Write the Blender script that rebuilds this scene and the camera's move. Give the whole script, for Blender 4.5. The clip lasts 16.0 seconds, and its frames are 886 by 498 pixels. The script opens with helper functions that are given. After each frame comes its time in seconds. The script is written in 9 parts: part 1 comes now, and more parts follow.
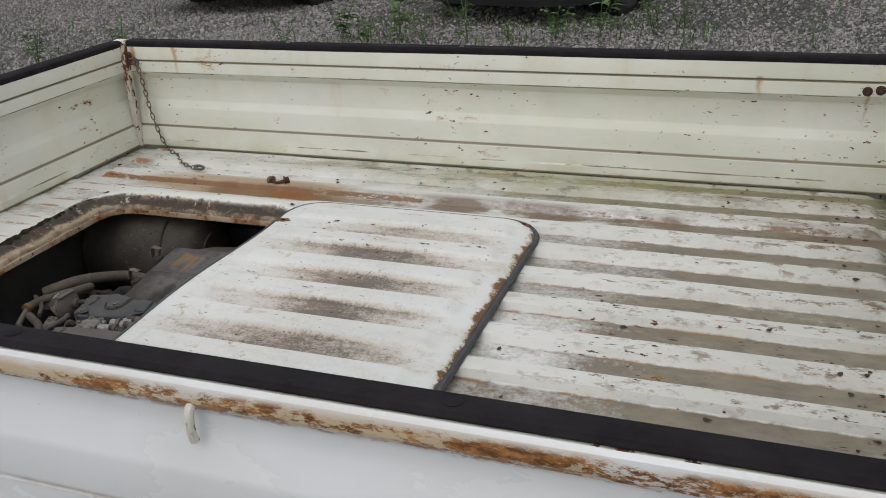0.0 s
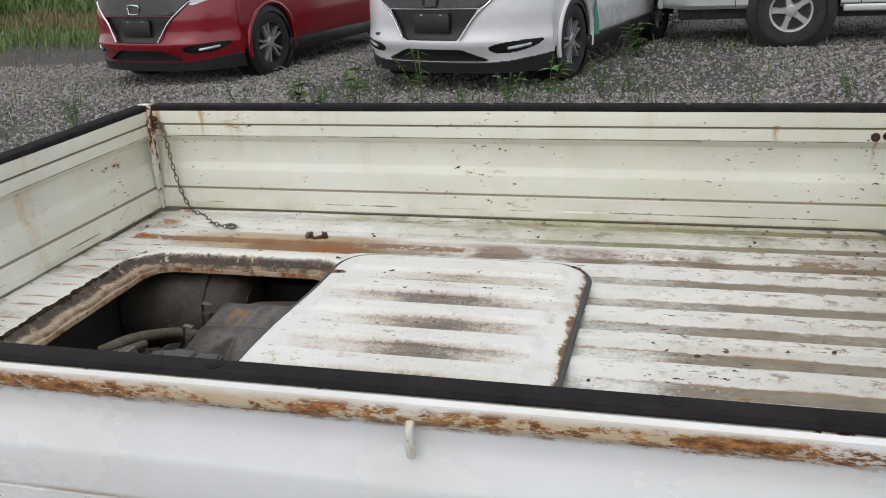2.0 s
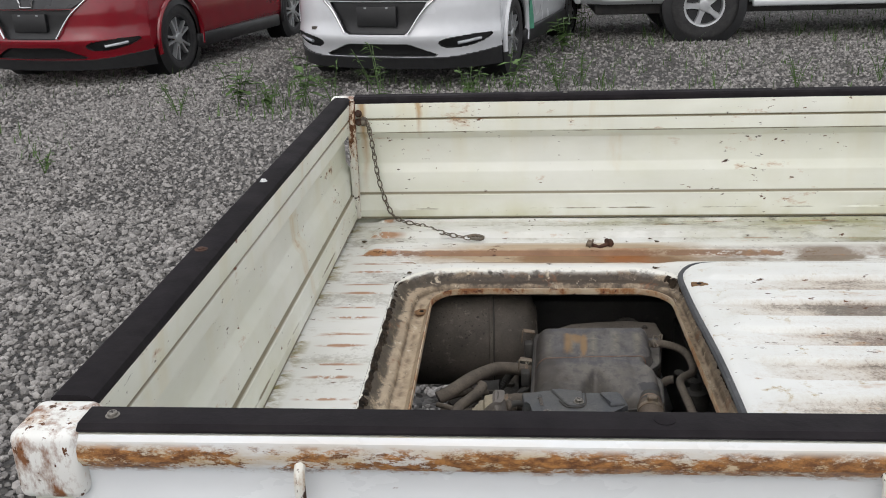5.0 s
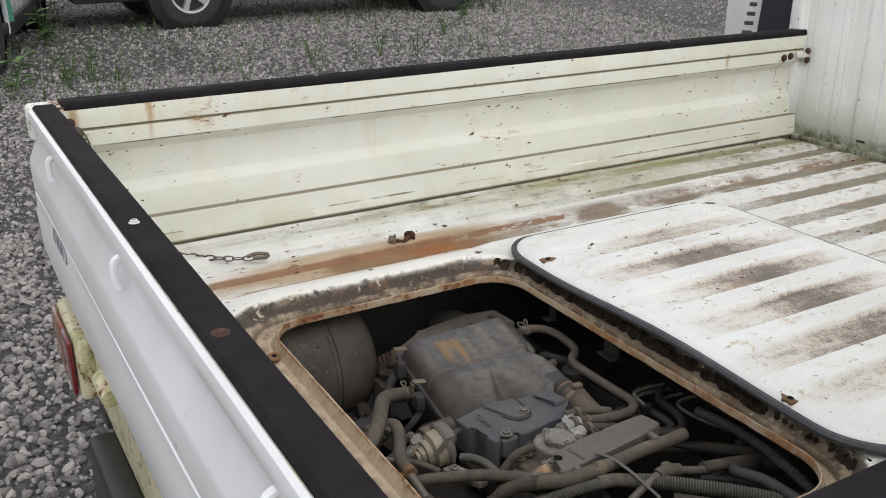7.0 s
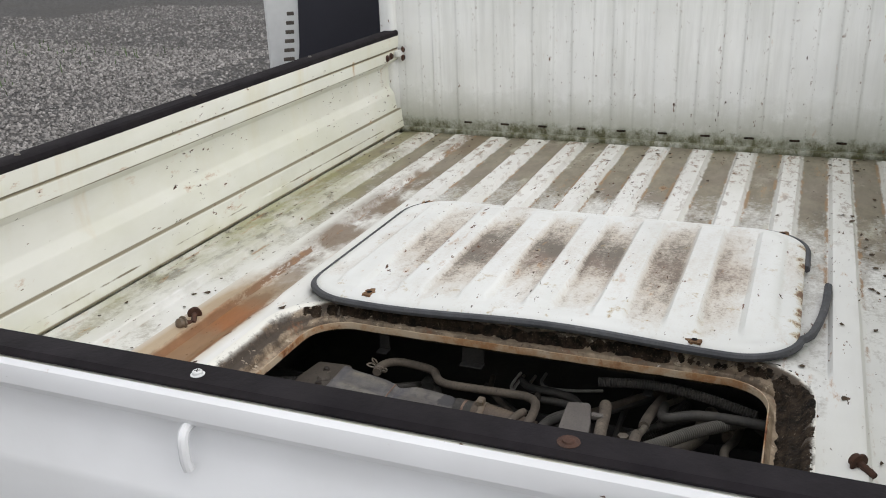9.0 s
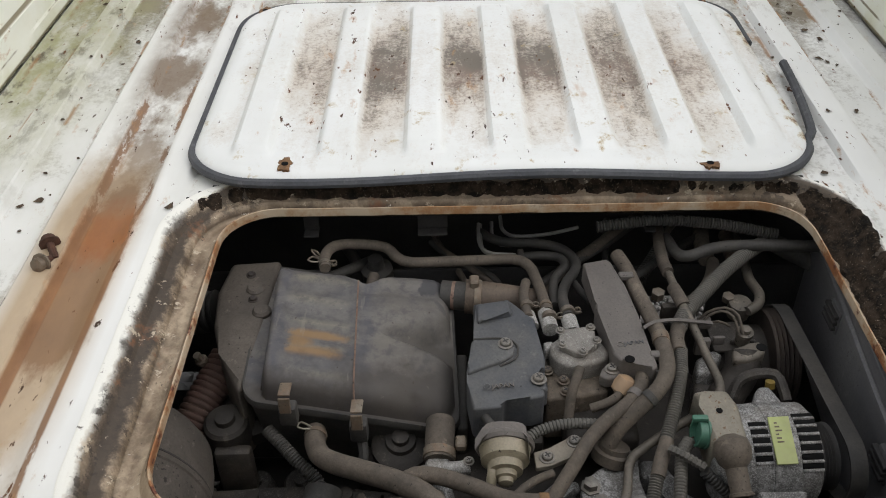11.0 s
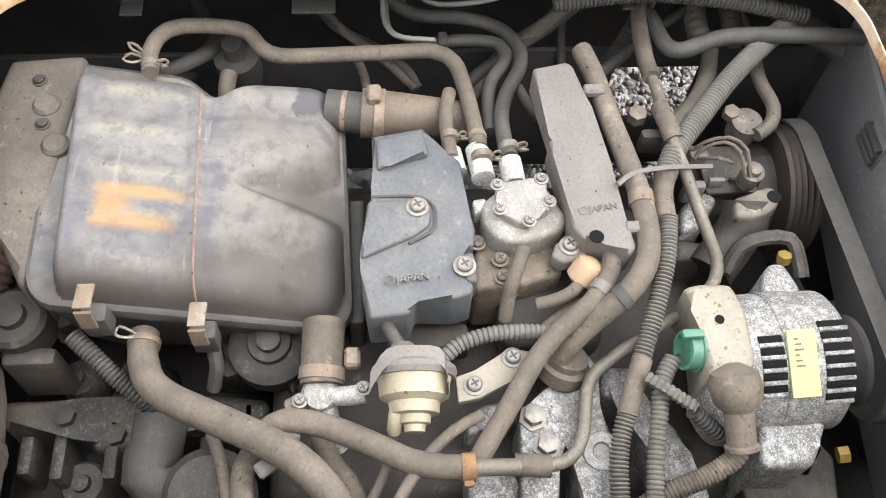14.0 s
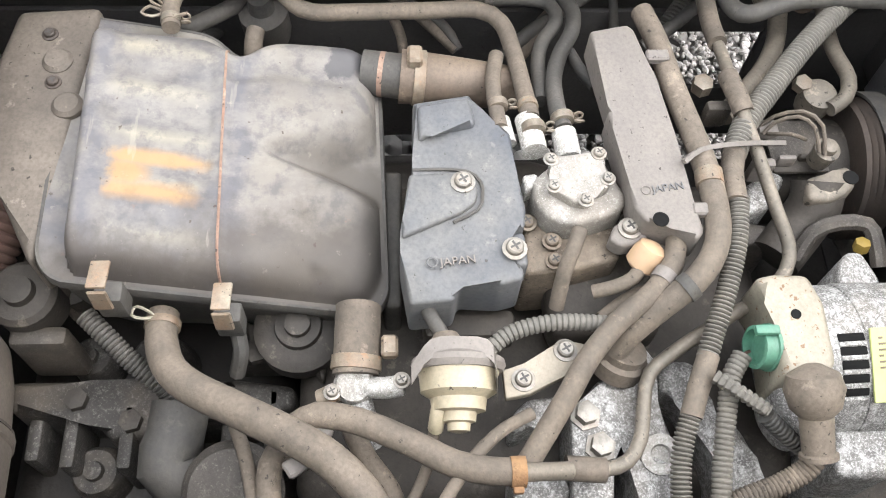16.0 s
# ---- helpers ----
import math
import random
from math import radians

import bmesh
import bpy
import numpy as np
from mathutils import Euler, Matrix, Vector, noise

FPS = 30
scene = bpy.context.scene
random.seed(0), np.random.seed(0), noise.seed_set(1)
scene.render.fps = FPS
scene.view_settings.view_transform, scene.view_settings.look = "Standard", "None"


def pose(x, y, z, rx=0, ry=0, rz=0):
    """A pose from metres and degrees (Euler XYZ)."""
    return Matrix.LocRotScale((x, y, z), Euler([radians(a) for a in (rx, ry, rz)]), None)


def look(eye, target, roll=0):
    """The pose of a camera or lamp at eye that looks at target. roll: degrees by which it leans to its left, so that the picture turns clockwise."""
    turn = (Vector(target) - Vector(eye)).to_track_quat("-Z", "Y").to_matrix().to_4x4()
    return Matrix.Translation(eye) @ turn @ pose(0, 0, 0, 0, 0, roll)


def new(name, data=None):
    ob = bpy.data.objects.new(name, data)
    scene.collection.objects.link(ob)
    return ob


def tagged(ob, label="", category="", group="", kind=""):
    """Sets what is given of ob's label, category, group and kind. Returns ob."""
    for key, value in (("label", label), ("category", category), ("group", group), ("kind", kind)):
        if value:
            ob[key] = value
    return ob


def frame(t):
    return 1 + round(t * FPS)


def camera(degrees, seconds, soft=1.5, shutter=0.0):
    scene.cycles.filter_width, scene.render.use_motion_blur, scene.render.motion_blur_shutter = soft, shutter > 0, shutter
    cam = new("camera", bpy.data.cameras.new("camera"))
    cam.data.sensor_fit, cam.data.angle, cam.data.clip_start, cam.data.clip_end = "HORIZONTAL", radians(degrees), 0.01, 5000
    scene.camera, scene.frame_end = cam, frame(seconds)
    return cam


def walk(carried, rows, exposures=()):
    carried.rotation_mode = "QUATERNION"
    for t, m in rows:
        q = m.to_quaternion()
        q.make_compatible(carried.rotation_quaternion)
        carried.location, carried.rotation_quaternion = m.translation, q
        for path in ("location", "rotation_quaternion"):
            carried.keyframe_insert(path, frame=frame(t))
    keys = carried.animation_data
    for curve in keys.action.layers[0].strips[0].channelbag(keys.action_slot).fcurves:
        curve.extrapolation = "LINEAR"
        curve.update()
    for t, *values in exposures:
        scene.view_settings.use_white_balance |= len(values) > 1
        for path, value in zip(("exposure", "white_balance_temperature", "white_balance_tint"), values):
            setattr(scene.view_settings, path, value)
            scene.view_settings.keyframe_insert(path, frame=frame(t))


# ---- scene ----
cam = camera(51.9, 16.0, soft=1.0)
PATH = [
    (0, (1.686, -0.636, 1.396), (1.03, 1.074, 0.592), -3.1),
    (0.5, (1.736, -0.685, 1.399), (0.997, 0.997, 0.609), -4.1),
    (1, (1.671, -0.735, 1.402), (0.997, 0.998, 0.665), -6.1),
    (1.5, (1.532, -0.803, 1.414), (1.013, 1.002, 0.725), -4.9),
    (2, (1.455, -0.802, 1.4), (0.943, 1.009, 0.724), -3.0),
    (2.5, (1.298, -0.738, 1.383), (0.7, 1.05, 0.716), -3.8),
    (3, (1.113, -0.71, 1.378), (0.492, 1.068, 0.706), -3.9),
    (3.5, (0.903, -0.752, 1.379), (0.316, 1.048, 0.734), -4.5),
    (3.7, (0.835, -0.765, 1.373), (0.261, 1.038, 0.724), -4.4),
    (5.8, (0.114, -0.593, 1.334), (0.351, 1.265, 0.633), -0.1),
    (6, (0.057, -0.568, 1.32), (0.383, 1.276, 0.616), 0.2),
    (6.5, (-0.076, -0.41, 1.317), (0.512, 1.359, 0.594), 1.0),
    (7, (-0.204, -0.291, 1.303), (0.734, 1.32, 0.578), 0.2),
    (7.5, (-0.413, -0.205, 1.324), (0.806, 1.204, 0.596), -1.9),
    (8, (-0.493, -0.072, 1.305), (0.914, 1.165, 0.604), -1.6),
    (8.5, (-0.51, 0.118, 1.336), (1.074, 1.118, 0.635), -2.2),
    (9, (-0.562, 0.259, 1.325), (1.163, 0.969, 0.604), -2.1),
    (9.2, (-0.605, 0.343, 1.338), (1.153, 0.947, 0.603), -2.5),
    (11.3, (-0.234, 0.725, 1.332), (1.281, 0.687, 0.026), -0.5),
    (11.5, (-0.22, 0.707, 1.329), (1.253, 0.659, -0.023), -0.5),
    (12, (-0.172, 0.665, 1.318), (1.191, 0.638, -0.146), -0.9),
    (12.5, (-0.136, 0.631, 1.294), (1.157, 0.613, -0.232), -0.9),
    (13, (-0.044, 0.665, 1.258), (1.148, 0.556, -0.344), 2.1),
    (13.5, (0.038, 0.699, 1.224), (1.12, 0.558, -0.452), 3.4),
    (14, (0.09, 0.684, 1.198), (1.104, 0.55, -0.521), 4.8),
    (14.5, (0.113, 0.666, 1.186), (1.08, 0.528, -0.559), 5.3),
    (15, (0.119, 0.664, 1.185), (1.077, 0.514, -0.564), 6.2),
    (15.5, (0.122, 0.683, 1.176), (1.078, 0.542, -0.575), 6.4),
    (16, (0.134, 0.707, 1.149), (1.076, 0.594, -0.611), 5.4),
]
walk(cam, [(t, look(eye, target, roll)) for t, eye, target, roll in PATH],
     [(0, 0.05), (0.5, 0.32), (1, 0.34), (1.5, 0.33), (2.5, 0.38), (3.5, 0.46), (6, 0.44), (9, 0.44), (11.5, 0.5), (12.5, 0.75), (13.0, 1.5), (13.5, 2.18), (14.0, 2.6), (14.5, 2.68), (15.0, 2.5), (15.5, 2.58), (16, 2.76)])

# ---- light ----
world = bpy.data.worlds.new("overcast_sky")
scene.world = world
world.use_nodes = True
wn, wl = world.node_tree.nodes, world.node_tree.links
sky = wn.new("ShaderNodeTexSky")
sky.sky_type, sky.sun_disc = "NISHITA", False
sky.sun_elevation, sky.sun_rotation = radians(46), radians(192)
sky.air_density, sky.dust_density, sky.ozone_density = 1.0, 4.0, 1.0
cloud = wn.new("ShaderNodeHueSaturation")
cloud.inputs["Saturation"].default_value = 0.34
wl.new(sky.outputs[0], cloud.inputs["Color"])
# a thick even cloud layer, brighter in the haze towards the horizon
heading, split, haze, veil = wn.new("ShaderNodeTexCoord"), wn.new("ShaderNodeSeparateXYZ"), wn.new("ShaderNodeMapRange"), wn.new("ShaderNodeMix")
wl.new(heading.outputs["Generated"], split.inputs[0])
wl.new(split.outputs[2], haze.inputs["Value"])
haze.inputs["To Min"].default_value, haze.inputs["To Max"].default_value = 7.0, 4.4
veil.data_type = "RGBA"
veil.inputs[0].default_value = 0.62
wl.new(cloud.outputs[0], veil.inputs[6])
wl.new(haze.outputs[0], veil.inputs[7])
tint = wn.new("ShaderNodeMix")
tint.data_type, tint.blend_type = "RGBA", "MULTIPLY"
tint.inputs[0].default_value, tint.inputs[7].default_value = 1.0, (0.995, 1.0, 1.025, 1)
wl.new(veil.outputs[2], tint.inputs[6])
wl.new(tint.outputs[2], wn["Background"].inputs[0])
wn["Background"].inputs[1].default_value = 0.15
sun_data = bpy.data.lights.new("sun", "SUN")
sun_data.energy, sun_data.angle, sun_data.color = 0.4, radians(40), (1.0, 0.99, 0.97)
sun = new("sun", sun_data)
sun.matrix_basis = look((0, 0, 10), (0.1, 1.2, 2.5))

# ---- materials ----
def material(name):
    m = bpy.data.materials.new(name)
    m.use_nodes = True
    return m, m.node_tree.nodes, m.node_tree.links, m.node_tree.nodes["Principled BSDF"]


def coords(nt, scale=(1, 1, 1), kind="Object"):
    """Texture coordinates in metres, stretched by scale."""
    t = nt.nodes.new("ShaderNodeTexCoord")
    mp = nt.nodes.new("ShaderNodeMapping")
    mp.inputs["Scale"].default_value = scale
    nt.links.new(t.outputs[kind], mp.inputs[0])
    return mp.outputs[0]


def noisy(nt, scale, detail=4.0, rough=0.55, stretch=(1, 1, 1)):
    n = nt.nodes.new("ShaderNodeTexNoise")
    n.inputs["Scale"].default_value, n.inputs["Detail"].default_value, n.inputs["Roughness"].default_value = scale, detail, rough
    nt.links.new(coords(nt, stretch), n.inputs["Vector"])
    return n.outputs["Fac"]


def ramp(nt, fac, lo, hi, a=0.0, b=1.0):
    r = nt.nodes.new("ShaderNodeMapRange")
    r.inputs["From Min"].default_value, r.inputs["From Max"].default_value = lo, hi
    r.inputs["To Min"].default_value, r.inputs["To Max"].default_value = a, b
    nt.links.new(fac, r.inputs["Value"])
    return r.outputs[0]


def calc(nt, op, a, b=None):
    m = nt.nodes.new("ShaderNodeMath")
    m.operation = op
    for i, v in enumerate((a, b)):
        if v is None:
            continue
        if isinstance(v, (int, float)):
            m.inputs[i].default_value = v
        else:
            nt.links.new(v, m.inputs[i])
    return m.outputs[0]


def blend(nt, fac, a, b):
    m = nt.nodes.new("ShaderNodeMix")
    m.data_type = "RGBA"
    for sock, v in ((m.inputs[0], fac), (m.inputs[6], a), (m.inputs[7], b)):
        if isinstance(v, (int, float)):
            sock.default_value = v
        elif isinstance(v, tuple):
            sock.default_value = (*v, 1)
        else:
            nt.links.new(v, sock)
    return m.outputs[2]


def bumped(nt, bs, height, strength=0.3, distance=0.002):
    b = nt.nodes.new("ShaderNodeBump")
    b.inputs["Strength"].default_value, b.inputs["Distance"].default_value = strength, distance
    nt.links.new(height, b.inputs["Height"])
    nt.links.new(b.outputs[0], bs.inputs["Normal"])


def axis_of(nt, i):
    """World position along one axis."""
    g = nt.nodes.new("ShaderNodeNewGeometry")
    s = nt.nodes.new("ShaderNodeSeparateXYZ")
    nt.links.new(g.outputs["Position"], s.inputs[0])
    return s.outputs[i]


def bell(nt, v, mid, wide):
    """1 at mid, falling to 0 at mid +- wide."""
    return ramp(nt, calc(nt, "ABSOLUTE", calc(nt, "SUBTRACT", v, mid)), 0.0, wide, 1.0, 0.0)


def simple(name, col, rough=0.5, metal=0.0, var=0.25, scale=30.0, bump=0.2, dust=0.0, dust_col=(0.3, 0.27, 0.22), coat=0.0, spec=0.5, specks=0.0, speck_col=(0.018, 0.014, 0.011)):
    """A plain surface with two scales of tone, fine relief and a film of dust in patches."""
    m, n, l, bs = material(name)
    nt = m.node_tree
    a, b = noisy(nt, scale, 5), noisy(nt, scale * 0.17, 3)
    dark = tuple(c * (1 - var) for c in col)
    lite = tuple(min(1, c * (1 + var)) for c in col)
    c = blend(nt, ramp(nt, a, 0.3, 0.7), dark, lite)
    c = blend(nt, ramp(nt, b, 0.35, 0.65, 0, 0.5), c, dark)
    if dust:
        c = blend(nt, ramp(nt, noisy(nt, scale * 0.4, 6, 0.65), 0.35, 0.7, 0, dust), c, dust_col)
    if specks:
        c = blend(nt, ramp(nt, noisy(nt, 330, 5, 0.65), 0.42, 0.66, 0, 0.35), c, tuple(v * 0.45 for v in col))
        here = ramp(nt, noisy(nt, 9, 4, 0.6), 0.35, 0.65, -0.05, 0.04)
        c = blend(nt, ramp(nt, calc(nt, "ADD", noisy(nt, 190, 4, 0.6), here), 0.69 - 0.06 * specks, 0.73 - 0.06 * specks, 0, 0.9), c, speck_col)
        c = blend(nt, ramp(nt, calc(nt, "ADD", noisy(nt, 70, 6, 0.7), here), 0.60, 0.68, 0, 0.5 * specks), c, tuple(min(1, v * 1.7) for v in dust_col))
    l.new(c, bs.inputs["Base Color"])
    l.new(ramp(nt, b, 0.2, 0.8, max(0.02, rough - 0.08), min(1, rough + 0.1)), bs.inputs["Roughness"])
    bs.inputs["Metallic"].default_value = metal
    bs.inputs["Coat Weight"].default_value, bs.inputs["Specular IOR Level"].default_value = coat, spec
    if bump:
        bumped(nt, bs, noisy(nt, scale * 5, 4), bump, 0.001)
    return m


RUST, RUST_DARK, RUST_PALE = (0.20, 0.075, 0.025), (0.045, 0.022, 0.012), (0.42, 0.22, 0.08)


def chipped_paint(name, col, chips=0.62, stain=0.6, stretch=(0.35, 1, 1), grime=(0.33, 0.31, 0.18), grime_amt=0.25, rough=0.38, extra=None):
    """Old vehicle paint: dark rusty chips with pale halos, yellow stains and a film of grime."""
    m, n, l, bs = material(name)
    nt = m.node_tree
    tone = noisy(nt, 5, 3)
    c = blend(nt, ramp(nt, tone, 0.3, 0.7), col, tuple(v * 0.9 for v in col))
    g = ramp(nt, noisy(nt, 7, 6, 0.65, stretch), 0.42, 0.75, 0, grime_amt)
    c = blend(nt, g, c, grime)
    halo = ramp(nt, noisy(nt, 16, 6, 0.7, stretch), stain, stain + 0.13, 0, 0.75)
    c = blend(nt, halo, c, RUST_PALE)
    if extra:
        c = extra(nt, c)
    area = ramp(nt, noisy(nt, 3.6, 4, 0.6), 0.35, 0.65, 0.06, -0.025)
    big = ramp(nt, calc(nt, "SUBTRACT", noisy(nt, 26, 8, 0.72, stretch), area), chips + 0.025, chips + 0.05)
    small = ramp(nt, calc(nt, "SUBTRACT", noisy(nt, 105, 5, 0.6, stretch), area), chips + 0.015, chips + 0.04)
    ring = ramp(nt, calc(nt, "SUBTRACT", noisy(nt, 26, 8, 0.72, stretch), area), chips - 0.035, chips + 0.03, 0, 0.55)
    c = blend(nt, ring, c, RUST_PALE)
    c = blend(nt, big, c, blend(nt, noisy(nt, 150, 3), RUST, RUST_DARK))
    c = blend(nt, small, c, blend(nt, ramp(nt, noisy(nt, 12, 3), 0.42, 0.58), (0.13, 0.055, 0.022), RUST_DARK))
    l.new(c, bs.inputs["Base Color"])
    worn = calc(nt, "MAXIMUM", calc(nt, "MAXIMUM", big, small), g)
    l.new(ramp(nt, worn, 0, 1, rough, 0.9), bs.inputs["Roughness"])
    bumped(nt, bs, calc(nt, "ADD", calc(nt, "MULTIPLY", big, -1.0), calc(nt, "MULTIPLY", noisy(nt, 60, 3), 0.25)), 0.4, 0.001)
    return m


WHITE, CREAM = (0.83, 0.83, 0.80), (0.785, 0.79, 0.725)


RIB0, PITCH = 0.0505, 0.1145


def floor_dirt(nt, c):
    """Soot and damp silt lying in the troughs between the ribs, heavier towards the cab, and the rusty pool by the lashing ring."""
    x, y = axis_of(nt, 0), axis_of(nt, 1)
    wave = calc(nt, "PINGPONG", calc(nt, "SUBTRACT", y, RIB0), PITCH / 2)
    trough = ramp(nt, calc(nt, "ADD", wave, ramp(nt, noisy(nt, 40, 6, 0.7), 0.3, 0.7, -0.003, 0.003)), PITCH * 0.225, PITCH * 0.265)
    n1 = noisy(nt, 5, 7, 0.68, (0.6, 1, 1))
    n2 = noisy(nt, 28, 6, 0.7, (0.5, 1, 1))
    silt = ramp(nt, x, 1.15, 1.62, 0.0, 0.42)
    patch = ramp(nt, calc(nt, "ADD", calc(nt, "ADD", n1, ramp(nt, calc(nt, "ADD", calc(nt, "MULTIPLY", n2, 0.5), calc(nt, "MULTIPLY", noisy(nt, 130, 5, 0.7), 0.5)), 0.35, 0.65, -0.13, 0.13)), silt), 0.50, 0.76, 0, 0.94)
    silt_col = blend(nt, ramp(nt, n2, 0.3, 0.7), (0.085, 0.066, 0.038), (0.235, 0.195, 0.130))
    silt_col = blend(nt, ramp(nt, noisy(nt, 11, 6, 0.7, (0.5, 1, 1)), 0.56, 0.64, 0, 0.7), silt_col, (0.47, 0.45, 0.36))
    silt_col = blend(nt, ramp(nt, noisy(nt, 4, 4, 0.6), 0.5, 0.62, 0, 0.6), silt_col, (0.155, 0.115, 0.085))
    c = blend(nt, calc(nt, "MULTIPLY", trough, patch), c, silt_col)
    edge = calc(nt, "MULTIPLY", ramp(nt, y, 1.17, 1.39, 0, 1), ramp(nt, n1, 0.4, 0.62, 0.1, 0.75))
    c = blend(nt, calc(nt, "MULTIPLY", edge, ramp(nt, x, 0.4, 0.9, 0.3, 1)), c, blend(nt, n2, (0.14, 0.14, 0.05), (0.36, 0.34, 0.2)))
    tan = calc(nt, "MULTIPLY", bell(nt, y, 1.160, 0.075), ramp(nt, calc(nt, "ADD", n1, bell(nt, x, 0.5, 0.45)), 0.65, 1.2))
    c = blend(nt, ramp(nt, tan, 0.05, 0.5, 0, 0.85), c, blend(nt, n2, (0.48, 0.34, 0.19), (0.26, 0.17, 0.08)))
    brown = calc(nt, "MULTIPLY", bell(nt, y, 1.142, 0.046), ramp(nt, calc(nt, "ADD", n1, bell(nt, x, 0.54, 0.30)), 0.80, 1.2))
    pool = ramp(nt, calc(nt, "ADD", brown, ramp(nt, n2, 0.3, 0.7, -0.12, 0.12)), 0.14, 0.36)
    hot = ramp(nt, calc(nt, "ADD", bell(nt, x, 0.63, 0.11), ramp(nt, n2, 0.3, 0.7, -0.3, 0.3)), 0.3, 0.75)
    c = blend(nt, pool, c, blend(nt, hot, blend(nt, n2, (0.30, 0.175, 0.085), (0.17, 0.10, 0.055)), blend(nt, n2, (0.40, 0.15, 0.035), (0.17, 0.055, 0.018))))
    for mid in (1.112, 1.171):
        shore = calc(nt, "MULTIPLY", bell(nt, y, mid, 0.006), ramp(nt, calc(nt, "ADD", noisy(nt, 26, 7, 0.75, (0.35, 1, 1)), calc(nt, "MULTIPLY", bell(nt, x, 0.45, 0.35), 0.2)), 0.50, 0.60))
        c = blend(nt, ramp(nt, shore, 0.1, 0.5, 0, 0.9), c, blend(nt, n2, (0.30, 0.13, 0.04), (0.10, 0.05, 0.025)))
    brown2 = calc(nt, "MULTIPLY", bell(nt, y, 1.150, 0.055), ramp(nt, n1, 0.42, 0.56))
    c = blend(nt, calc(nt, "MULTIPLY", ramp(nt, brown2, 0.0, 0.5), ramp(nt, x, 0.55, 0.9, 0, 0.85)), c, (0.15, 0.095, 0.05))
    dash = calc(nt, "MULTIPLY", bell(nt, x, 0.085, 0.055), calc(nt, "MULTIPLY", bell(nt, wave, 0.022, 0.007), ramp(nt, noisy(nt, 21, 7, 0.75), 0.42, 0.50)))
    c = blend(nt, ramp(nt, dash, 0.05, 0.5, 0, 0.85), c, blend(nt, n2, (0.46, 0.20, 0.055), (0.22, 0.075, 0.022)))
    rust_edge = calc(nt, "MULTIPLY", ramp(nt, x, 0.030, 0.008), ramp(nt, n2, 0.48, 0.58))
    c = blend(nt, rust_edge, c, (0.24, 0.20, 0.08))
    # lichen and dark dirt under the side gate
    green = calc(nt, "MULTIPLY", ramp(nt, calc(nt, "ADD", y, ramp(nt, n1, 0.3, 0.7, -0.05, 0.05)), 1.25, 1.38), ramp(nt, x, 0.5, 1.0, 0.25, 1))
    c = blend(nt, calc(nt, "MULTIPLY", green, ramp(nt, n2, 0.35, 0.62, 0.05, 0.65)), c, (0.26, 0.26, 0.09))
    soil = calc(nt, "MULTIPLY", green, ramp(nt, noisy(nt, 17, 7, 0.72, (0.5, 1, 1)), 0.52, 0.60))
    c = blend(nt, soil, c, (0.085, 0.07, 0.04))
    # rusty freckles along the rib tops towards the cab
    crown = ramp(nt, wave, 0.026, 0.016)
    freckle = calc(nt, "MULTIPLY", calc(nt, "MULTIPLY", crown, ramp(nt, x, 1.1, 1.8, 0.0, 1)), ramp(nt, noisy(nt, 48, 7, 0.75, (0.55, 1, 1)), 0.53, 0.60))
    c = blend(nt, freckle, c, blend(nt, n2, (0.25, 0.13, 0.06), (0.09, 0.045, 0.02)))
    rim = calc(nt, "MULTIPLY", bell(nt, wave, 0.030, 0.006), calc(nt, "MULTIPLY", ramp(nt, noisy(nt, 22, 7, 0.75, (0.4, 1, 1)), 0.50, 0.58), ramp(nt, x, 0.5, 1.3, 0.25, 1)))
    c = blend(nt, ramp(nt, rim, 0.1, 0.6, 0, 0.85), c, blend(nt, n2, (0.40, 0.22, 0.08), (0.14, 0.07, 0.03)))
    dull = calc(nt, "MULTIPLY", ramp(nt, x, 1.35, 1.85, 0.0, 0.3), ramp(nt, n2, 0.3, 0.6, 0.3, 1))
    c = blend(nt, dull, c, (0.36, 0.34, 0.26))
    moss = calc(nt, "MULTIPLY", ramp(nt, calc(nt, "ADD", x, ramp(nt, n2, 0.3, 0.7, -0.02, 0.02)), 1.90, 1.94), ramp(nt, n2, 0.35, 0.6))
    return blend(nt, moss, c, (0.075, 0.075, 0.03))


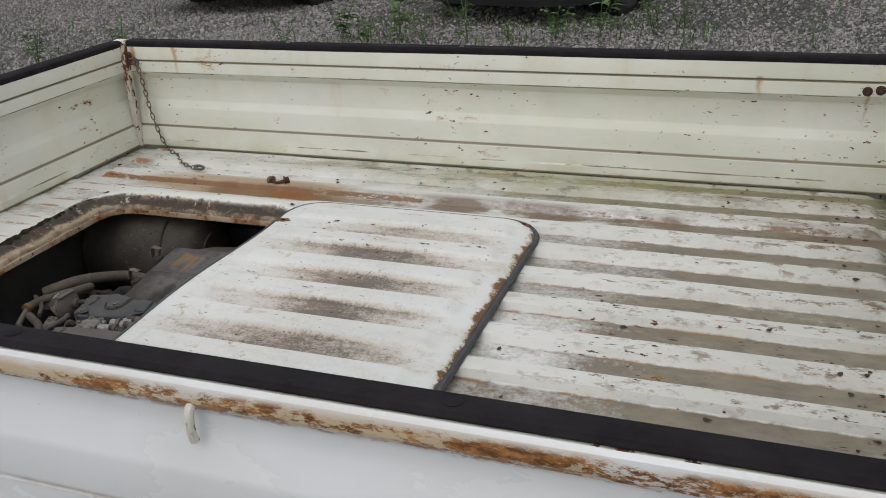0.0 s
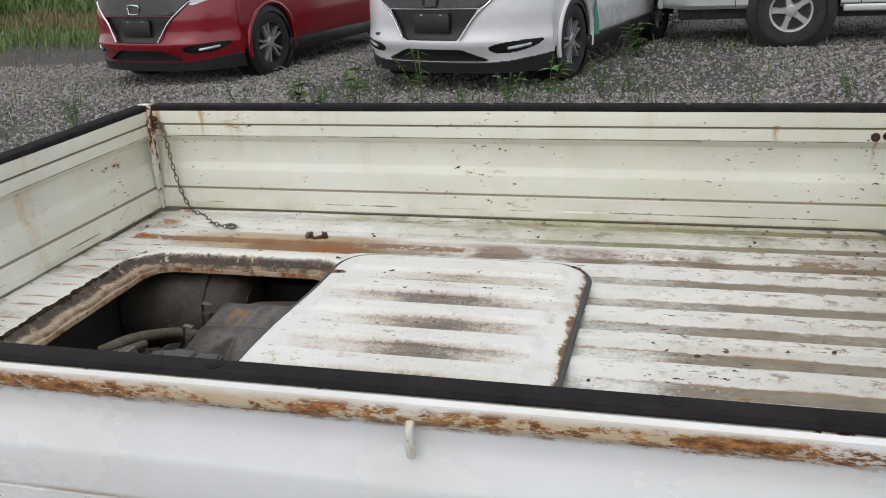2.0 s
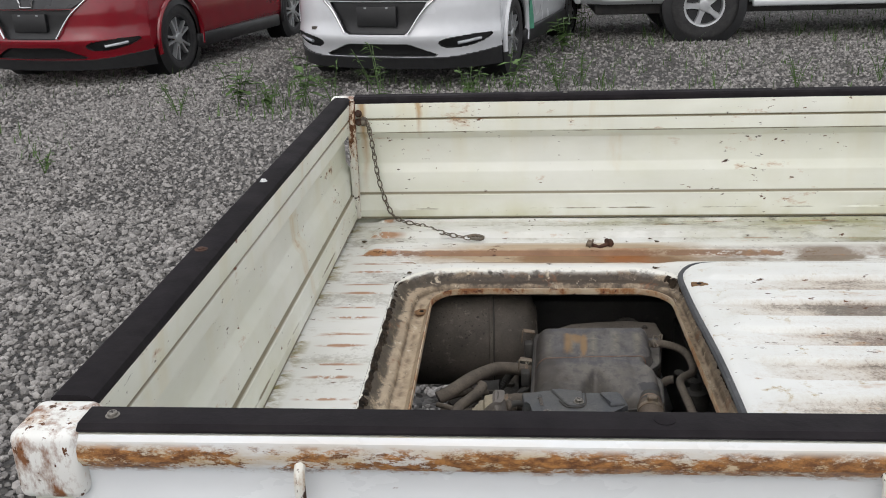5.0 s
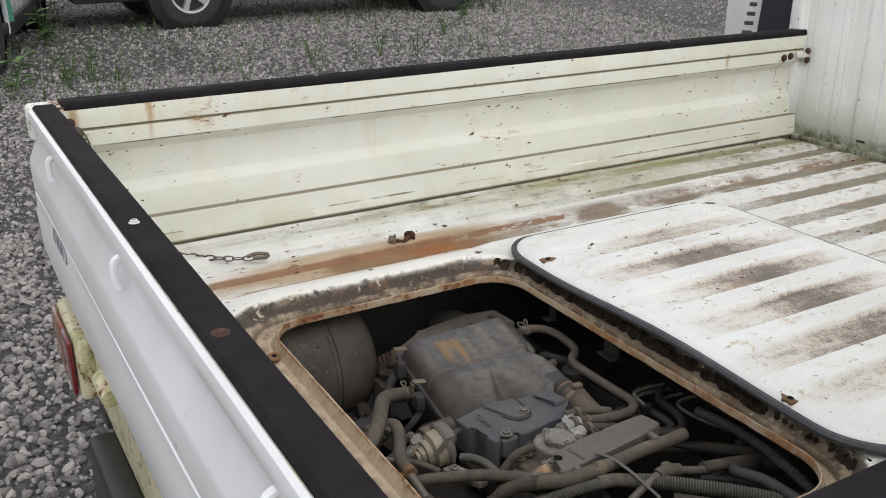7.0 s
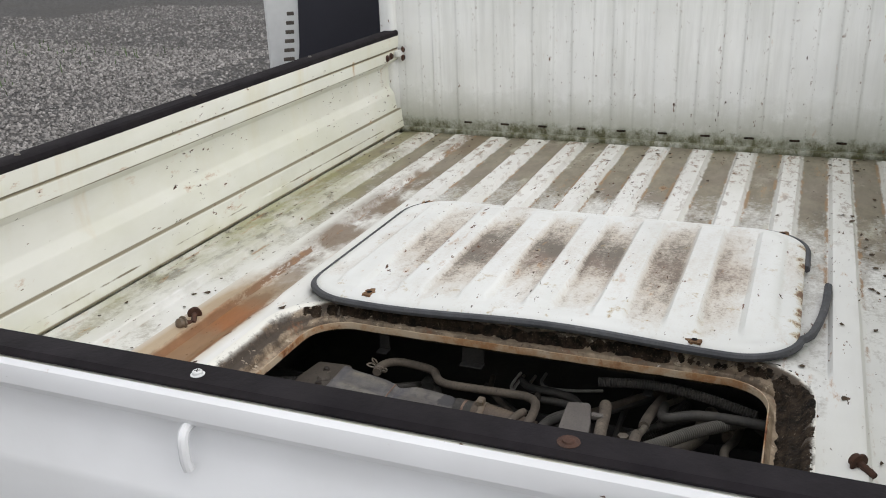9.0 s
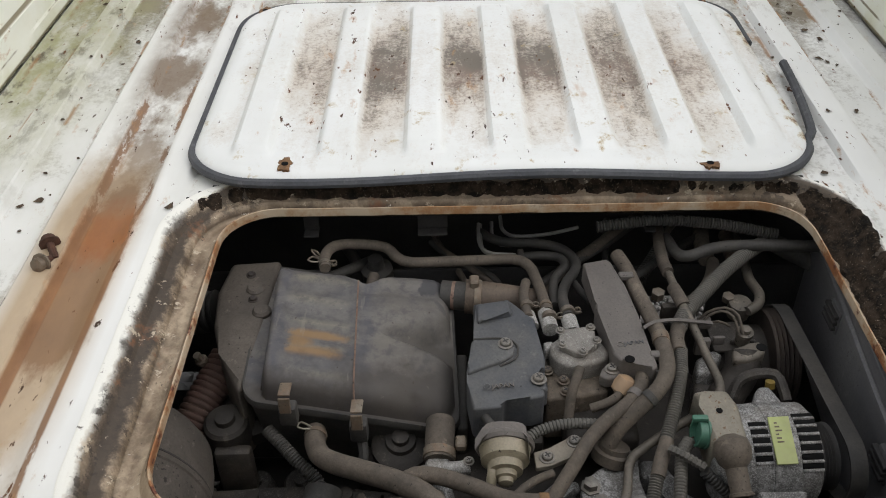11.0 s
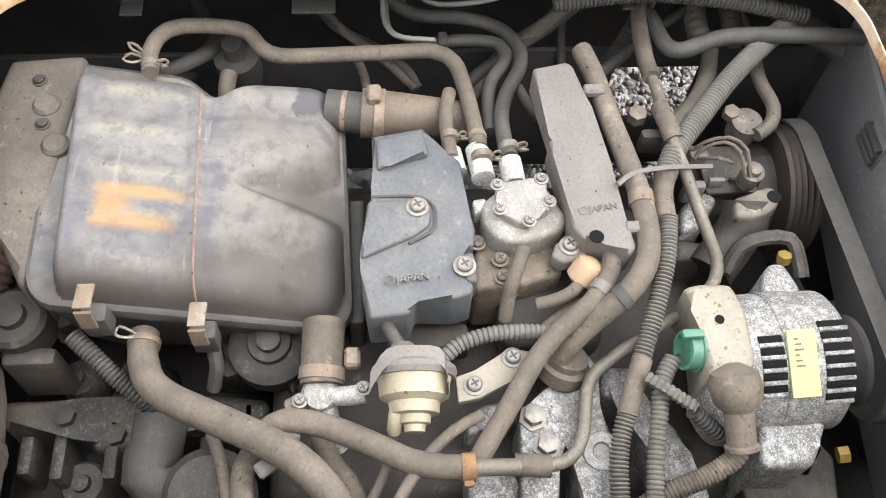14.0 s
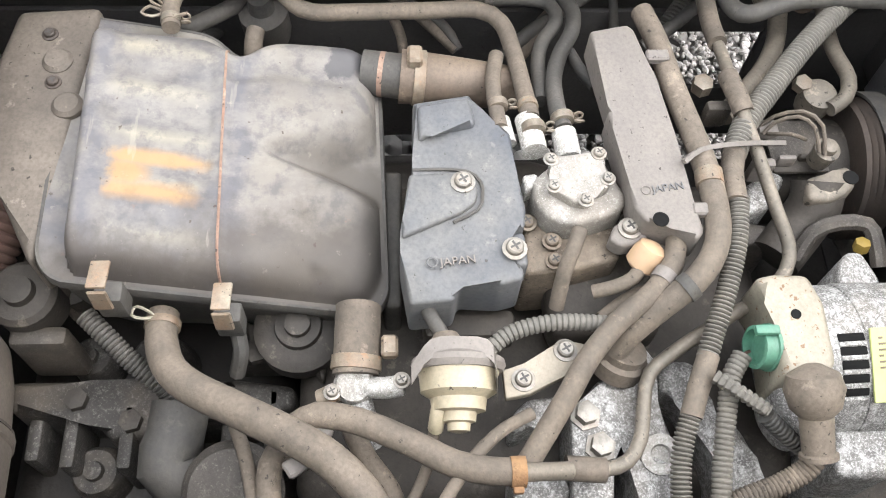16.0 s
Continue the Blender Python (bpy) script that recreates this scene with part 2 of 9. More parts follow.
def cover_dirt(nt, c):
    """Black soot burnt in between the ribs over the engine, with a brown fringe."""
    x, y = axis_of(nt, 0), axis_of(nt, 1)
    wave = calc(nt, "PINGPONG", calc(nt, "SUBTRACT", y, RIB0 + 0.012), PITCH / 2)
    trough = ramp(nt, wave, PITCH * 0.19, PITCH * 0.28)
    n1, n2 = noisy(nt, 9, 6, 0.65, (0.7, 1, 1)), noisy(nt, 60, 6, 0.7)
    n3, n4 = noisy(nt, 40, 7, 0.75, (0.25, 1, 1)), noisy(nt, 210, 6, 0.75)
    spot = calc(nt, "MULTIPLY", bell(nt, x, 0.99, 0.29), ramp(nt, bell(nt, y, 0.63, 0.44), 0.0, 0.45))
    amt = calc(nt, "MULTIPLY", calc(nt, "ADD", spot, ramp(nt, n1, 0.35, 0.7, -0.25, 0.25)), calc(nt, "ADD", calc(nt, "MULTIPLY", trough, 0.85), 0.15))
    grit = calc(nt, "ADD", calc(nt, "ADD", ramp(nt, n2, 0.3, 0.7, -0.2, 0.2), ramp(nt, n3, 0.3, 0.7, -0.24, 0.24)), ramp(nt, n4, 0.3, 0.7, -0.3, 0.3))
    c = blend(nt, ramp(nt, calc(nt, "ADD", amt, calc(nt, "MULTIPLY", grit, 0.4)), 0.05, 0.5, 0, 0.62), c, (0.44, 0.35, 0.25))
    c = blend(nt, ramp(nt, calc(nt, "ADD", amt, grit), 0.40, 0.90, 0, 0.84), c, blend(nt, ramp(nt, n1, 0.4, 0.6), (0.145, 0.088, 0.062), (0.066, 0.050, 0.034)))
    edge = calc(nt, "MAXIMUM", ramp(nt, x, 1.243, 1.264), calc(nt, "MAXIMUM", ramp(nt, x, 0.710, 0.692, 0, 0.55), ramp(nt, y, 0.252, 0.232, 0, 0.6)))
    worn = calc(nt, "ADD", edge, ramp(nt, noisy(nt, 22, 7, 0.72), 0.35, 0.7, -0.75, 0.45))
    c = blend(nt, ramp(nt, worn, 0.15, 0.4, 0, 0.8), c, (0.42, 0.33, 0.17))
    return blend(nt, ramp(nt, worn, 0.38, 0.5), c, blend(nt, n2, (0.24, 0.11, 0.04), (0.07, 0.035, 0.02)))


def gate_dirt_and_shade(nt, c):
    """Green-yellow grime that has run down in streaks, and lies along the bottom ledge; dark lines drawn in the
    grooves.
    """
    z = axis_of(nt, 2)
    low = calc(nt, "MULTIPLY", ramp(nt, z, 0.72, 0.66), ramp(nt, noisy(nt, 14, 5), 0.4, 0.7, 0.05, 0.7))
    c = blend(nt, low, c, (0.45, 0.42, 0.22))
    streak = calc(nt, "MULTIPLY", ramp(nt, noisy(nt, 9, 4, 0.6, (1, 1, 0.12)), 0.52, 0.72, 0, 0.55), ramp(nt, z, 0.97, 0.8, 1, 0.25))
    c = blend(nt, streak, c, (0.60, 0.50, 0.26))
    run = calc(nt, "MULTIPLY", ramp(nt, noisy(nt, 5.5, 5, 0.6, (1, 1, 0.06)), 0.64, 0.72, 0, 0.5), ramp(nt, noisy(nt, 40, 5, 0.65, (1, 1, 0.4)), 0.35, 0.6, 0.15, 1))
    c = blend(nt, run, c, (0.56, 0.37, 0.15))
    film = ramp(nt, noisy(nt, 3.2, 6, 0.6, (1, 1, 1.6)), 0.40, 0.66, 0.05, 0.32)
    c = blend(nt, film, c, (0.63, 0.645, 0.48))
    x = axis_of(nt, 0)
    for at, top, low, w in ((1.867, 0.895, 0.80, 0.007), (1.650, 0.912, 0.86, 0.009), (0.160, 0.950, 0.85, 0.010), (0.028, 0.945, 0.70, 0.012)):
        trail = calc(nt, "MULTIPLY", bell(nt, calc(nt, "ADD", x, ramp(nt, noisy(nt, 30, 4), 0.3, 0.7, -0.004, 0.004)), at, w), calc(nt, "MULTIPLY", ramp(nt, z, low, top), ramp(nt, z, top + 0.006, top)))
        c = blend(nt, ramp(nt, trail, 0.05, 0.7, 0, 0.8), c, (0.42, 0.25, 0.085))
    # broken brown lines: grime plus the shade of grooves and step, in colour
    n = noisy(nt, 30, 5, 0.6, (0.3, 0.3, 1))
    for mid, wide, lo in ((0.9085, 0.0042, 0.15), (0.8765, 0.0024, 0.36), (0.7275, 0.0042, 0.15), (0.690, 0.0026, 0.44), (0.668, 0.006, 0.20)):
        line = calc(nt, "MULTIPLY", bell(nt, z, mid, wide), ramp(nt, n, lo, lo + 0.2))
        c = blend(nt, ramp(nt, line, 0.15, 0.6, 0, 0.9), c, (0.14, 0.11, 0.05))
    return c


def head_dirt(nt, c):
    """Damp black-green film along the foot, thin grey runs, and grey lines and rust freckles down the edges of the
    ribs.
    """
    y, z = axis_of(nt, 1), axis_of(nt, 2)
    n1, n2 = noisy(nt, 18, 6, 0.7), noisy(nt, 70, 6, 0.7)
    runs = noisy(nt, 26, 5, 0.65, (1, 1, 0.08))
    streak = ramp(nt, runs, 0.48, 0.72, 0, 0.38)
    c = blend(nt, streak, c, (0.50, 0.51, 0.47))
    wave = calc(nt, "PINGPONG", calc(nt, "SUBTRACT", y, RIB0), PITCH / 2)
    # greyer line along both edges of each rib
    seam = bell(nt, wave, 0.031, 0.005)
    c = blend(nt, calc(nt, "MULTIPLY", seam, ramp(nt, runs, 0.35, 0.65, 0.12, 0.5)), c, (0.40, 0.41, 0.38))
    freckle = calc(nt, "MULTIPLY", bell(nt, wave, 0.027, 0.013), ramp(nt, noisy(nt, 120, 6, 0.7, (1, 1, 0.6)), 0.60, 0.64, 0, 0.85))
    c = blend(nt, freckle, c, blend(nt, n2, (0.22, 0.11, 0.05), (0.07, 0.04, 0.025)))
    low = calc(nt, "MULTIPLY", ramp(nt, calc(nt, "ADD", z, ramp(nt, n1, 0.3, 0.7, -0.03, 0.03)), 0.800, 0.690), ramp(nt, n1, 0.25, 0.55, 0.25, 0.8))
    c = blend(nt, low, c, (0.27, 0.28, 0.20))
    foot = ramp(nt, calc(nt, "ADD", z, ramp(nt, n2, 0.3, 0.7, -0.012, 0.012)), 0.705, 0.682)
    foot = calc(nt, "MULTIPLY", foot, ramp(nt, noisy(nt, 30, 7, 0.72, (1, 1, 0.7)), 0.40, 0.58, 0.25, 1.0))
    return blend(nt, foot, c, blend(nt, n1, (0.15, 0.15, 0.065), (0.045, 0.042, 0.025)))


def gutter_material():
    """Dirty cream paint in the channel: brown film, black rot under the outer edge, a rust line by the lip."""
    m, n, l, bs = material("dirty_gutter_paint")
    nt = m.node_tree
    um = nt.nodes.new("ShaderNodeUVMap")
    um.uv_map = "across"
    sp = nt.nodes.new("ShaderNodeSeparateXYZ")
    l.new(um.outputs[0], sp.inputs[0])
    d = ramp(nt, sp.outputs[1], 0.0, 1.0, -0.05, 0.05)
    x, y = axis_of(nt, 0), axis_of(nt, 1)
    n1, n2, n3 = noisy(nt, 24, 7, 0.7), noisy(nt, 8, 4), noisy(nt, 90, 6, 0.7)
    c = blend(nt, n2, (0.58, 0.475, 0.345), (0.42, 0.32, 0.21))
    rear = calc(nt, "MULTIPLY", ramp(nt, x, 0.185, 0.30, 0.25, 1.0), ramp(nt, x, 0.60, 0.68, 1.0, 0.55))
    left = ramp(nt, y, 1.00, 1.03)
    film = calc(nt, "MULTIPLY", ramp(nt, n1, 0.34, 0.60, 0.1, 0.85), rear)
    c = blend(nt, film, c, (0.135, 0.092, 0.055))
    wet = calc(nt, "MULTIPLY", bell(nt, d, -0.030, 0.006), ramp(nt, noisy(nt, 30, 5, 0.6), 0.45, 0.58, 0, 0.8))
    c = blend(nt, wet, c, (0.13, 0.085, 0.05))
    slope = calc(nt, "MULTIPLY", ramp(nt, calc(nt, "ADD", bell(nt, d, -0.010, 0.016), ramp(nt, n1, 0.3, 0.7, -0.35, 0.35)), 0.15, 0.55), rear)
    c = blend(nt, slope, c, blend(nt, ramp(nt, n3, 0.35, 0.65), (0.050, 0.036, 0.025), (0.19, 0.14, 0.095)))
    edge = calc(nt, "ADD", d, ramp(nt, n1, 0.3, 0.7, -0.003, 0.003))
    c = blend(nt, ramp(nt, calc(nt, "ADD", edge, calc(nt, "MULTIPLY", left, 0.006)), 0.000, 0.004), c, (0.74, 0.73, 0.67))
    step = calc(nt, "MULTIPLY", bell(nt, d, -0.0225, 0.004), ramp(nt, n1, 0.35, 0.6, 0.2, 0.9))
    c = blend(nt, step, c, (0.075, 0.05, 0.028))
    rot = calc(nt, "ADD", bell(nt, calc(nt, "ADD", d, calc(nt, "MULTIPLY", left, 0.010)), -0.002, 0.013), ramp(nt, n1, 0.3, 0.7, -0.6, 0.4))
    c = blend(nt, ramp(nt, rot, 0.25, 0.6, 0, 0.85), c, (0.040, 0.028, 0.018))
    rear_rot = calc(nt, "MULTIPLY", calc(nt, "MULTIPLY", bell(nt, d, -0.007, 0.008), ramp(nt, x, 0.26, 0.215)), ramp(nt, noisy(nt, 32, 7, 0.72), 0.40, 0.54, 0.1, 1.0))
    c = blend(nt, ramp(nt, rear_rot, 0.12, 0.5, 0, 0.85), c, blend(nt, n3, (0.075, 0.058, 0.038), (0.028, 0.022, 0.016)))
    inner = ramp(nt, d, 0.001, -0.003)
    scab = calc(nt, "MULTIPLY", ramp(nt, noisy(nt, 46, 8, 0.75), 0.53, 0.57, 0, 0.9), calc(nt, "MULTIPLY", inner, ramp(nt, noisy(nt, 7, 4, 0.6), 0.42, 0.56, 0.15, 1)))
    c = blend(nt, calc(nt, "MULTIPLY", scab, ramp(nt, d, -0.026, -0.010, 0.25, 1.0)), c, (0.030, 0.021, 0.014))
    flake = calc(nt, "MULTIPLY", ramp(nt, noisy(nt, 33, 8, 0.75, (1.2, 0.8, 1)), 0.60, 0.63, 0, 0.85), inner)
    c = blend(nt, flake, c, (0.52, 0.44, 0.33))
    red = calc(nt, "MULTIPLY", ramp(nt, noisy(nt, 19, 7, 0.7), 0.58, 0.66, 0, 0.7), inner)
    c = blend(nt, red, c, (0.20, 0.085, 0.035))
    line = calc(nt, "MULTIPLY", bell(nt, d, -0.0448, 0.0024), ramp(nt, noisy(nt, 24, 7, 0.75), 0.42, 0.56))
    c = blend(nt, ramp(nt, line, 0.1, 0.6, 0, 0.85), c, (0.17, 0.060, 0.020))
    c = blend(nt, ramp(nt, n3, 0.62, 0.66, 0, 0.9), c, (0.045, 0.030, 0.018))
    c = blend(nt, calc(nt, "MULTIPLY", ramp(nt, noisy(nt, 35, 6, 0.7), 0.66, 0.69), ramp(nt, d, -0.008, -0.012)), c, (0.80, 0.77, 0.70))
    l.new(c, bs.inputs["Base Color"])
    bs.inputs["Roughness"].default_value = 0.6
    bumped(nt, bs, calc(nt, "ADD", n1, calc(nt, "MULTIPLY", n3, 0.4)), 0.5, 0.0015)
    return m


def mastic_material():
    """Perished sealing compound full of leaf mould: black and brown crumbs with pale grit."""
    m, n, l, bs = material("crumbled_mastic")
    nt = m.node_tree
    c = blend(nt, ramp(nt, noisy(nt, 55, 7, 0.7), 0.40, 0.60), (0.010, 0.008, 0.006), (0.052, 0.036, 0.024))
    c = blend(nt, ramp(nt, noisy(nt, 170, 7, 0.75), 0.57, 0.64, 0, 0.65), c, (0.13, 0.094, 0.062))
    c = blend(nt, ramp(nt, noisy(nt, 320, 5, 0.7), 0.63, 0.67, 0, 0.8), c, (0.34, 0.28, 0.21))
    l.new(c, bs.inputs["Base Color"])
    bs.inputs["Roughness"].default_value, bs.inputs["Specular IOR Level"].default_value = 0.9, 0.2
    bumped(nt, bs, calc(nt, "ADD", noisy(nt, 90, 8, 0.75), calc(nt, "MULTIPLY", noisy(nt, 260, 5, 0.7), 0.5)), 1.0, 0.006)
    return m


def lip_material():
    """Turned edge: worn cream paint, orange rust and dark red scabs in runs."""
    m, n, l, bs = material("rusty_edge")
    nt = m.node_tree
    n1, n2 = noisy(nt, 16, 7, 0.7), noisy(nt, 55, 6, 0.7)
    c = blend(nt, ramp(nt, n1, 0.40, 0.60), (0.46, 0.37, 0.265), (0.34, 0.19, 0.085))
    far = ramp(nt, axis_of(nt, 0), 0.58, 0.68, 1.0, 0.3)
    c = blend(nt, calc(nt, "MULTIPLY", far, ramp(nt, calc(nt, "ADD", n1, ramp(nt, n2, 0.3, 0.7, -0.1, 0.1)), 0.50, 0.60)), c, (0.24, 0.095, 0.035))
    c = blend(nt, calc(nt, "MULTIPLY", far, ramp(nt, n2, 0.58, 0.66)), c, (0.085, 0.025, 0.014))
    l.new(c, bs.inputs["Base Color"])
    bs.inputs["Roughness"].default_value = 0.8
    bumped(nt, bs, n2, 0.5, 0.001)
    return m


def rim_rust(nt, c):
    """Long rusty scabs under the rolled top of the gate."""
    z = axis_of(nt, 2)
    soft = calc(nt, "MULTIPLY", bell(nt, z, 0.936, 0.020), ramp(nt, noisy(nt, 4, 6, 0.7, (1, 1, 4)), 0.30, 0.52))
    c = blend(nt, ramp(nt, soft, 0.05, 0.7, 0, 0.9), c, (0.50, 0.385, 0.235))
    fine = noisy(nt, 75, 8, 0.8, (0.5, 0.5, 1.3))
    band = calc(nt, "MULTIPLY", bell(nt, z, 0.933, 0.019), ramp(nt, calc(nt, "ADD", noisy(nt, 3.5, 5, 0.65, (1, 1, 3)), ramp(nt, fine, 0.3, 0.7, -0.24, 0.24)), 0.43, 0.58))
    c = blend(nt, ramp(nt, band, 0.10, 0.40), c, blend(nt, ramp(nt, noisy(nt, 120, 7, 0.78, (0.4, 0.4, 1)), 0.40, 0.58), (0.42, 0.20, 0.07), (0.135, 0.062, 0.03)))
    seam = calc(nt, "MULTIPLY", bell(nt, z, 0.8005, 0.006), ramp(nt, noisy(nt, 9, 6, 0.7), 0.36, 0.60, 0.15, 0.9))
    return blend(nt, seam, c, (0.34, 0.28, 0.19))


def speckled(name, pit, base, crust, thr=0.52, rough=0.65):
    """Cast alloy with white corrosion crust and dark pits."""
    m, n, l, bs = material(name)
    nt = m.node_tree
    c = blend(nt, ramp(nt, noisy(nt, 40, 5, 0.6), 0.35, 0.65), base, tuple(v * 0.65 for v in base))
    c = blend(nt, ramp(nt, noisy(nt, 130, 7, 0.78), thr - 0.02, thr + 0.12, 0, 0.55), c, crust)
    c = blend(nt, ramp(nt, noisy(nt, 620, 7, 0.75), thr, thr + 0.14, 0, 0.85), c, crust)
    c = blend(nt, ramp(nt, noisy(nt, 330, 6, 0.7, (1.1, 0.9, 1)), 0.59, 0.68, 0, 0.8), c, pit)
    c = blend(nt, ramp(nt, noisy(nt, 18, 4), 0.5, 0.75, 0, 0.5), c, (0.16, 0.13, 0.10))
    l.new(c, bs.inputs["Base Color"])
    bs.inputs["Metallic"].default_value, bs.inputs["Roughness"].default_value = 0.25, rough
    bumped(nt, bs, noisy(nt, 300, 7, 0.75), 0.55, 0.001)
    return m


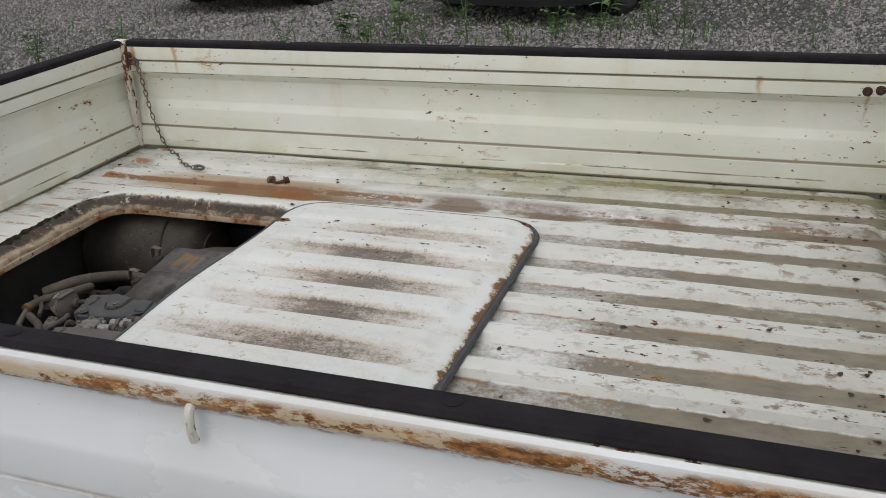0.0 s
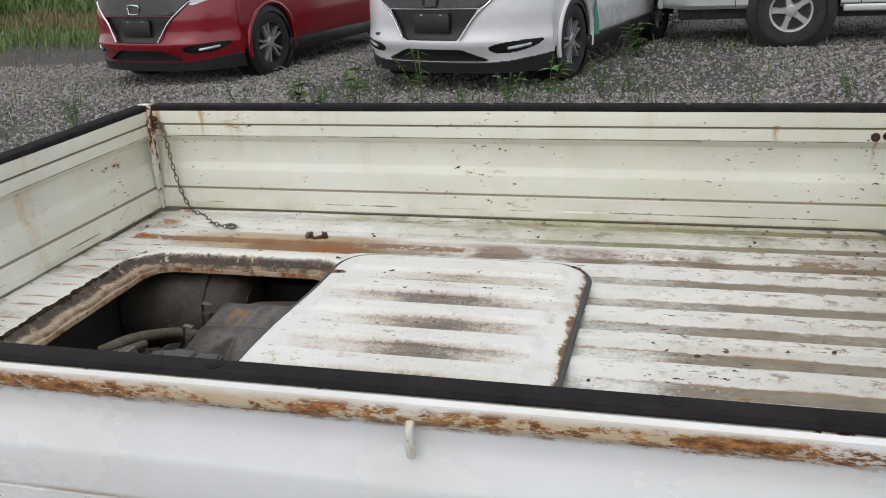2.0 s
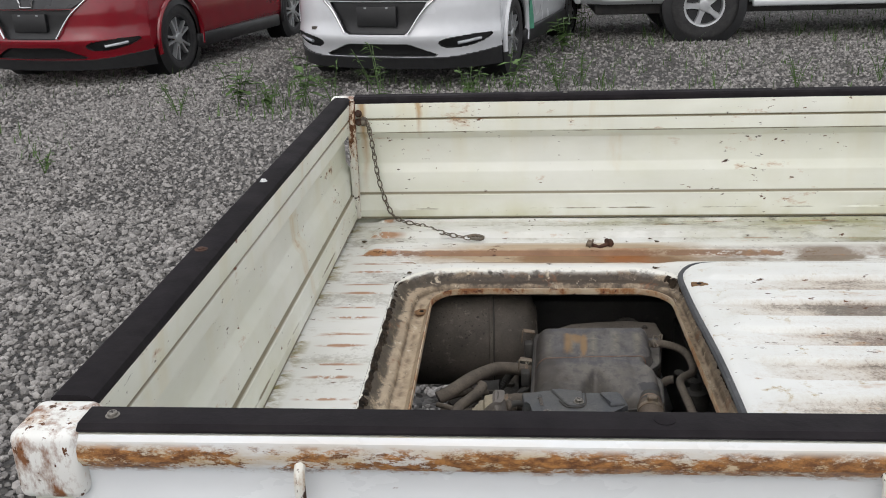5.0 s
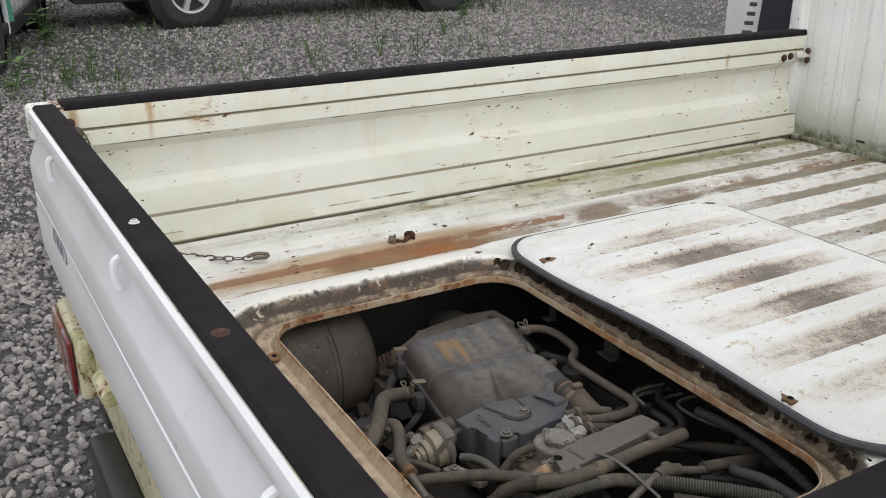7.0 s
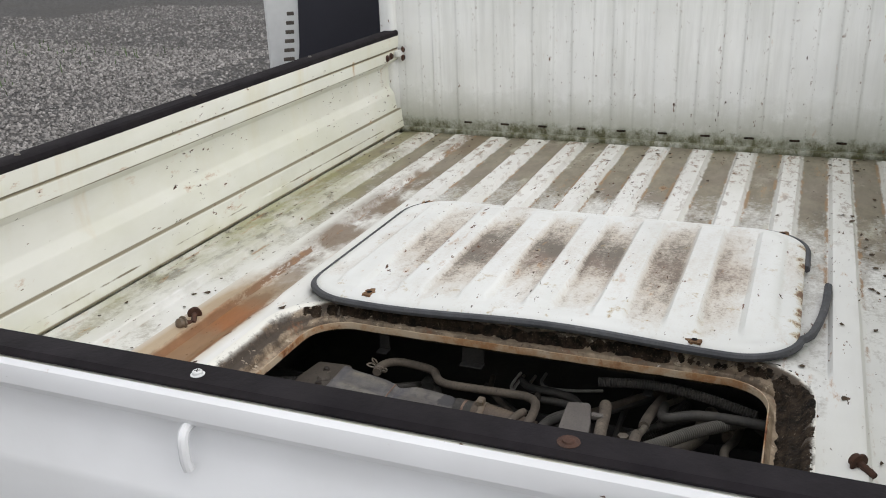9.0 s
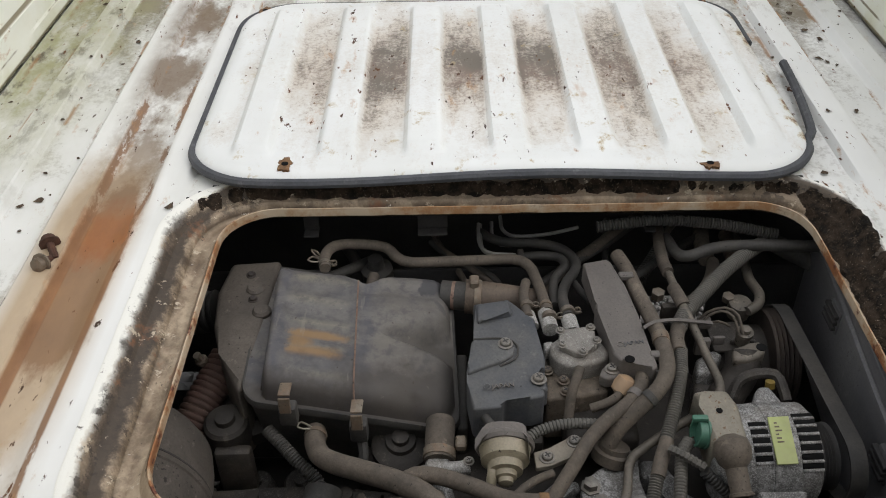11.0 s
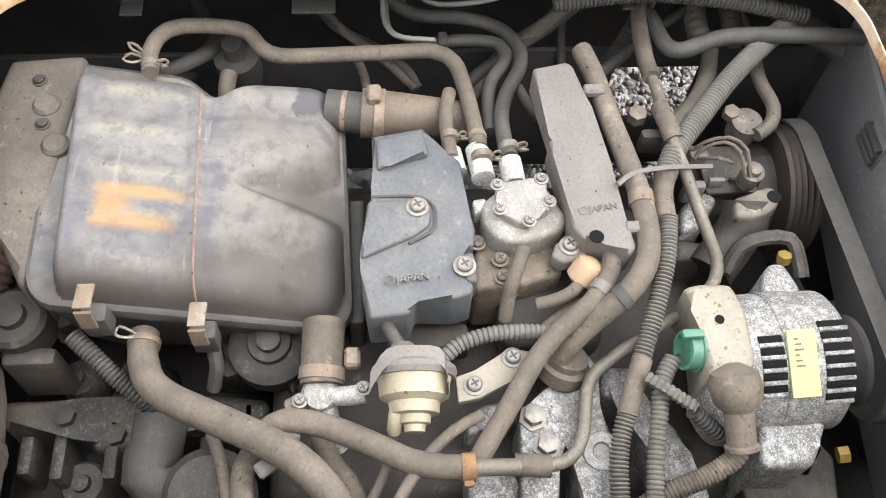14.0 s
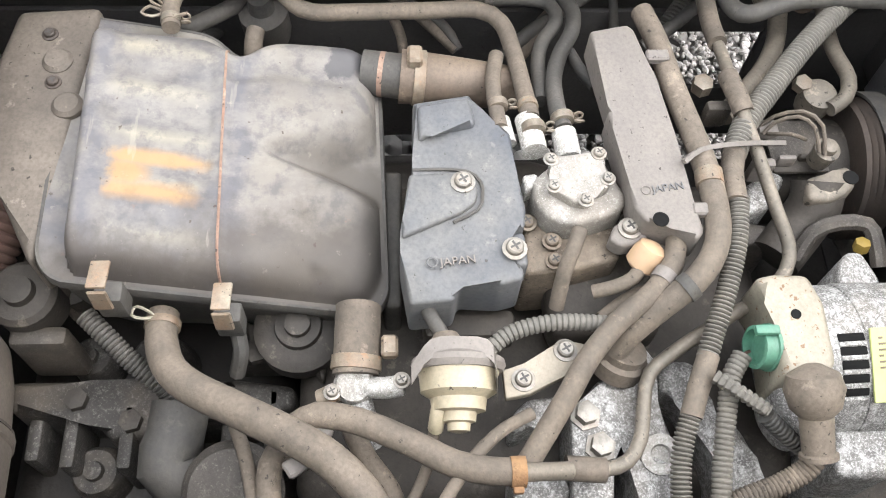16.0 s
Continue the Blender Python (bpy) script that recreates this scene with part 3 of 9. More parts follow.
M = {
    "floor": chipped_paint("bed_floor_paint", (0.75, 0.75, 0.72), 0.638, 0.66, (0.35, 1, 1), grime_amt=0.22, rough=0.45, extra=floor_dirt),
    "cover": chipped_paint("hatch_cover_paint", (0.75, 0.76, 0.74), 0.638, 0.66, (0.4, 1, 1), grime_amt=0.12, rough=0.4, extra=cover_dirt),
    "gate": chipped_paint("gate_inside_paint", CREAM, 0.648, 0.68, (0.4, 0.4, 1), grime=(0.53, 0.53, 0.38), grime_amt=0.36, rough=0.42, extra=gate_dirt_and_shade),
    "tail_out": chipped_paint("tailgate_outside_paint", (0.84, 0.85, 0.86), 0.70, 0.78, (0.5, 0.5, 1), grime_amt=0.08, rough=0.22),
    "gate_out": chipped_paint("gate_outside_paint", (0.72, 0.74, 0.75), 0.70, 0.78, (0.5, 0.5, 1), grime_amt=0.12, rough=0.25, extra=rim_rust),
    "head": chipped_paint("headboard_paint", (0.83, 0.84, 0.82), 0.665, 0.75, (1, 1, 0.4), grime_amt=0.12, rough=0.4, extra=head_dirt),
    "mastic": mastic_material(),
    "hook": chipped_paint("hook_paint", (0.72, 0.71, 0.65), 0.53, 0.52, (1, 1, 0.5)),
    "gutter": gutter_material(),
    "rim_rust_spot": simple("brown_rust_halo", (0.15, 0.075, 0.032), 0.85, 0, 0.5, 90, 0.5, 0.5, (0.30, 0.19, 0.09), specks=1.0),
    "body": chipped_paint("cab_paint", WHITE, 0.72, 0.8, rough=0.25),
    "lip": lip_material(),
    "bright_wire": simple("spring_wire", (0.26, 0.24, 0.19), 0.5, 0.3, 0.3, 100, 0.1),
    "rust": simple("rust", (0.075, 0.032, 0.018), 0.9, 0.1, 0.5, 120, 0.6, 0.4, (0.05, 0.04, 0.035)),
    "tape": simple("black_trim_tape", (0.014, 0.012, 0.014), 0.85, 0, 0.3, 40, 0.5, 0.08, (0.10, 0.09, 0.085), spec=0.12),
    "rubber": simple("grey_rubber_seal", (0.055, 0.058, 0.066), 0.65, 0, 0.3, 50, 0.3, 0.3, (0.13, 0.13, 0.13), specks=0.5),
    "chain": simple("weathered_steel", (0.15, 0.135, 0.11), 0.55, 0.4, 0.4, 120, 0.4, 0.3, (0.2, 0.1, 0.05)),
    "steel": simple("dull_screw", (0.22, 0.21, 0.19), 0.45, 0.5, 0.35, 160, 0.3, 0.5, (0.20, 0.16, 0.12), specks=0.6),
    "hose": simple("dusty_rubber_hose", (0.068, 0.056, 0.044), 0.8, 0, 0.25, 60, 0.35, 0.75, (0.160, 0.129, 0.099), specks=0.6),
    "hose_dark": simple("dark_rubber_hose", (0.033, 0.032, 0.030), 0.7, 0, 0.25, 60, 0.3, 0.5, (0.096, 0.084, 0.069), specks=0.3),
    "pipe": simple("dusty_steel_pipe", (0.111, 0.099, 0.081), 0.6, 0.2, 0.25, 60, 0.25, 0.7, (0.200, 0.167, 0.132), specks=0.8),
    "duct": simple("brown_intake_duct", (0.080, 0.059, 0.044), 0.75, 0, 0.3, 30, 0.3, 0.75, (0.160, 0.122, 0.087), specks=0.5),
    "bellows": simple("faded_red_bellows", (0.075, 0.037, 0.029), 0.8, 0, 0.3, 50, 0.3, 0.6, (0.114, 0.079, 0.060), specks=0.5),
    "cover_plastic": simple("dusty_blue_grey_plastic", (0.050, 0.055, 0.066), 0.6, 0, 0.2, 22, 0.15, 0.85, (0.131, 0.125, 0.112), specks=0.5),
    "cover_grey": simple("dusty_grey_cover", (0.114, 0.102, 0.094), 0.65, 0, 0.15, 25, 0.15, 0.6, (0.155, 0.136, 0.118), specks=0.12),
    "alloy": speckled("corroded_alloy", (0.05, 0.047, 0.043), (0.135, 0.131, 0.125), (0.50, 0.497, 0.485), 0.50),
    "pale_alloy": speckled("pale_oxidised_alloy", (0.10, 0.085, 0.07), (0.22, 0.205, 0.185), (0.44, 0.43, 0.40), 0.55),
    "alloy_dark": speckled("dirty_cast_alloy", (0.017, 0.015, 0.013), (0.049, 0.043, 0.037), (0.149, 0.136, 0.120), 0.56),
    "alloy_mid": speckled("oily_cast_alloy", (0.014, 0.012, 0.011), (0.036, 0.033, 0.030), (0.20, 0.19, 0.175), 0.56),
    # oily gearbox, coloured near black also for the deep shade it sits in
    "oil": simple("oil_and_shade_casting", (0.014, 0.012, 0.011), 0.6, 0.1, 0.5, 30, 0.6, 0.3, (0.040, 0.034, 0.028), specks=0.6),
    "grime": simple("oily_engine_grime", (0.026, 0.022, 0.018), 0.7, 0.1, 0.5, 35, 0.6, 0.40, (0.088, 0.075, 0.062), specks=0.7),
    "tank": simple("dusty_steel_drum", (0.068, 0.057, 0.047), 0.75, 0.1, 0.3, 25, 0.3, 0.7, (0.151, 0.129, 0.106), specks=0.8),
    # sheet and dust tone lifted here, standing in for veiling haze over the bay
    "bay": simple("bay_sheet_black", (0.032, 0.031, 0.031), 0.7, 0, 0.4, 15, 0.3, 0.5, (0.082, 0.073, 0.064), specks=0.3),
    "ivory": simple("ivory_plastic", (0.29, 0.25, 0.175), 0.5, 0, 0.15, 40, 0.15, 0.5, (0.22, 0.19, 0.14), specks=0.5),
    "cream_steel": simple("freckled_cream_plate", (0.215, 0.195, 0.155), 0.6, 0.1, 0.12, 60, 0.2, 0.3, (0.19, 0.16, 0.12), specks=1.3, speck_col=(0.11, 0.055, 0.022)),
    "green_plastic": simple("green_connector", (0.045, 0.15, 0.10), 0.5, 0, 0.2, 40, 0.1, 0.3, (0.13, 0.17, 0.13), specks=0.3),
    "sticker": simple("lime_sticker", (0.33, 0.37, 0.12), 0.5, 0, 0.15, 60, 0.05, 0.4, (0.33, 0.32, 0.22)),
    "dirty_clip": simple("rust_stained_clip", (0.18, 0.155, 0.12), 0.6, 0.2, 0.35, 110, 0.3, 0.6, (0.15, 0.075, 0.035), specks=1.0),
    "tan": simple("tan_cap", (0.34, 0.22, 0.125), 0.5, 0, 0.25, 60, 0.1, 0.5, (0.25, 0.2, 0.15)),
    "tyre": simple("tyre_rubber", (0.018, 0.018, 0.019), 0.8, 0, 0.3, 40, 0.4, 0.35, (0.07, 0.065, 0.06)),
    "red_paint": simple("red_car_paint", (0.20, 0.002, 0.010), 0.22, 0.0, 0.12, 6, 0.0, coat=0.5),
    "white_paint": simple("white_car_paint", (0.62, 0.63, 0.65), 0.25, 0, 0.05, 6, 0.0, coat=0.6),
    "silver_paint": simple("pale_silver_paint", (0.52, 0.54, 0.55), 0.3, 0.2, 0.06, 6, 0.0, coat=0.5),
    "black_plastic": simple("black_car_plastic", (0.014, 0.014, 0.015), 0.45, 0, 0.3, 20, 0.1),
    "dark_metal_trim": simple("smoked_trim", (0.05, 0.05, 0.052), 0.25, 0.5, 0.2, 10, 0.0),
    "chrome": simple("chrome", (0.75, 0.75, 0.76), 0.12, 1.0, 0.05, 10, 0.0),
    "alloy_rim": simple("silver_wheel", (0.50, 0.51, 0.52), 0.35, 0.7, 0.1, 15, 0.05),
    "lamp": simple("lamp_glass", (0.45, 0.47, 0.50), 0.08, 0.2, 0.2, 12, 0.0, coat=1.0),
    "tail_red": simple("tail_lamp_red", (0.14, 0.012, 0.015), 0.2, 0, 0.2, 20, 0.0, coat=0.5),
    "tail_amber": simple("tail_lamp_amber", (0.20, 0.055, 0.012), 0.2, 0, 0.2, 20, 0.0, coat=0.5),
    "glass": simple("dark_window", (0.02, 0.022, 0.025), 0.05, 0, 0.1, 5, 0.0, coat=1.0),
    "leaf": simple("weed_leaf", (0.075, 0.135, 0.035), 0.7, 0, 0.4, 30, 0.0),
    "grass": simple("meadow_grass", (0.13, 0.20, 0.06), 0.8, 0, 0.45, 8, 0.0),
    "dry": simple("dry_grass", (0.22, 0.17, 0.09), 0.85, 0, 0.4, 10, 0.0),
    "teal": simple("teal_machine_paint", (0.04, 0.17, 0.19), 0.5, 0, 0.2, 10, 0.1),
    "navy": simple("dark_navy_panel", (0.018, 0.018, 0.028), 0.55, 0, 0.15, 8, 0.05),
    "vent_white": simple("dull_white_steel", (0.62, 0.63, 0.62), 0.45, 0, 0.1, 20, 0.05),
    "tarp": simple("green_tarp", (0.06, 0.25, 0.16), 0.6, 0, 0.3, 20, 0.1),
}

# ---- shapes ----
def thing(name, label, category, at=(0, 0, 0), turn=0.0, group="", kind=""):
    ob = new(name)
    ob.empty_display_size = 0.05
    ob.matrix_basis = pose(*at, 0, 0, turn)
    return tagged(ob, label, category, group, kind)


def part(name, bm, mat, parent, label="", smooth=35.0):
    """One mesh object under a thing or a part; bm is in the thing's own space."""
    me = bpy.data.meshes.new(name)
    bm.normal_update()
    bm.to_mesh(me)
    bm.free()
    for m in (mat if isinstance(mat, (list, tuple)) else [mat]):
        me.materials.append(M[m] if isinstance(m, str) else m)
    if smooth:
        me.polygons.foreach_set("use_smooth", [True] * len(me.polygons))
        me.set_sharp_from_angle(angle=radians(smooth))
    ob = new(name, me)
    ob.parent = parent
    return tagged(ob, label) if label else ob


def solo(name, bm, mat, label, category, group="", kind="", smooth=35.0):
    return tagged(part(name, bm, mat, None, label, smooth), label, category, group, kind)


def box(bm, lo, hi, bevel=0.0, seg=2, m=None):
    """A box between two corners, with its edges rounded."""
    r = bmesh.ops.create_cube(bm, size=1)
    vs = r["verts"]
    c = [(a + b) / 2 for a, b in zip(lo, hi)]
    s = [abs(b - a) for a, b in zip(lo, hi)]
    for v in vs:
        v.co = Vector((v.co.x * s[0] + c[0], v.co.y * s[1] + c[1], v.co.z * s[2] + c[2]))
    if bevel:
        es = list({e for v in vs for e in v.link_edges})
        out = bmesh.ops.bevel(bm, geom=es, offset=min(bevel, 0.45 * min(s)), segments=seg, affect="EDGES", profile=0.5)
        vs = list({v for f in out["faces"] for v in f.verts} | {v for v in vs if v.is_valid})
        vs = list({w for v in vs for f in v.link_faces for w in f.verts})
    if m is not None:
        bmesh.ops.transform(bm, matrix=m, verts=vs)
    return bm


def boxed(lo, hi, bevel=0.0, seg=2, m=None):
    return box(bmesh.new(), lo, hi, bevel, seg, m)


def prism(bm, outline, z0, z1, bevel=0.0, seg=2, m=None, tilt=(0, 0)):
    """An outline in x and y, raised from z0 to z1; the top edge is rounded. tilt: rise of z per metre of x and y."""
    cx = sum(p[0] for p in outline) / len(outline)
    cy = sum(p[1] for p in outline) / len(outline)
    lift = lambda p: tilt[0] * (p[0] - cx) + tilt[1] * (p[1] - cy)
    area = sum(a[0] * b[1] - b[0] * a[1] for a, b in zip(outline, outline[1:] + outline[:1]))
    if area < 0:
        outline = outline[::-1]
    low = [bm.verts.new((p[0], p[1], z0 + lift(p))) for p in outline]
    top = [bm.verts.new((p[0], p[1], z1 + lift(p))) for p in outline]
    n = len(outline)
    faces = [bm.faces.new(top), bm.faces.new(low[::-1])]
    for i in range(n):
        faces.append(bm.faces.new((low[i], low[(i + 1) % n], top[(i + 1) % n], top[i])))
    vs = low + top
    if bevel:
        es = [e for e in {e for v in top for e in v.link_edges}]
        out = bmesh.ops.bevel(bm, geom=es, offset=bevel, segments=seg, affect="EDGES", profile=0.5, clamp_overlap=True)
        vs = [v for v in bm.verts if v.is_valid and (v in low or any(f in faces or True for f in v.link_faces))] if m is not None else vs
    if m is not None:
        bmesh.ops.transform(bm, matrix=m, verts=[v for v in bm.verts])
    return bm


def spline(pts, step=0.008, closed=False):
    """Points along a smooth line through pts."""
    P = [Vector(p) for p in pts]
    n = len(P)
    out = []
    for i in range(n if closed else n - 1):
        p1, p2 = P[i], P[(i + 1) % n]
        p0 = P[(i - 1) % n] if closed or i else p1 * 2 - p2
        p3 = P[(i + 2) % n] if closed or i + 2 < n else p2 * 2 - p1
        k = max(2, int((p2 - p1).length / step))
        for j in range(k):
            t = j / k
            out.append(0.5 * ((2 * p1) + (p2 - p0) * t + (2 * p0 - 5 * p1 + 4 * p2 - p3) * t * t + (3 * p1 - p0 - 3 * p2 + p3) * t ** 3))
    if not closed:
        out.append(P[-1])
    return out


def even(line, step):
    """The same line with its points at even distances."""
    out, left = [line[0]], step
    for a, b in zip(line, line[1:]):
        d, s = (b - a).length, 0.0
        while d - s >= left:
            s += left
            out.append(a.lerp(b, s / d))
            left = step
        left -= d - s
    return out if len(out) > 2 else line


def tube(bm, pts, r, sides=12, rings=0.0, depth=0.0, step=0.008, closed=False, smooth=True):
    """A round hose along pts; r is a radius or a list of radii at the ends. rings: pitch of its corrugation, depth: how deep."""
    line = spline(pts, min(step, rings / 4) if rings else step, closed) if smooth else [Vector(p) for p in pts]
    if rings:
        line = even(line, rings / 4)
    n = len(line)
    up = Vector((0.13, 0.21, 1)).normalized()
    loops, s = [], 0.0
    for i, p in enumerate(line):
        a, b = line[(i - 1) % n if closed else max(i - 1, 0)], line[(i + 1) % n if closed else min(i + 1, n - 1)]
        d = (b - a).normalized()
        if i:
            s += (p - line[i - 1]).length
        u = up - d * up.dot(d)
        u = u.normalized() if u.length > 1e-4 else d.orthogonal().normalized()
        up = u
        w = d.cross(u)
        t = i / max(1, n - 1)
        rr = r if isinstance(r, (int, float)) else r[0] + (r[1] - r[0]) * t
        if rings:
            rr -= depth * (0.0, 0.0, 0.25, 1.0)[i % 4]
        loops.append([bm.verts.new(p + (u * math.cos(k * 2 * math.pi / sides) + w * math.sin(k * 2 * math.pi / sides)) * rr) for k in range(sides)])
    for i in range(n if closed else n - 1):
        A, B = loops[i], loops[(i + 1) % n]
        for k in range(sides):
            bm.faces.new((A[k], A[(k + 1) % sides], B[(k + 1) % sides], B[k]))
    if not closed:
        bm.faces.new(loops[0][::-1])
        bm.faces.new(loops[-1])
    return bm


def lathe(bm, profile, at=(0, 0, 0), along=(0, 0, 1), sides=24, caps=True):
    """A turned shape: profile of (radius, height) along an axis that starts at at."""
    z = Vector(along).normalized()
    x = z.orthogonal().normalized()
    y = z.cross(x)
    o = Vector(at)
    loops = []
    for r, h in profile:
        loops.append([bm.verts.new(o + z * h + (x * math.cos(k * 2 * math.pi / sides) + y * math.sin(k * 2 * math.pi / sides)) * max(r, 1e-4)) for k in range(sides)])
    for A, B in zip(loops, loops[1:]):
        for k in range(sides):
            bm.faces.new((A[k], A[(k + 1) % sides], B[(k + 1) % sides], B[k]))
    if caps:
        bm.faces.new(loops[0][::-1])
        bm.faces.new(loops[-1])
    return bm


def sheet(bm, rows, close=False):
    """A skin through rows of points of equal length."""
    vs = [[bm.verts.new(p) for p in r] for r in rows]
    for A, B in zip(vs, vs[1:]):
        for k in range(len(A) - (0 if close else 1)):
            bm.faces.new((A[k], A[(k + 1) % len(A)], B[(k + 1) % len(A)], B[k]))
    return vs


def extrude_profile(bm, prof, axis, a, b, cuts=1, wobble=0.0):
    """A closed profile of (across, z), drawn out along axis 'x' or 'y' from a to b."""
    rows = []
    for i in range(cuts + 1):
        t = a + (b - a) * i / cuts
        rows.append([])
        for k, (c, z) in enumerate(prof):
            w = wobble * noise.noise(Vector((t * 2.1, k * 0.37, z * 3))) if wobble else 0
            rows[-1].append((t, c + w, z) if axis == "x" else (c + w, t, z))
    vs = sheet(bm, rows, True)
    bm.faces.new(vs[0])
    bm.faces.new(vs[-1][::-1])
    bmesh.ops.recalc_face_normals(bm, faces=bm.faces)
    return bm


def rounded(x0, x1, y0, y1, r, n=10):
    """A rounded rectangle, anticlockwise."""
    out = []
    for cx, cy, a0 in ((x1 - r, y1 - r, 0), (x0 + r, y1 - r, 90), (x0 + r, y0 + r, 180), (x1 - r, y0 + r, 270)):
        for i in range(n + 1):
            a = radians(a0 + 90 * i / n)
            out.append((cx + r * math.cos(a), cy + r * math.sin(a)))
    return out


def dense(outline, step):
    out = []
    for a, b in zip(outline, outline[1:] + outline[:1]):
        d = math.dist(a, b)
        k = max(1, int(d / step))
        out += [(a[0] + (b[0] - a[0]) * j / k, a[1] + (b[1] - a[1]) * j / k) for j in range(k)]
    return out


def screw(name, at, parent, r=0.006, along=(0, 0, 1), mat="steel", label=""):
    """A hexagon washer-head screw with a cross slot."""
    bm = lathe(bmesh.new(), [(r * 1.45, 0), (r * 1.45, r * 0.2), (r * 1.05, r * 0.28), (r, r * 0.8), (r * 0.8, r * 0.98)], at, along, 18)
    ob = part(name, bm, mat, parent, label)
    cross = boxed((-r * 0.62, -r * 0.12, 0), (r * 0.62, r * 0.12, r * 1.03), 0)
    box(cross, (-r * 0.12, -r * 0.62, 0), (r * 0.12, r * 0.62, r * 1.035))
    z = Vector(along).normalized()
    bmesh.ops.transform(cross, matrix=Matrix.Translation(at) @ Vector((0, 0, 1)).rotation_difference(z).to_matrix().to_4x4() @ Matrix.Rotation(0.5, 4, "Z"), verts=cross.verts)
    if r > 0.0035:
        part("cross_slot", cross, "bay", ob)
    return ob


# ---- ground ----
def ground_height(x, y):
    """The yard falls away gently behind the red car."""
    drop = -0.020 * min(7.0, max(0.0, -1.0 - x))
    return drop + 0.012 * noise.noise(Vector((x * 0.6, y * 0.6, 0))) * (1 if math.hypot(x, y) > 0.5 else 0.5)


def gravel_material():
    m, n, l, bs = material("crushed_stone")
    nt = m.node_tree
    cells = []
    for sc in (34.0, 85.0):
        v = nt.nodes.new("ShaderNodeTexVoronoi")
        v.inputs["Scale"].default_value = sc
        l.new(coords(nt), v.inputs["Vector"])
        cells.append(v)
    sep = nt.nodes.new("ShaderNodeSeparateColor")
    l.new(cells[0].outputs["Color"], sep.inputs[0])
    sep2 = nt.nodes.new("ShaderNodeSeparateColor")
    l.new(cells[1].outputs["Color"], sep2.inputs[0])
    c = blend(nt, sep.outputs[0], (0.17, 0.163, 0.156), (0.47, 0.452, 0.43))
    c = blend(nt, ramp(nt, sep2.outputs[1], 0.55, 0.7, 0, 0.8), c, (0.29, 0.276, 0.255))
    c = blend(nt, ramp(nt, noisy(nt, 0.55, 5, 0.6), 0.5, 0.72, 0, 0.45), c, (0.19, 0.165, 0.12))
    # occlusion shade between stones, painted as a dark colour at the cell edges
    c = blend(nt, ramp(nt, cells[0].outputs["Distance"], 0.013, 0.023, 0, 0.6), c, (0.06, 0.056, 0.051))
    l.new(c, bs.inputs["Base Color"])
    bs.inputs["Roughness"].default_value = 0.85
    h = calc(nt, "ADD", calc(nt, "MULTIPLY", cells[0].outputs["Distance"], -30.0), calc(nt, "MULTIPLY", sep.outputs[1], 0.5))
    bumped(nt, bs, h, 0.9, 0.014)
    return m


M["gravel"] = gravel_material()


def stone_material():
    m, n, l, bs = material("loose_stones")
    nt = m.node_tree
    g = nt.nodes.new("ShaderNodeNewGeometry")
    c = blend(nt, g.outputs["Random Per Island"], (0.095, 0.090, 0.087), (0.37, 0.352, 0.335))
    c = blend(nt, ramp(nt, noisy(nt, 60, 4), 0.4, 0.7, 0, 0.4), c, (0.27, 0.255, 0.23))
    l.new(c, bs.inputs["Base Color"])
    bs.inputs["Roughness"].default_value = 0.85
    return m


M["stone"] = stone_material()


def build_ground():
    def span(a, b, near_a, near_b, fine, coarse_n):
        left = [a + (near_a - a) * (1 - (1 - i / coarse_n) ** 3) for i in range(coarse_n)]
        mid = [near_a + (near_b - near_a) * i / fine for i in range(fine + 1)]
        right = [near_b + (b - near_b) * (i / coarse_n) ** 3 for i in range(1, coarse_n + 1)]
        return left + mid + right
    xs, ys = span(-900, 900, -8, 9, 70, 12), span(-900, 900, -4, 16, 80, 12)
    bm = bmesh.new()
    sheet(bm, [[(x, y, ground_height(x, y)) for x in xs] for y in ys])
    return solo("ground", bm, "gravel", "grey crushed stone yard with weeds growing through", "ground", kind="structure")


build_ground()


def scatter_stones(name, places, seed, label):
    """Loose angular stones, joined into one layer; coarser shapes where they lie far off."""
    rng = random.Random(seed)
    shapes = []
    base = bmesh.new()
    bmesh.ops.create_icosphere(base, subdivisions=1, radius=1)
    shapes.append(([v.co.copy() for v in base.verts], [[v.index for v in f.verts] for f in base.faces]))
    base.free()
    axes = [Vector(p) for p in ((1, 0, 0), (0, 1, 0), (-1, 0, 0), (0, -1, 0), (0, 0, 1), (0, 0, -1))]
    shapes.append((axes, [[a, (a + 1) % 4, 4] for a in range(4)] + [[(a + 1) % 4, a, 5] for a in range(4)]))
    verts, faces = [], []
    for x0, x1, y0, y1, count, small, large, far in places:
        bv, bf = shapes[far]
        for _ in range(count):
            x, y = rng.uniform(x0, x1), rng.uniform(y0, y1)
            s = rng.uniform(small, large) * rng.uniform(0.45, 0.9)
            rot = Euler((rng.uniform(0, 6), rng.uniform(0, 6), rng.uniform(0, 6))).to_matrix()
            k = len(verts)
            z = ground_height(x, y) + s * 0.25
            for v in bv:
                q = rot @ Vector((v.x * s * 1.25, v.y * s, v.z * s * 0.8)) * rng.uniform(0.8, 1.15)
                verts.append((x + q.x, y + q.y, z + q.z * 0.8))
            faces += [[k + i for i in f] for f in bf]
    me = bpy.data.meshes.new(name)
    me.from_pydata(verts, [], faces)
    me.materials.append(M["stone"])
    ob = new(name, me)
    return tagged(ob, label, "gravel", kind="stuff")


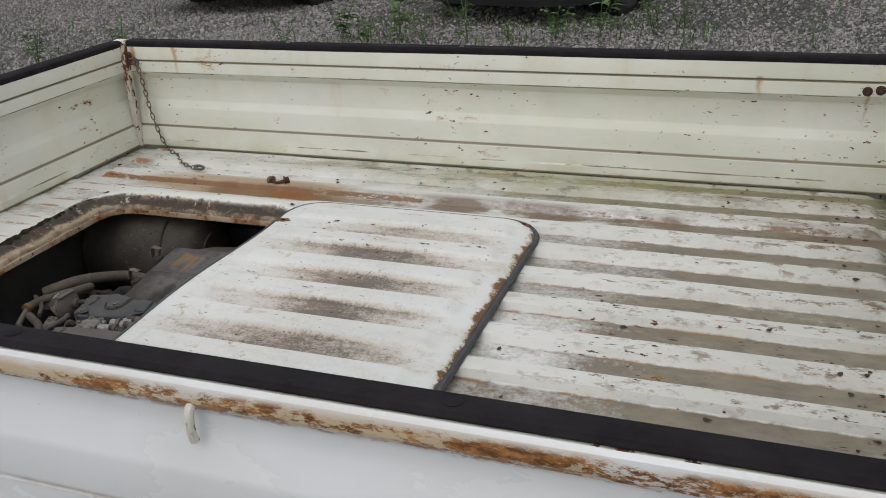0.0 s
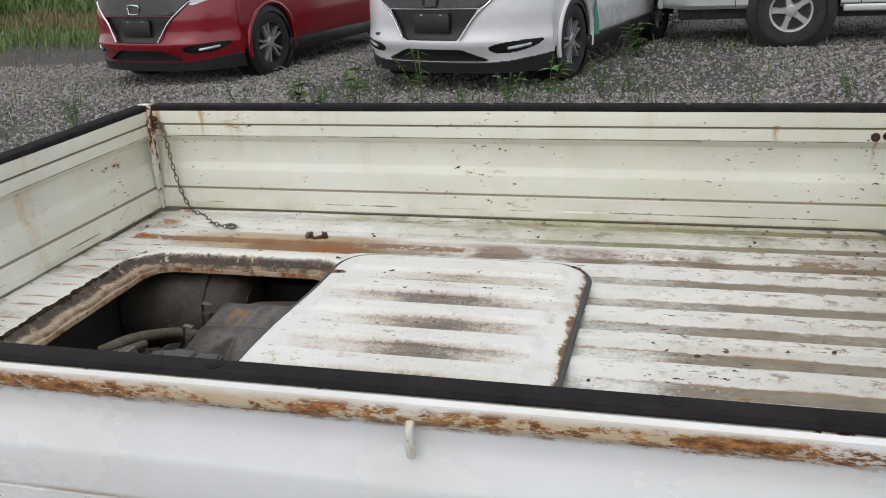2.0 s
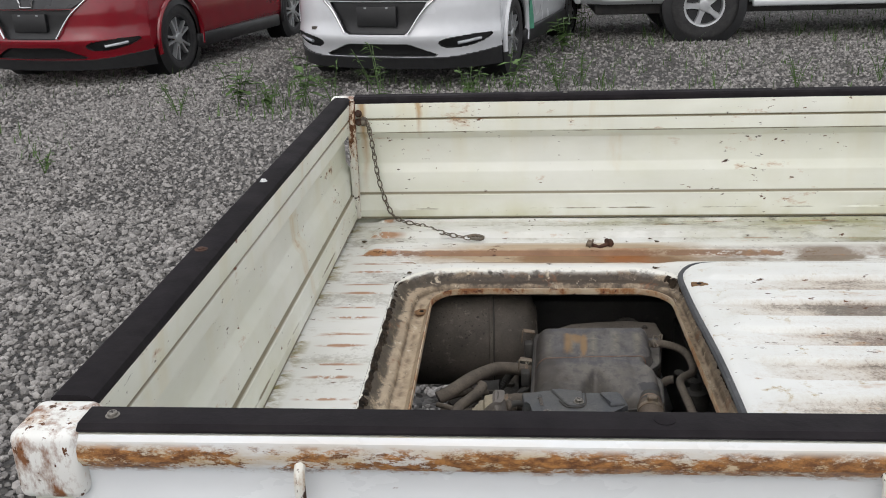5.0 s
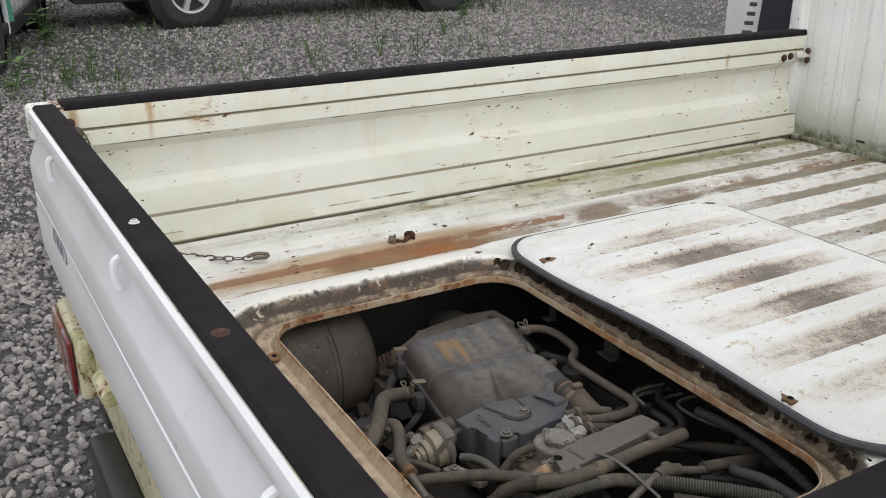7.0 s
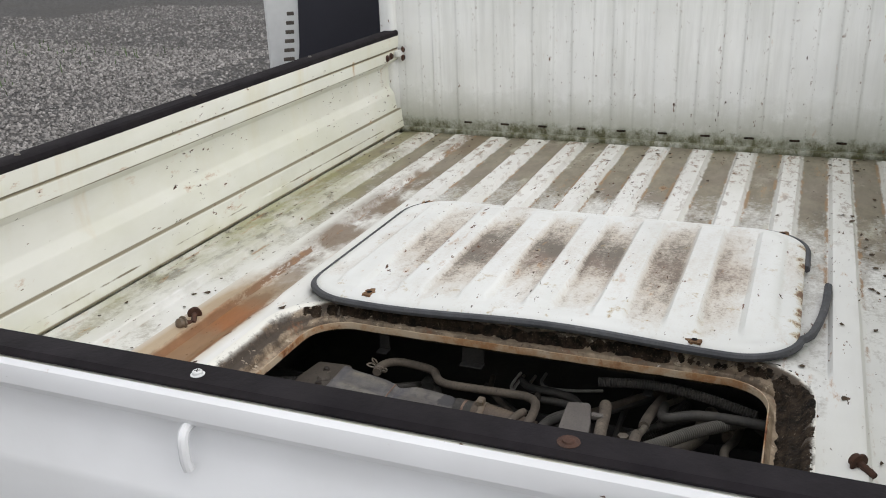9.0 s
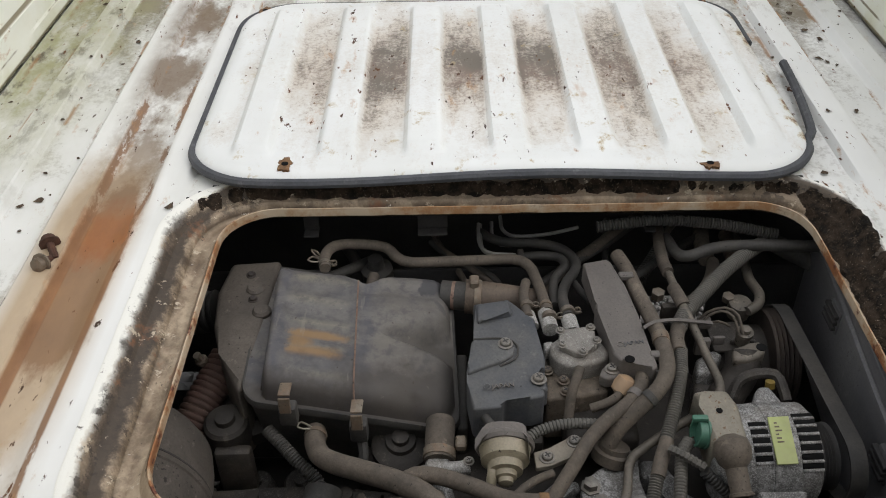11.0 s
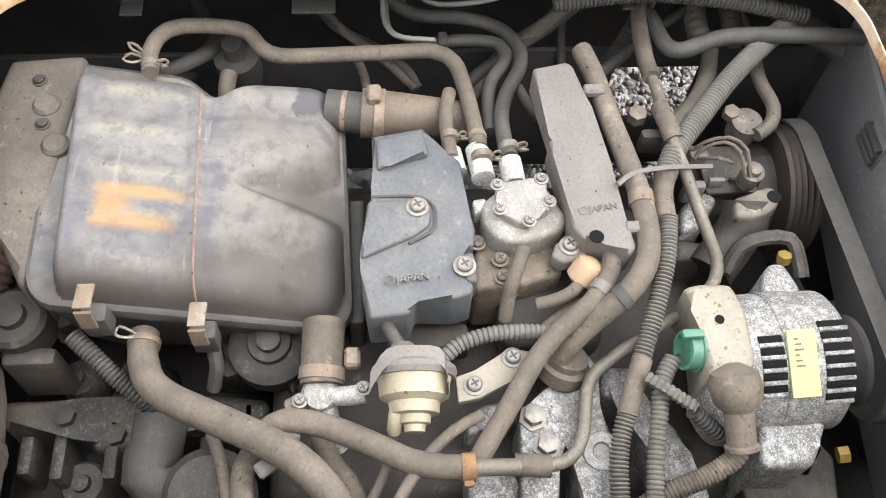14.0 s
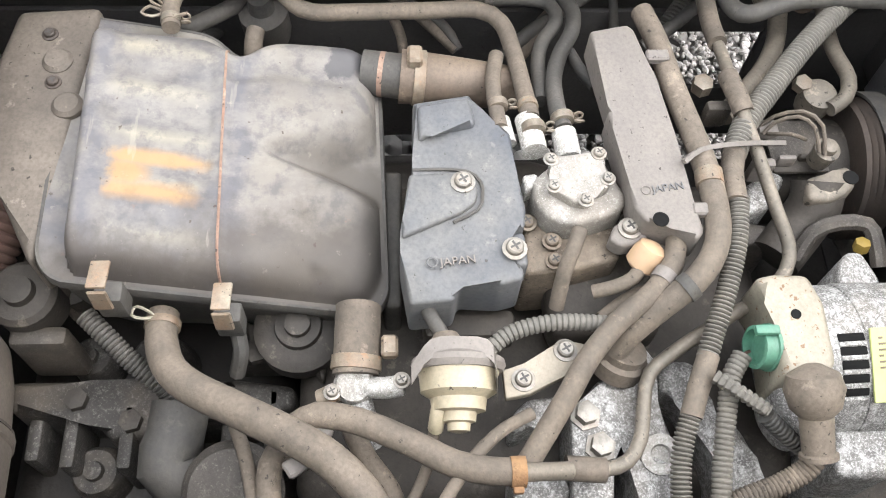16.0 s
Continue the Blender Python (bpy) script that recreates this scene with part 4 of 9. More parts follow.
scatter_stones("gravel_stones", [(-2.2, 0.9, -0.6, 3.6, 32000, 0.008, 0.023, 0), (-3.2, 2.2, 3.4, 6.8, 30000, 0.009, 0.024, 1), (-8, -2.0, 2.4, 9.5, 34000, 0.011, 0.028, 1), (2.0, 7.0, 5.0, 10, 22000, 0.011, 0.028, 1),
                                 (-6, 2.0, 6.8, 11, 14000, 0.012, 0.028, 1), (1.0, 9.0, 9.5, 14, 9000, 0.014, 0.03, 1), (0.1, 0.85, 0.1, 1.2, 900, 0.008, 0.016, 0), (0.85, 1.40, 0.0, 0.5, 4500, 0.004, 0.011, 0),
                                 (0.9, 5.2, 1.55, 5.0, 30000, 0.009, 0.023, 1), (5.0, 10.5, 2.4, 9.5, 15000, 0.011, 0.028, 1)], 4, "loose angular grey stones lying over the yard")

# ---- truck ----
FLOOR, TOP, LONG, WIDE = 0.660, 0.955, 1.95, 1.41
RIM = (0.150, 0.722, 0.212, 1.070, 0.105)   # outer edge of the gutter round the hatch
LIP = (0.2175, 0.684, 0.264, 1.006, 0.066)   # its inner, turned-up edge
truck = thing("kei_truck", "old white mini pickup truck with rusty cargo bed standing on gravel", "truck")


def rim_distance(x, y):
    """Distance outside the gutter's outer edge; negative within."""
    x0, x1, y0, y1, r = RIM
    dx, dy = abs(x - (x0 + x1) / 2) - (x1 - x0) / 2 + r, abs(y - (y0 + y1) / 2) - (y1 - y0) / 2 + r
    return math.hypot(max(dx, 0), max(dy, 0)) + min(max(dx, dy), 0) - r


def ease(t):
    t = min(1.0, max(0.0, t))
    return t * t * (3 - 2 * t)


PLATE = 0.666   # level of the flat plate round the hatch


def floor_height(x, y):
    w = abs((y - RIB0 + PITCH / 2) % PITCH - PITCH / 2)
    rib = 1 - ease((w - 0.018) / 0.009)
    ends = ease((x - 0.05) / 0.02) * ease((1.905 - x) / 0.015)
    h = FLOOR - 0.002 + 0.0135 * rib * ends
    flat = ease((rim_distance(x, y) - 0.035) / 0.03)
    if y < RIM[3] + 0.05 and x < RIM[0] + 0.02:
        flat = min(flat, 0.08)
    h = PLATE + (h - PLATE) * flat
    h += 0.0012 * noise.noise(Vector((x * 6, y * 6, 0)))
    # open joint along the foot of the side gate
    return h - 0.05 * ease((y - (WIDE - 0.0055)) / 0.002)


def rim_bounds(d):
    """The rounded outline at offset d: outside the gutter's edge for d > 0, shrinking to the lip at d = -0.0445."""
    if d >= 0:
        return (RIM[0] - d, RIM[1] + d, RIM[2] - d, RIM[3] + d, RIM[4] + d)
    f = -d / 0.0445
    return tuple(a + (b - a) * f for a, b in zip(RIM, LIP))


def build_floor():
    bed = part("bed_floor", floor_mesh(), "floor", truck, "white ribbed steel floor, chipped, sooty and rust-stained", 30)
    x0, x1, y0, y1, r = RIM
    N = 900
    bm = bmesh.new()
    uv = bm.loops.layers.uv.new("across")

    def ring_at(d):
        return resample(dense(rounded(*rim_bounds(d), 10), 10), N)
    depths = ((0.0075, PLATE + 0.0008), (0.0065, PLATE + 0.0010), (0.0, PLATE - 0.0006), (-0.004, 0.661), (-0.007, 0.653), (-0.010, 0.647), (-0.014, 0.645), (-0.018, 0.6445), (-0.021, 0.641), (-0.023, 0.635), (-0.027, 0.6325), (-0.033, 0.632), (-0.038, 0.634), (-0.0415, 0.642), (-0.0440, 0.649))

    def dent(p, d):
        """How far the channel is pushed up at p: dents, and waves along the tailgate's side."""
        bend = 0.0022 * noise.noise(Vector((p[0] * 14, p[1] * 14, d * 40))) * ease((d + 0.043) / 0.003) * ease((0.0 - d) / 0.004)
        wave = ease((d + 0.038) / 0.006) * ease((-0.007 - d) / 0.005) * ease((x0 + 0.055 - p[0]) / 0.02)
        return bend + 0.0040 * wave * math.sin(p[1] * 44 + 1.0)
    rows = []
    for d, z in depths:
        rows.append([bm.verts.new((p[0], p[1], z + dent(p, d))) for p in ring_at(d)])
    for (A, B), (da, db) in zip(zip(rows, rows[1:]), zip(depths, depths[1:])):
        for k in range(N):
            f = bm.faces.new((A[k], A[(k + 1) % N], B[(k + 1) % N], B[k]))
            for lp, v in zip(f.loops, (da[0], da[0], db[0], db[0])):
                lp[uv].uv = (0.0, v * 10 + 0.5)
    bmesh.ops.recalc_face_normals(bm, faces=bm.faces)
    part("hatch_gutter", bm, M["gutter"], bed, "brown dirt-caked gutter with black mastic")
    # crust of mastic and rotted leaves, ragged, wider beside the belts
    steps = [0.006 - 0.0016 * k for k in range(31)]
    rings = [ring_at(d) for d in steps]
    bm = bmesh.new()
    rows = []
    for d, ring in zip(steps, rings):
        base = next(za + (zb - za) * (d - da) / (db - da) for (da, za), (db, zb) in zip(depths, depths[1:]) if db <= d <= da)
        row = []
        for p in ring:
            right, rear, front = ease((y0 + 0.06 - p[1]) / 0.03), ease((x0 + 0.05 - p[0]) / 0.03), ease((p[0] - x1 + 0.06) / 0.03)
            mid = -0.005 - 0.016 * right + 0.006 * rear - 0.002 * front
            wide = 0.007 + 0.015 * right - 0.002 * rear
            n = noise.fractal(Vector((p[0] * 60, p[1] * 60, 3)), 0.9, 2.1, 5)
            big = noise.noise(Vector((p[0] * 9, p[1] * 9, 7)))
            h = 0.0045 * (1 - ((d - mid) / wide) ** 2) + 0.0042 * n + 0.0042 * big - 0.0010 - 0.0008 * rear + 0.0016 * right - 0.0090 * ease((p[1] - y1 + 0.06) / 0.03) * (1 - front) - 0.0015 * front
            row.append((p[0], p[1], base + dent(p, d) + max(-0.003, min(h, 0.0045)) - 0.0004))
        rows.append(row)
    sheet(bm, rows, True)
    bmesh.ops.recalc_face_normals(bm, faces=bm.faces)
    crust = part("old_mastic", bm, "mastic", bed, "crumbling black mastic and rotted leaves", 60)
    tagged(crust, "crumbling black mastic and rotted leaves", kind="stuff")
    bm = bmesh.new()
    loops = []
    for d, z in ((-0.0433, 0.6465), (-0.0446, 0.6500), (-0.0458, 0.6497), (-0.0464, 0.644), (-0.0460, 0.638), (-0.0440, 0.637)):
        o = resample(dense(rounded(*rim_bounds(d), 10), 10), 260)
        loops.append([(p[0], p[1], z + 0.0012 * noise.noise(Vector((p[0] * 25, p[1] * 25, 3)))) for p in o])
    sheet(bm, loops, True)
    bmesh.ops.recalc_face_normals(bm, faces=bm.faces)
    part("hatch_lip", bm, "lip", bed, "rusty turned-up edge")
    return bed


def resample(outline, n):
    d = [0]
    for a, b in zip(outline, outline[1:] + outline[:1]):
        d.append(d[-1] + math.dist(a, b))
    out, j = [], 0
    for i in range(n):
        s = d[-1] * i / n
        while d[j + 1] < s:
            j += 1
        t = (s - d[j]) / max(1e-9, d[j + 1] - d[j])
        a, b = outline[j % len(outline)], outline[(j + 1) % len(outline)]
        out.append((a[0] + (b[0] - a[0]) * t, a[1] + (b[1] - a[1]) * t))
    return out


def floor_mesh():
    bm = bmesh.new()
    nx, ny = 150, 440
    xs = [-0.002 + (LONG + 0.012) * i / nx for i in range(nx + 1)]
    ys = [-0.002 + (WIDE + 0.004) * i / ny for i in range(ny + 1)]
    vs = {}
    keep = lambda x, y: rim_distance(x, y) > 0.0015
    for i, x in enumerate(xs):
        for j, y in enumerate(ys):
            if keep(x, y):
                vs[i, j] = bm.verts.new((x, y, floor_height(x, y)))
    for i in range(nx):
        for j in range(ny):
            k = [(i, j), (i + 1, j), (i + 1, j + 1), (i, j + 1)]
            if all(q in vs for q in k):
                bm.faces.new([vs[q] for q in k])
    return bm


bed = build_floor()

# gate section: (offset towards the bed, height); the outside follows below
INSIDE = [(0.004, 0.668), (0.0035, 0.688), (0.0015, 0.692), (-0.0005, 0.7235), (-0.0050, 0.7265), (-0.0075, 0.7300), (-0.0115, 0.775), (-0.0130, 0.7795), (-0.0235, 0.795), (-0.0250, 0.800),
          (-0.0265, 0.853), (-0.0245, 0.858), (-0.0060, 0.8745), (-0.0020, 0.879), (-0.0020, 0.9050), (-0.0055, 0.9085), (-0.0020, 0.912), (0.001, 0.944), (-0.002, 0.955)]
OUTSIDE = [(-0.038, 0.955), (-0.0425, 0.951), (-0.0445, 0.944), (-0.0445, 0.933), (-0.041, 0.926), (-0.0335, 0.924), (-0.0325, 0.906), (-0.0350, 0.893), (-0.0490, 0.860), (-0.0515, 0.852),
           (-0.0500, 0.8015), (-0.0468, 0.799), (-0.0500, 0.7965), (-0.0505, 0.772), (-0.0530, 0.762), (-0.050, 0.690), (-0.040, 0.640), (-0.030, 0.634), (-0.020, 0.640), (-0.020, 0.668)]


def gate(name, axis, sign, base, a, b, label):
    """A drop-side: pressed steel inner and outer skins, and black trim along its top. sign: the way from the gate to the bed."""
    prof = [(base + sign * o, z) for o, z in INSIDE + OUTSIDE]
    bm = extrude_profile(bmesh.new(), prof, axis, a, b, 60, 0.0012)
    n = len(INSIDE)
    for f in bm.faces:
        c = f.calc_center_median()
        across = ((c.y if axis == "x" else c.x) - base) * sign
        f.material_index = 1 if across < -0.029 and f.calc_center_median().z < 0.957 and abs((f.normal.y if axis == "x" else f.normal.x)) > 0.05 or across < -0.036 else 0
        nrm = (f.normal.y if axis == "x" else f.normal.x) * sign
        if nrm > 0.2:
            f.material_index = 0
        elif nrm < -0.2:
            f.material_index = 1
    g = part(name, bm, ["gate", "tail_out" if name == "tailgate" else "gate_out"], truck, label, 25)
    tape = [(base + sign * o, z) for o, z in ((0.000, 0.946), (0.0025, 0.952), (0.001, 0.9585), (-0.004, 0.962), (-0.032, 0.9625), (-0.037, 0.959), (-0.0375, 0.957), (-0.034, 0.9555), (-0.004, 0.9555), (-0.0015, 0.946))]
    lo, hi = (a, b) if name == "tailgate" else (a + 0.022, b - 0.004)
    if name == "tailgate":
        lo, hi = a + 0.055, b - 0.045
    part("edge_trim", extrude_profile(bmesh.new(), tape, axis, lo, hi, 50, 0.0012), "tape", g, "matt black rubber strip")
    return g


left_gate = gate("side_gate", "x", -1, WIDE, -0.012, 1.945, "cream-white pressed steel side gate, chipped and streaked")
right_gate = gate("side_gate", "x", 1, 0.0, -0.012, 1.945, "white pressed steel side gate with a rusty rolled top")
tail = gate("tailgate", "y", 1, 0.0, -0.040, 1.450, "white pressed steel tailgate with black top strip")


def rope_hook(parent, at, along_x, mat="hook"):
    """A bent rod for tying ropes, hanging under the rolled top."""
    x, y, z = at
    out = (0, -1) if along_x else (-1, 0)
    p = [(0.0, 0.0, 0.002), (0.010, 0, 0.001), (0.0155, 0, -0.005), (0.0165, 0, -0.024), (0.0140, 0, -0.036)]
    pts = [(x + out[0] * q[0], y + out[1] * q[0], z + q[2]) for q in p]
    part("rope_hook", tube(bmesh.new(), pts, 0.0048, 10, step=0.004), mat, parent, "chipped white rope hook")


for hx in (0.20, 0.671, 1.197, 1.690):
    rope_hook(right_gate, (hx, -0.033, 0.929), True)
for hx in (0.20, 0.672, 1.19, 1.66):
    o = part("rope_hook", tube(bmesh.new(), [(hx, WIDE + 0.033, 0.918), (hx, WIDE + 0.049, 0.916), (hx, WIDE + 0.057, 0.906), (hx, WIDE + 0.057, 0.882), (hx, WIDE + 0.054, 0.871)], 0.0062, 10, step=0.004), "gate_out", left_gate, "chipped white rope hook")
for hy in (0.215, 0.708, 1.185):
    rope_hook(tail, (-0.033, hy, 0.922), False, "tail_out")
for ry, big in ((0.706, 0), (0.391, 1)):
    if big:
        part("trim_bolt", lathe(bmesh.new(), [(0.0085, 0), (0.0085, 0.0008), (0.005, 0.0012), (0.0045, 0.0026), (0.002, 0.003)], (-0.021, ry, 0.962), sides=14), "rust", tail, "rusty bolt head")
    else:
        screw("trim_screw", (-0.021, ry, 0.962), tail, 0.0042, mat="vent_white")
screw("trim_screw", (0.035, -0.019, 0.962), right_gate, 0.0042)
for sx in (0.50, 0.97, 1.45):
    part("trim_bolt", lathe(bmesh.new(), [(0.009, 0), (0.009, 0.0008), (0.005, 0.0014), (0.002, 0.0016)], (sx, -0.017, 0.9622), sides=14), "tape", right_gate, "black flat bolt head")
    screw("trim_screw", (sx, WIDE + 0.019, 0.962), left_gate, 0.0036)


def corner_caps():
    """Bare painted ends of the gates where the strips stop, and the latch posts."""
    for y, s in ((WIDE, -1), (0.0, 1)):
        post = part("corner_post", boxed((-0.006, y - 0.004 + (0 if s > 0 else -0.010), 0.668), (0.012, y + 0.004 + (0.010 if s > 0 else 0), 0.955), 0.003), "hook", truck, "cream post with rusty seam")
        for z in (0.905, 0.925):
            screw("latch_bolt", (0.02, y + s * 0.006, z), post, 0.006, (0, s, 0), "rust")
    for y in (-0.032, 1.436):
        part("gate_end_cap", boxed((-0.0465, y - 0.016, 0.895), (0.013, y + 0.046 if y < 0 else y + 0.012, 0.9605), 0.009, 3), M["rusty_cap"], truck, "white cap with rust runs")


def cap_rust(nt, c):
    return blend(nt, ramp(nt, noisy(nt, 20, 6, 0.7, (1, 1, 0.5)), 0.5, 0.6), c, blend(nt, noisy(nt, 90, 3), (0.3, 0.12, 0.04), (0.1, 0.04, 0.02)))


M["rusty_cap"] = chipped_paint("rusty_cap_paint", WHITE, 0.6, 0.6, (1, 1, 0.6), extra=cap_rust)
corner_caps()


def build_headboard():
    """The back of the cab that closes the bed: a panel with shallow upright ribs between two posts."""
    x = LONG
    bm = bmesh.new()
    ny, nz = 240, 40
    ys = [-0.03 + 1.47 * i / ny for i in range(ny + 1)]
    rows = []
    for j in range(nz + 1):
        z = 0.655 + 1.12 * j / nz
        row = []
        for y in ys:
            w = abs((y - RIB0 + PITCH / 2) % PITCH - PITCH / 2)
            rib = (1 - ease((w - 0.022) / 0.016)) * ease((z - 0.705) / 0.02) * ease((1.66 - z) / 0.03) * (1 if 0.10 < y < 1.30 else 0)
            row.append((x - 0.0036 * rib + 0.0015 * noise.noise(Vector((y * 3, z * 3, 5))), y, z))
        rows.append(row)
    sheet(bm, rows)
    bmesh.ops.recalc_face_normals(bm, faces=bm.faces)
    h = part("headboard", bm, "head", truck, "white ribbed steel panel behind the cab, mossy along its foot", 30)
    for y in (-0.028, 1.438):
        part("corner_pillar", boxed((x - 0.030, y - 0.022, 0.64), (x + 0.03, y + 0.022, 1.75), 0.012, 3), "head", h)
    for k in range(11):
        y = RIB0 + PITCH * (k + 0.0)
        if 0.1 < y < 1.32:
            part("drain_slot", boxed((x - 0.0035, y - 0.013, 0.6905), (x + 0.002, y + 0.013, 0.6965), 0.003), "mastic", h, "dirt-filled slot at the rib's foot")
    part("bed_front_sill", boxed((x - 0.014, -0.005, 0.655), (x + 0.01, WIDE + 0.005, 0.672), 0.004), "head", h)
    # bracket that ties the left gate to the pillar
    b = part("latch_bracket", boxed((x - 0.045, WIDE - 0.016, 0.888), (x - 0.002, WIDE - 0.002, 0.905), 0.003), "head", left_gate, "white latch bracket")
    for dx, dy, dz in ((-0.085, 0.002, 0.89), (-0.06, 0.002, 0.893), (-0.012, -0.014, 0.882), (-0.012, -0.014, 0.905)):
        screw("latch_bolt", (x + dx, WIDE + dy, dz), b, 0.007, (0, -1, 0), "rust")
    return h


headboard = build_headboard()


def build_cab():
    """The cab beyond the headboard, its frame, wheels and tail."""
    sec = [(-0.03, 0.40), (-0.045, 0.62), (-0.03, 1.05), (0.03, 1.66), (0.10, 1.76), (1.31, 1.76), (1.38, 1.66), (1.44, 1.05), (1.455, 0.62), (1.44, 0.40)]
    bm = extrude_profile(bmesh.new(), sec, "x", 1.985, 2.95, 8)
    for v in bm.verts:
        if v.co.x > 2.5 and v.co.z > 1.0:
            v.co.x -= (v.co.z - 1.0) * 0.45 * (v.co.x - 2.5) / 0.45
    part("cab", bm, "body", truck, "plain white cab shell")
    for y in (0.18, 1.23):
        part("frame_rail", boxed((-0.02, y - 0.035, 0.42), (3.0, y + 0.035, 0.54), 0.006), "bay", truck)
    part("rear_crossmember", boxed((-0.028, 0.02, 0.50), (0.03, 1.39, 0.632), 0.006), M["sill"], truck, "cream rear sill with moss and rust")
    part("step_bumper", boxed((-0.07, 0.28, 0.33), (-0.025, 1.06, 0.505), 0.012), "black_plastic", truck, "black steel rear bumper")
    for y, s in ((1.26, 1), (0.15, -1)):
        lamp = part("tail_lamp", boxed((-0.056, y - 0.100, 0.505), (-0.024, y + 0.100, 0.622), 0.012, 3), M["sill"], truck, "rear lamp in a white frame")
        part("lamp_lens", boxed((-0.066, y - 0.09, 0.518), (-0.058, y - 0.02, 0.615), 0.004), "tail_red", lamp, "red lens")
        part("lamp_lens", boxed((-0.066, y - 0.018, 0.518), (-0.058, y + 0.09, 0.615), 0.004), "tail_amber", lamp, "amber lens")
    for y in (0.45, 0.93):
        hinge = part("tailgate_hinge", lathe(bmesh.new(), [(0.013, 0), (0.014, 0.004), (0.014, 0.07), (0.011, 0.072), (0.006, 0.073)], (-0.042, y, 0.628), (0, 1, 0), 14), M["sill"], truck, "rusty hinge pin")
    for x, r in ((0.62, 0.27), (2.55, 0.27)):
        for y in (0.09, 1.32):
            wheel(truck, (x, y, r), r, 0.15, 1 if y > 0.7 else -1, "alloy_rim")


def wheel(parent, at, r, width, side, rim_mat, spokes=5, rim_r=0.62, label=""):
    """A tyre with tread grooves and a spoked rim; side: the way its outer face looks along y."""
    prof = [(r * rim_r, -width * 0.42), (r * 0.80, -width * 0.5), (r * 0.93, -width * 0.46), (r * 0.985, -width * 0.36)]
    for k in range(-2, 3):
        g = k * width * 0.14
        prof += [(r, g - width * 0.05), (r, g + width * 0.03), (r * 0.97, g + width * 0.04), (r * 0.97, g + width * 0.065)]
    prof += [(r * 0.985, width * 0.40), (r * 0.93, width * 0.46), (r * 0.80, width * 0.5), (r * rim_r, width * 0.42)]
    tyre = part("wheel", lathe(bmesh.new(), prof, at, (0, 1, 0), 40, False), "tyre", parent, label or "black tyre on a silver rim")
    o = Vector(at)
    f = side * width * 0.40
    part("rim", lathe(bmesh.new(), [(r * rim_r, 0), (r * rim_r, f * 0.9), (r * rim_r * 1.03, f * 1.08), (r * rim_r * 0.93, f * 1.05), (r * rim_r * 0.88, f * 0.5), (r * 0.15, f * 0.45)], at, (0, 1, 0), 40), rim_mat if rim_mat != "two_tone" else "black_plastic", tyre)
    part("rim_disc", lathe(bmesh.new(), [(r * rim_r * 0.9, f * 0.60), (r * 0.1, f * 0.56)], at, (0, 1, 0), 32), "black_plastic", tyre)
    turns = [2 * math.pi * k / 5 + 0.3 + s for k in range(5) for s in (-0.20, 0.20)] if rim_mat == "two_tone" else [2 * math.pi * k / spokes + 0.3 for k in range(spokes)]
    for turn in turns:
        m = Matrix.Translation(o) @ Matrix.Rotation(turn, 4, "Y")
        wd = r * (0.045 if rim_mat == "two_tone" else 0.10)
        out = [(-wd * 1.3, 0.0), (wd * 1.3, 0.0), (wd * 0.8, r * rim_r * 0.55), (wd, r * rim_r * 0.92), (-wd, r * rim_r * 0.92), (-wd * 0.8, r * rim_r * 0.55)]
        bm = bmesh.new()
        lo = [bm.verts.new(m @ Vector((p[0], f * 0.55, p[1]))) for p in out]
        hi = [bm.verts.new(m @ Vector((p[0] * 0.8, f * 1.02, p[1]))) for p in out]
        bm.faces.new(lo), bm.faces.new(hi[::-1])
        for i in range(6):
            bm.faces.new((lo[i], hi[i], hi[(i + 1) % 6], lo[(i + 1) % 6]))
        bmesh.ops.recalc_face_normals(bm, faces=bm.faces)
        part("spoke", bm, "alloy_rim", tyre)
    part("hub_cap", lathe(bmesh.new(), [(r * 0.17, f * 0.5), (r * 0.17, f * 0.98), (r * 0.14, f * 1.08), (r * 0.05, f * 1.1)], at, (0, 1, 0), 20), "alloy_rim", tyre)
    for k in range(5):
        a = 2 * math.pi * k / 5
        c = o + Vector((math.cos(a) * r * 0.25, f * 0.75, math.sin(a) * r * 0.25))
        part("wheel_nut", lathe(bmesh.new(), [(r * 0.035, 0), (r * 0.035, side * 0.02), (r * 0.02, side * 0.025)], c, (0, 1, 0), 6), "chain", tyre)
    return tyre


def sill_dirt(nt, c):
    c = blend(nt, ramp(nt, noisy(nt, 18, 6, 0.7, (1, 1, 0.6)), 0.50, 0.66), c, (0.24, 0.24, 0.07))
    return blend(nt, ramp(nt, noisy(nt, 40, 6, 0.7), 0.56, 0.64), c, (0.12, 0.05, 0.02))


M["sill"] = chipped_paint("mossy_sill_paint", (0.62, 0.59, 0.40), 0.62, 0.6, (1, 0.5, 1), extra=sill_dirt)
build_cab()


def build_badge():
    """Outlined 4WD lettering on the tailgate."""
    cu = bpy.data.curves.new("badge", "FONT")
    cu.body, cu.size, cu.extrude, cu.align_x, cu.align_y, cu.shear = "4WD", 0.058, 0.0, "CENTER", "CENTER", 0.25
    cu.fill_mode, cu.bevel_depth, cu.bevel_resolution, cu.space_character = "NONE", 0.0006, 1, 1.05
    tmp = bpy.data.objects.new("badge", cu)
    scene.collection.objects.link(tmp)
    me = bpy.data.meshes.new_from_object(tmp.evaluated_get(bpy.context.evaluated_depsgraph_get()))
    bpy.data.objects.remove(tmp)
    me.transform(pose(-0.0516, 1.190, 0.776, 90, 0, -90))
    me.materials.clear()
    me.materials.append(M["badge"])
    b = new("badge", me)
    b.parent = tail
    tagged(b, "thin grey outlined 4WD lettering")


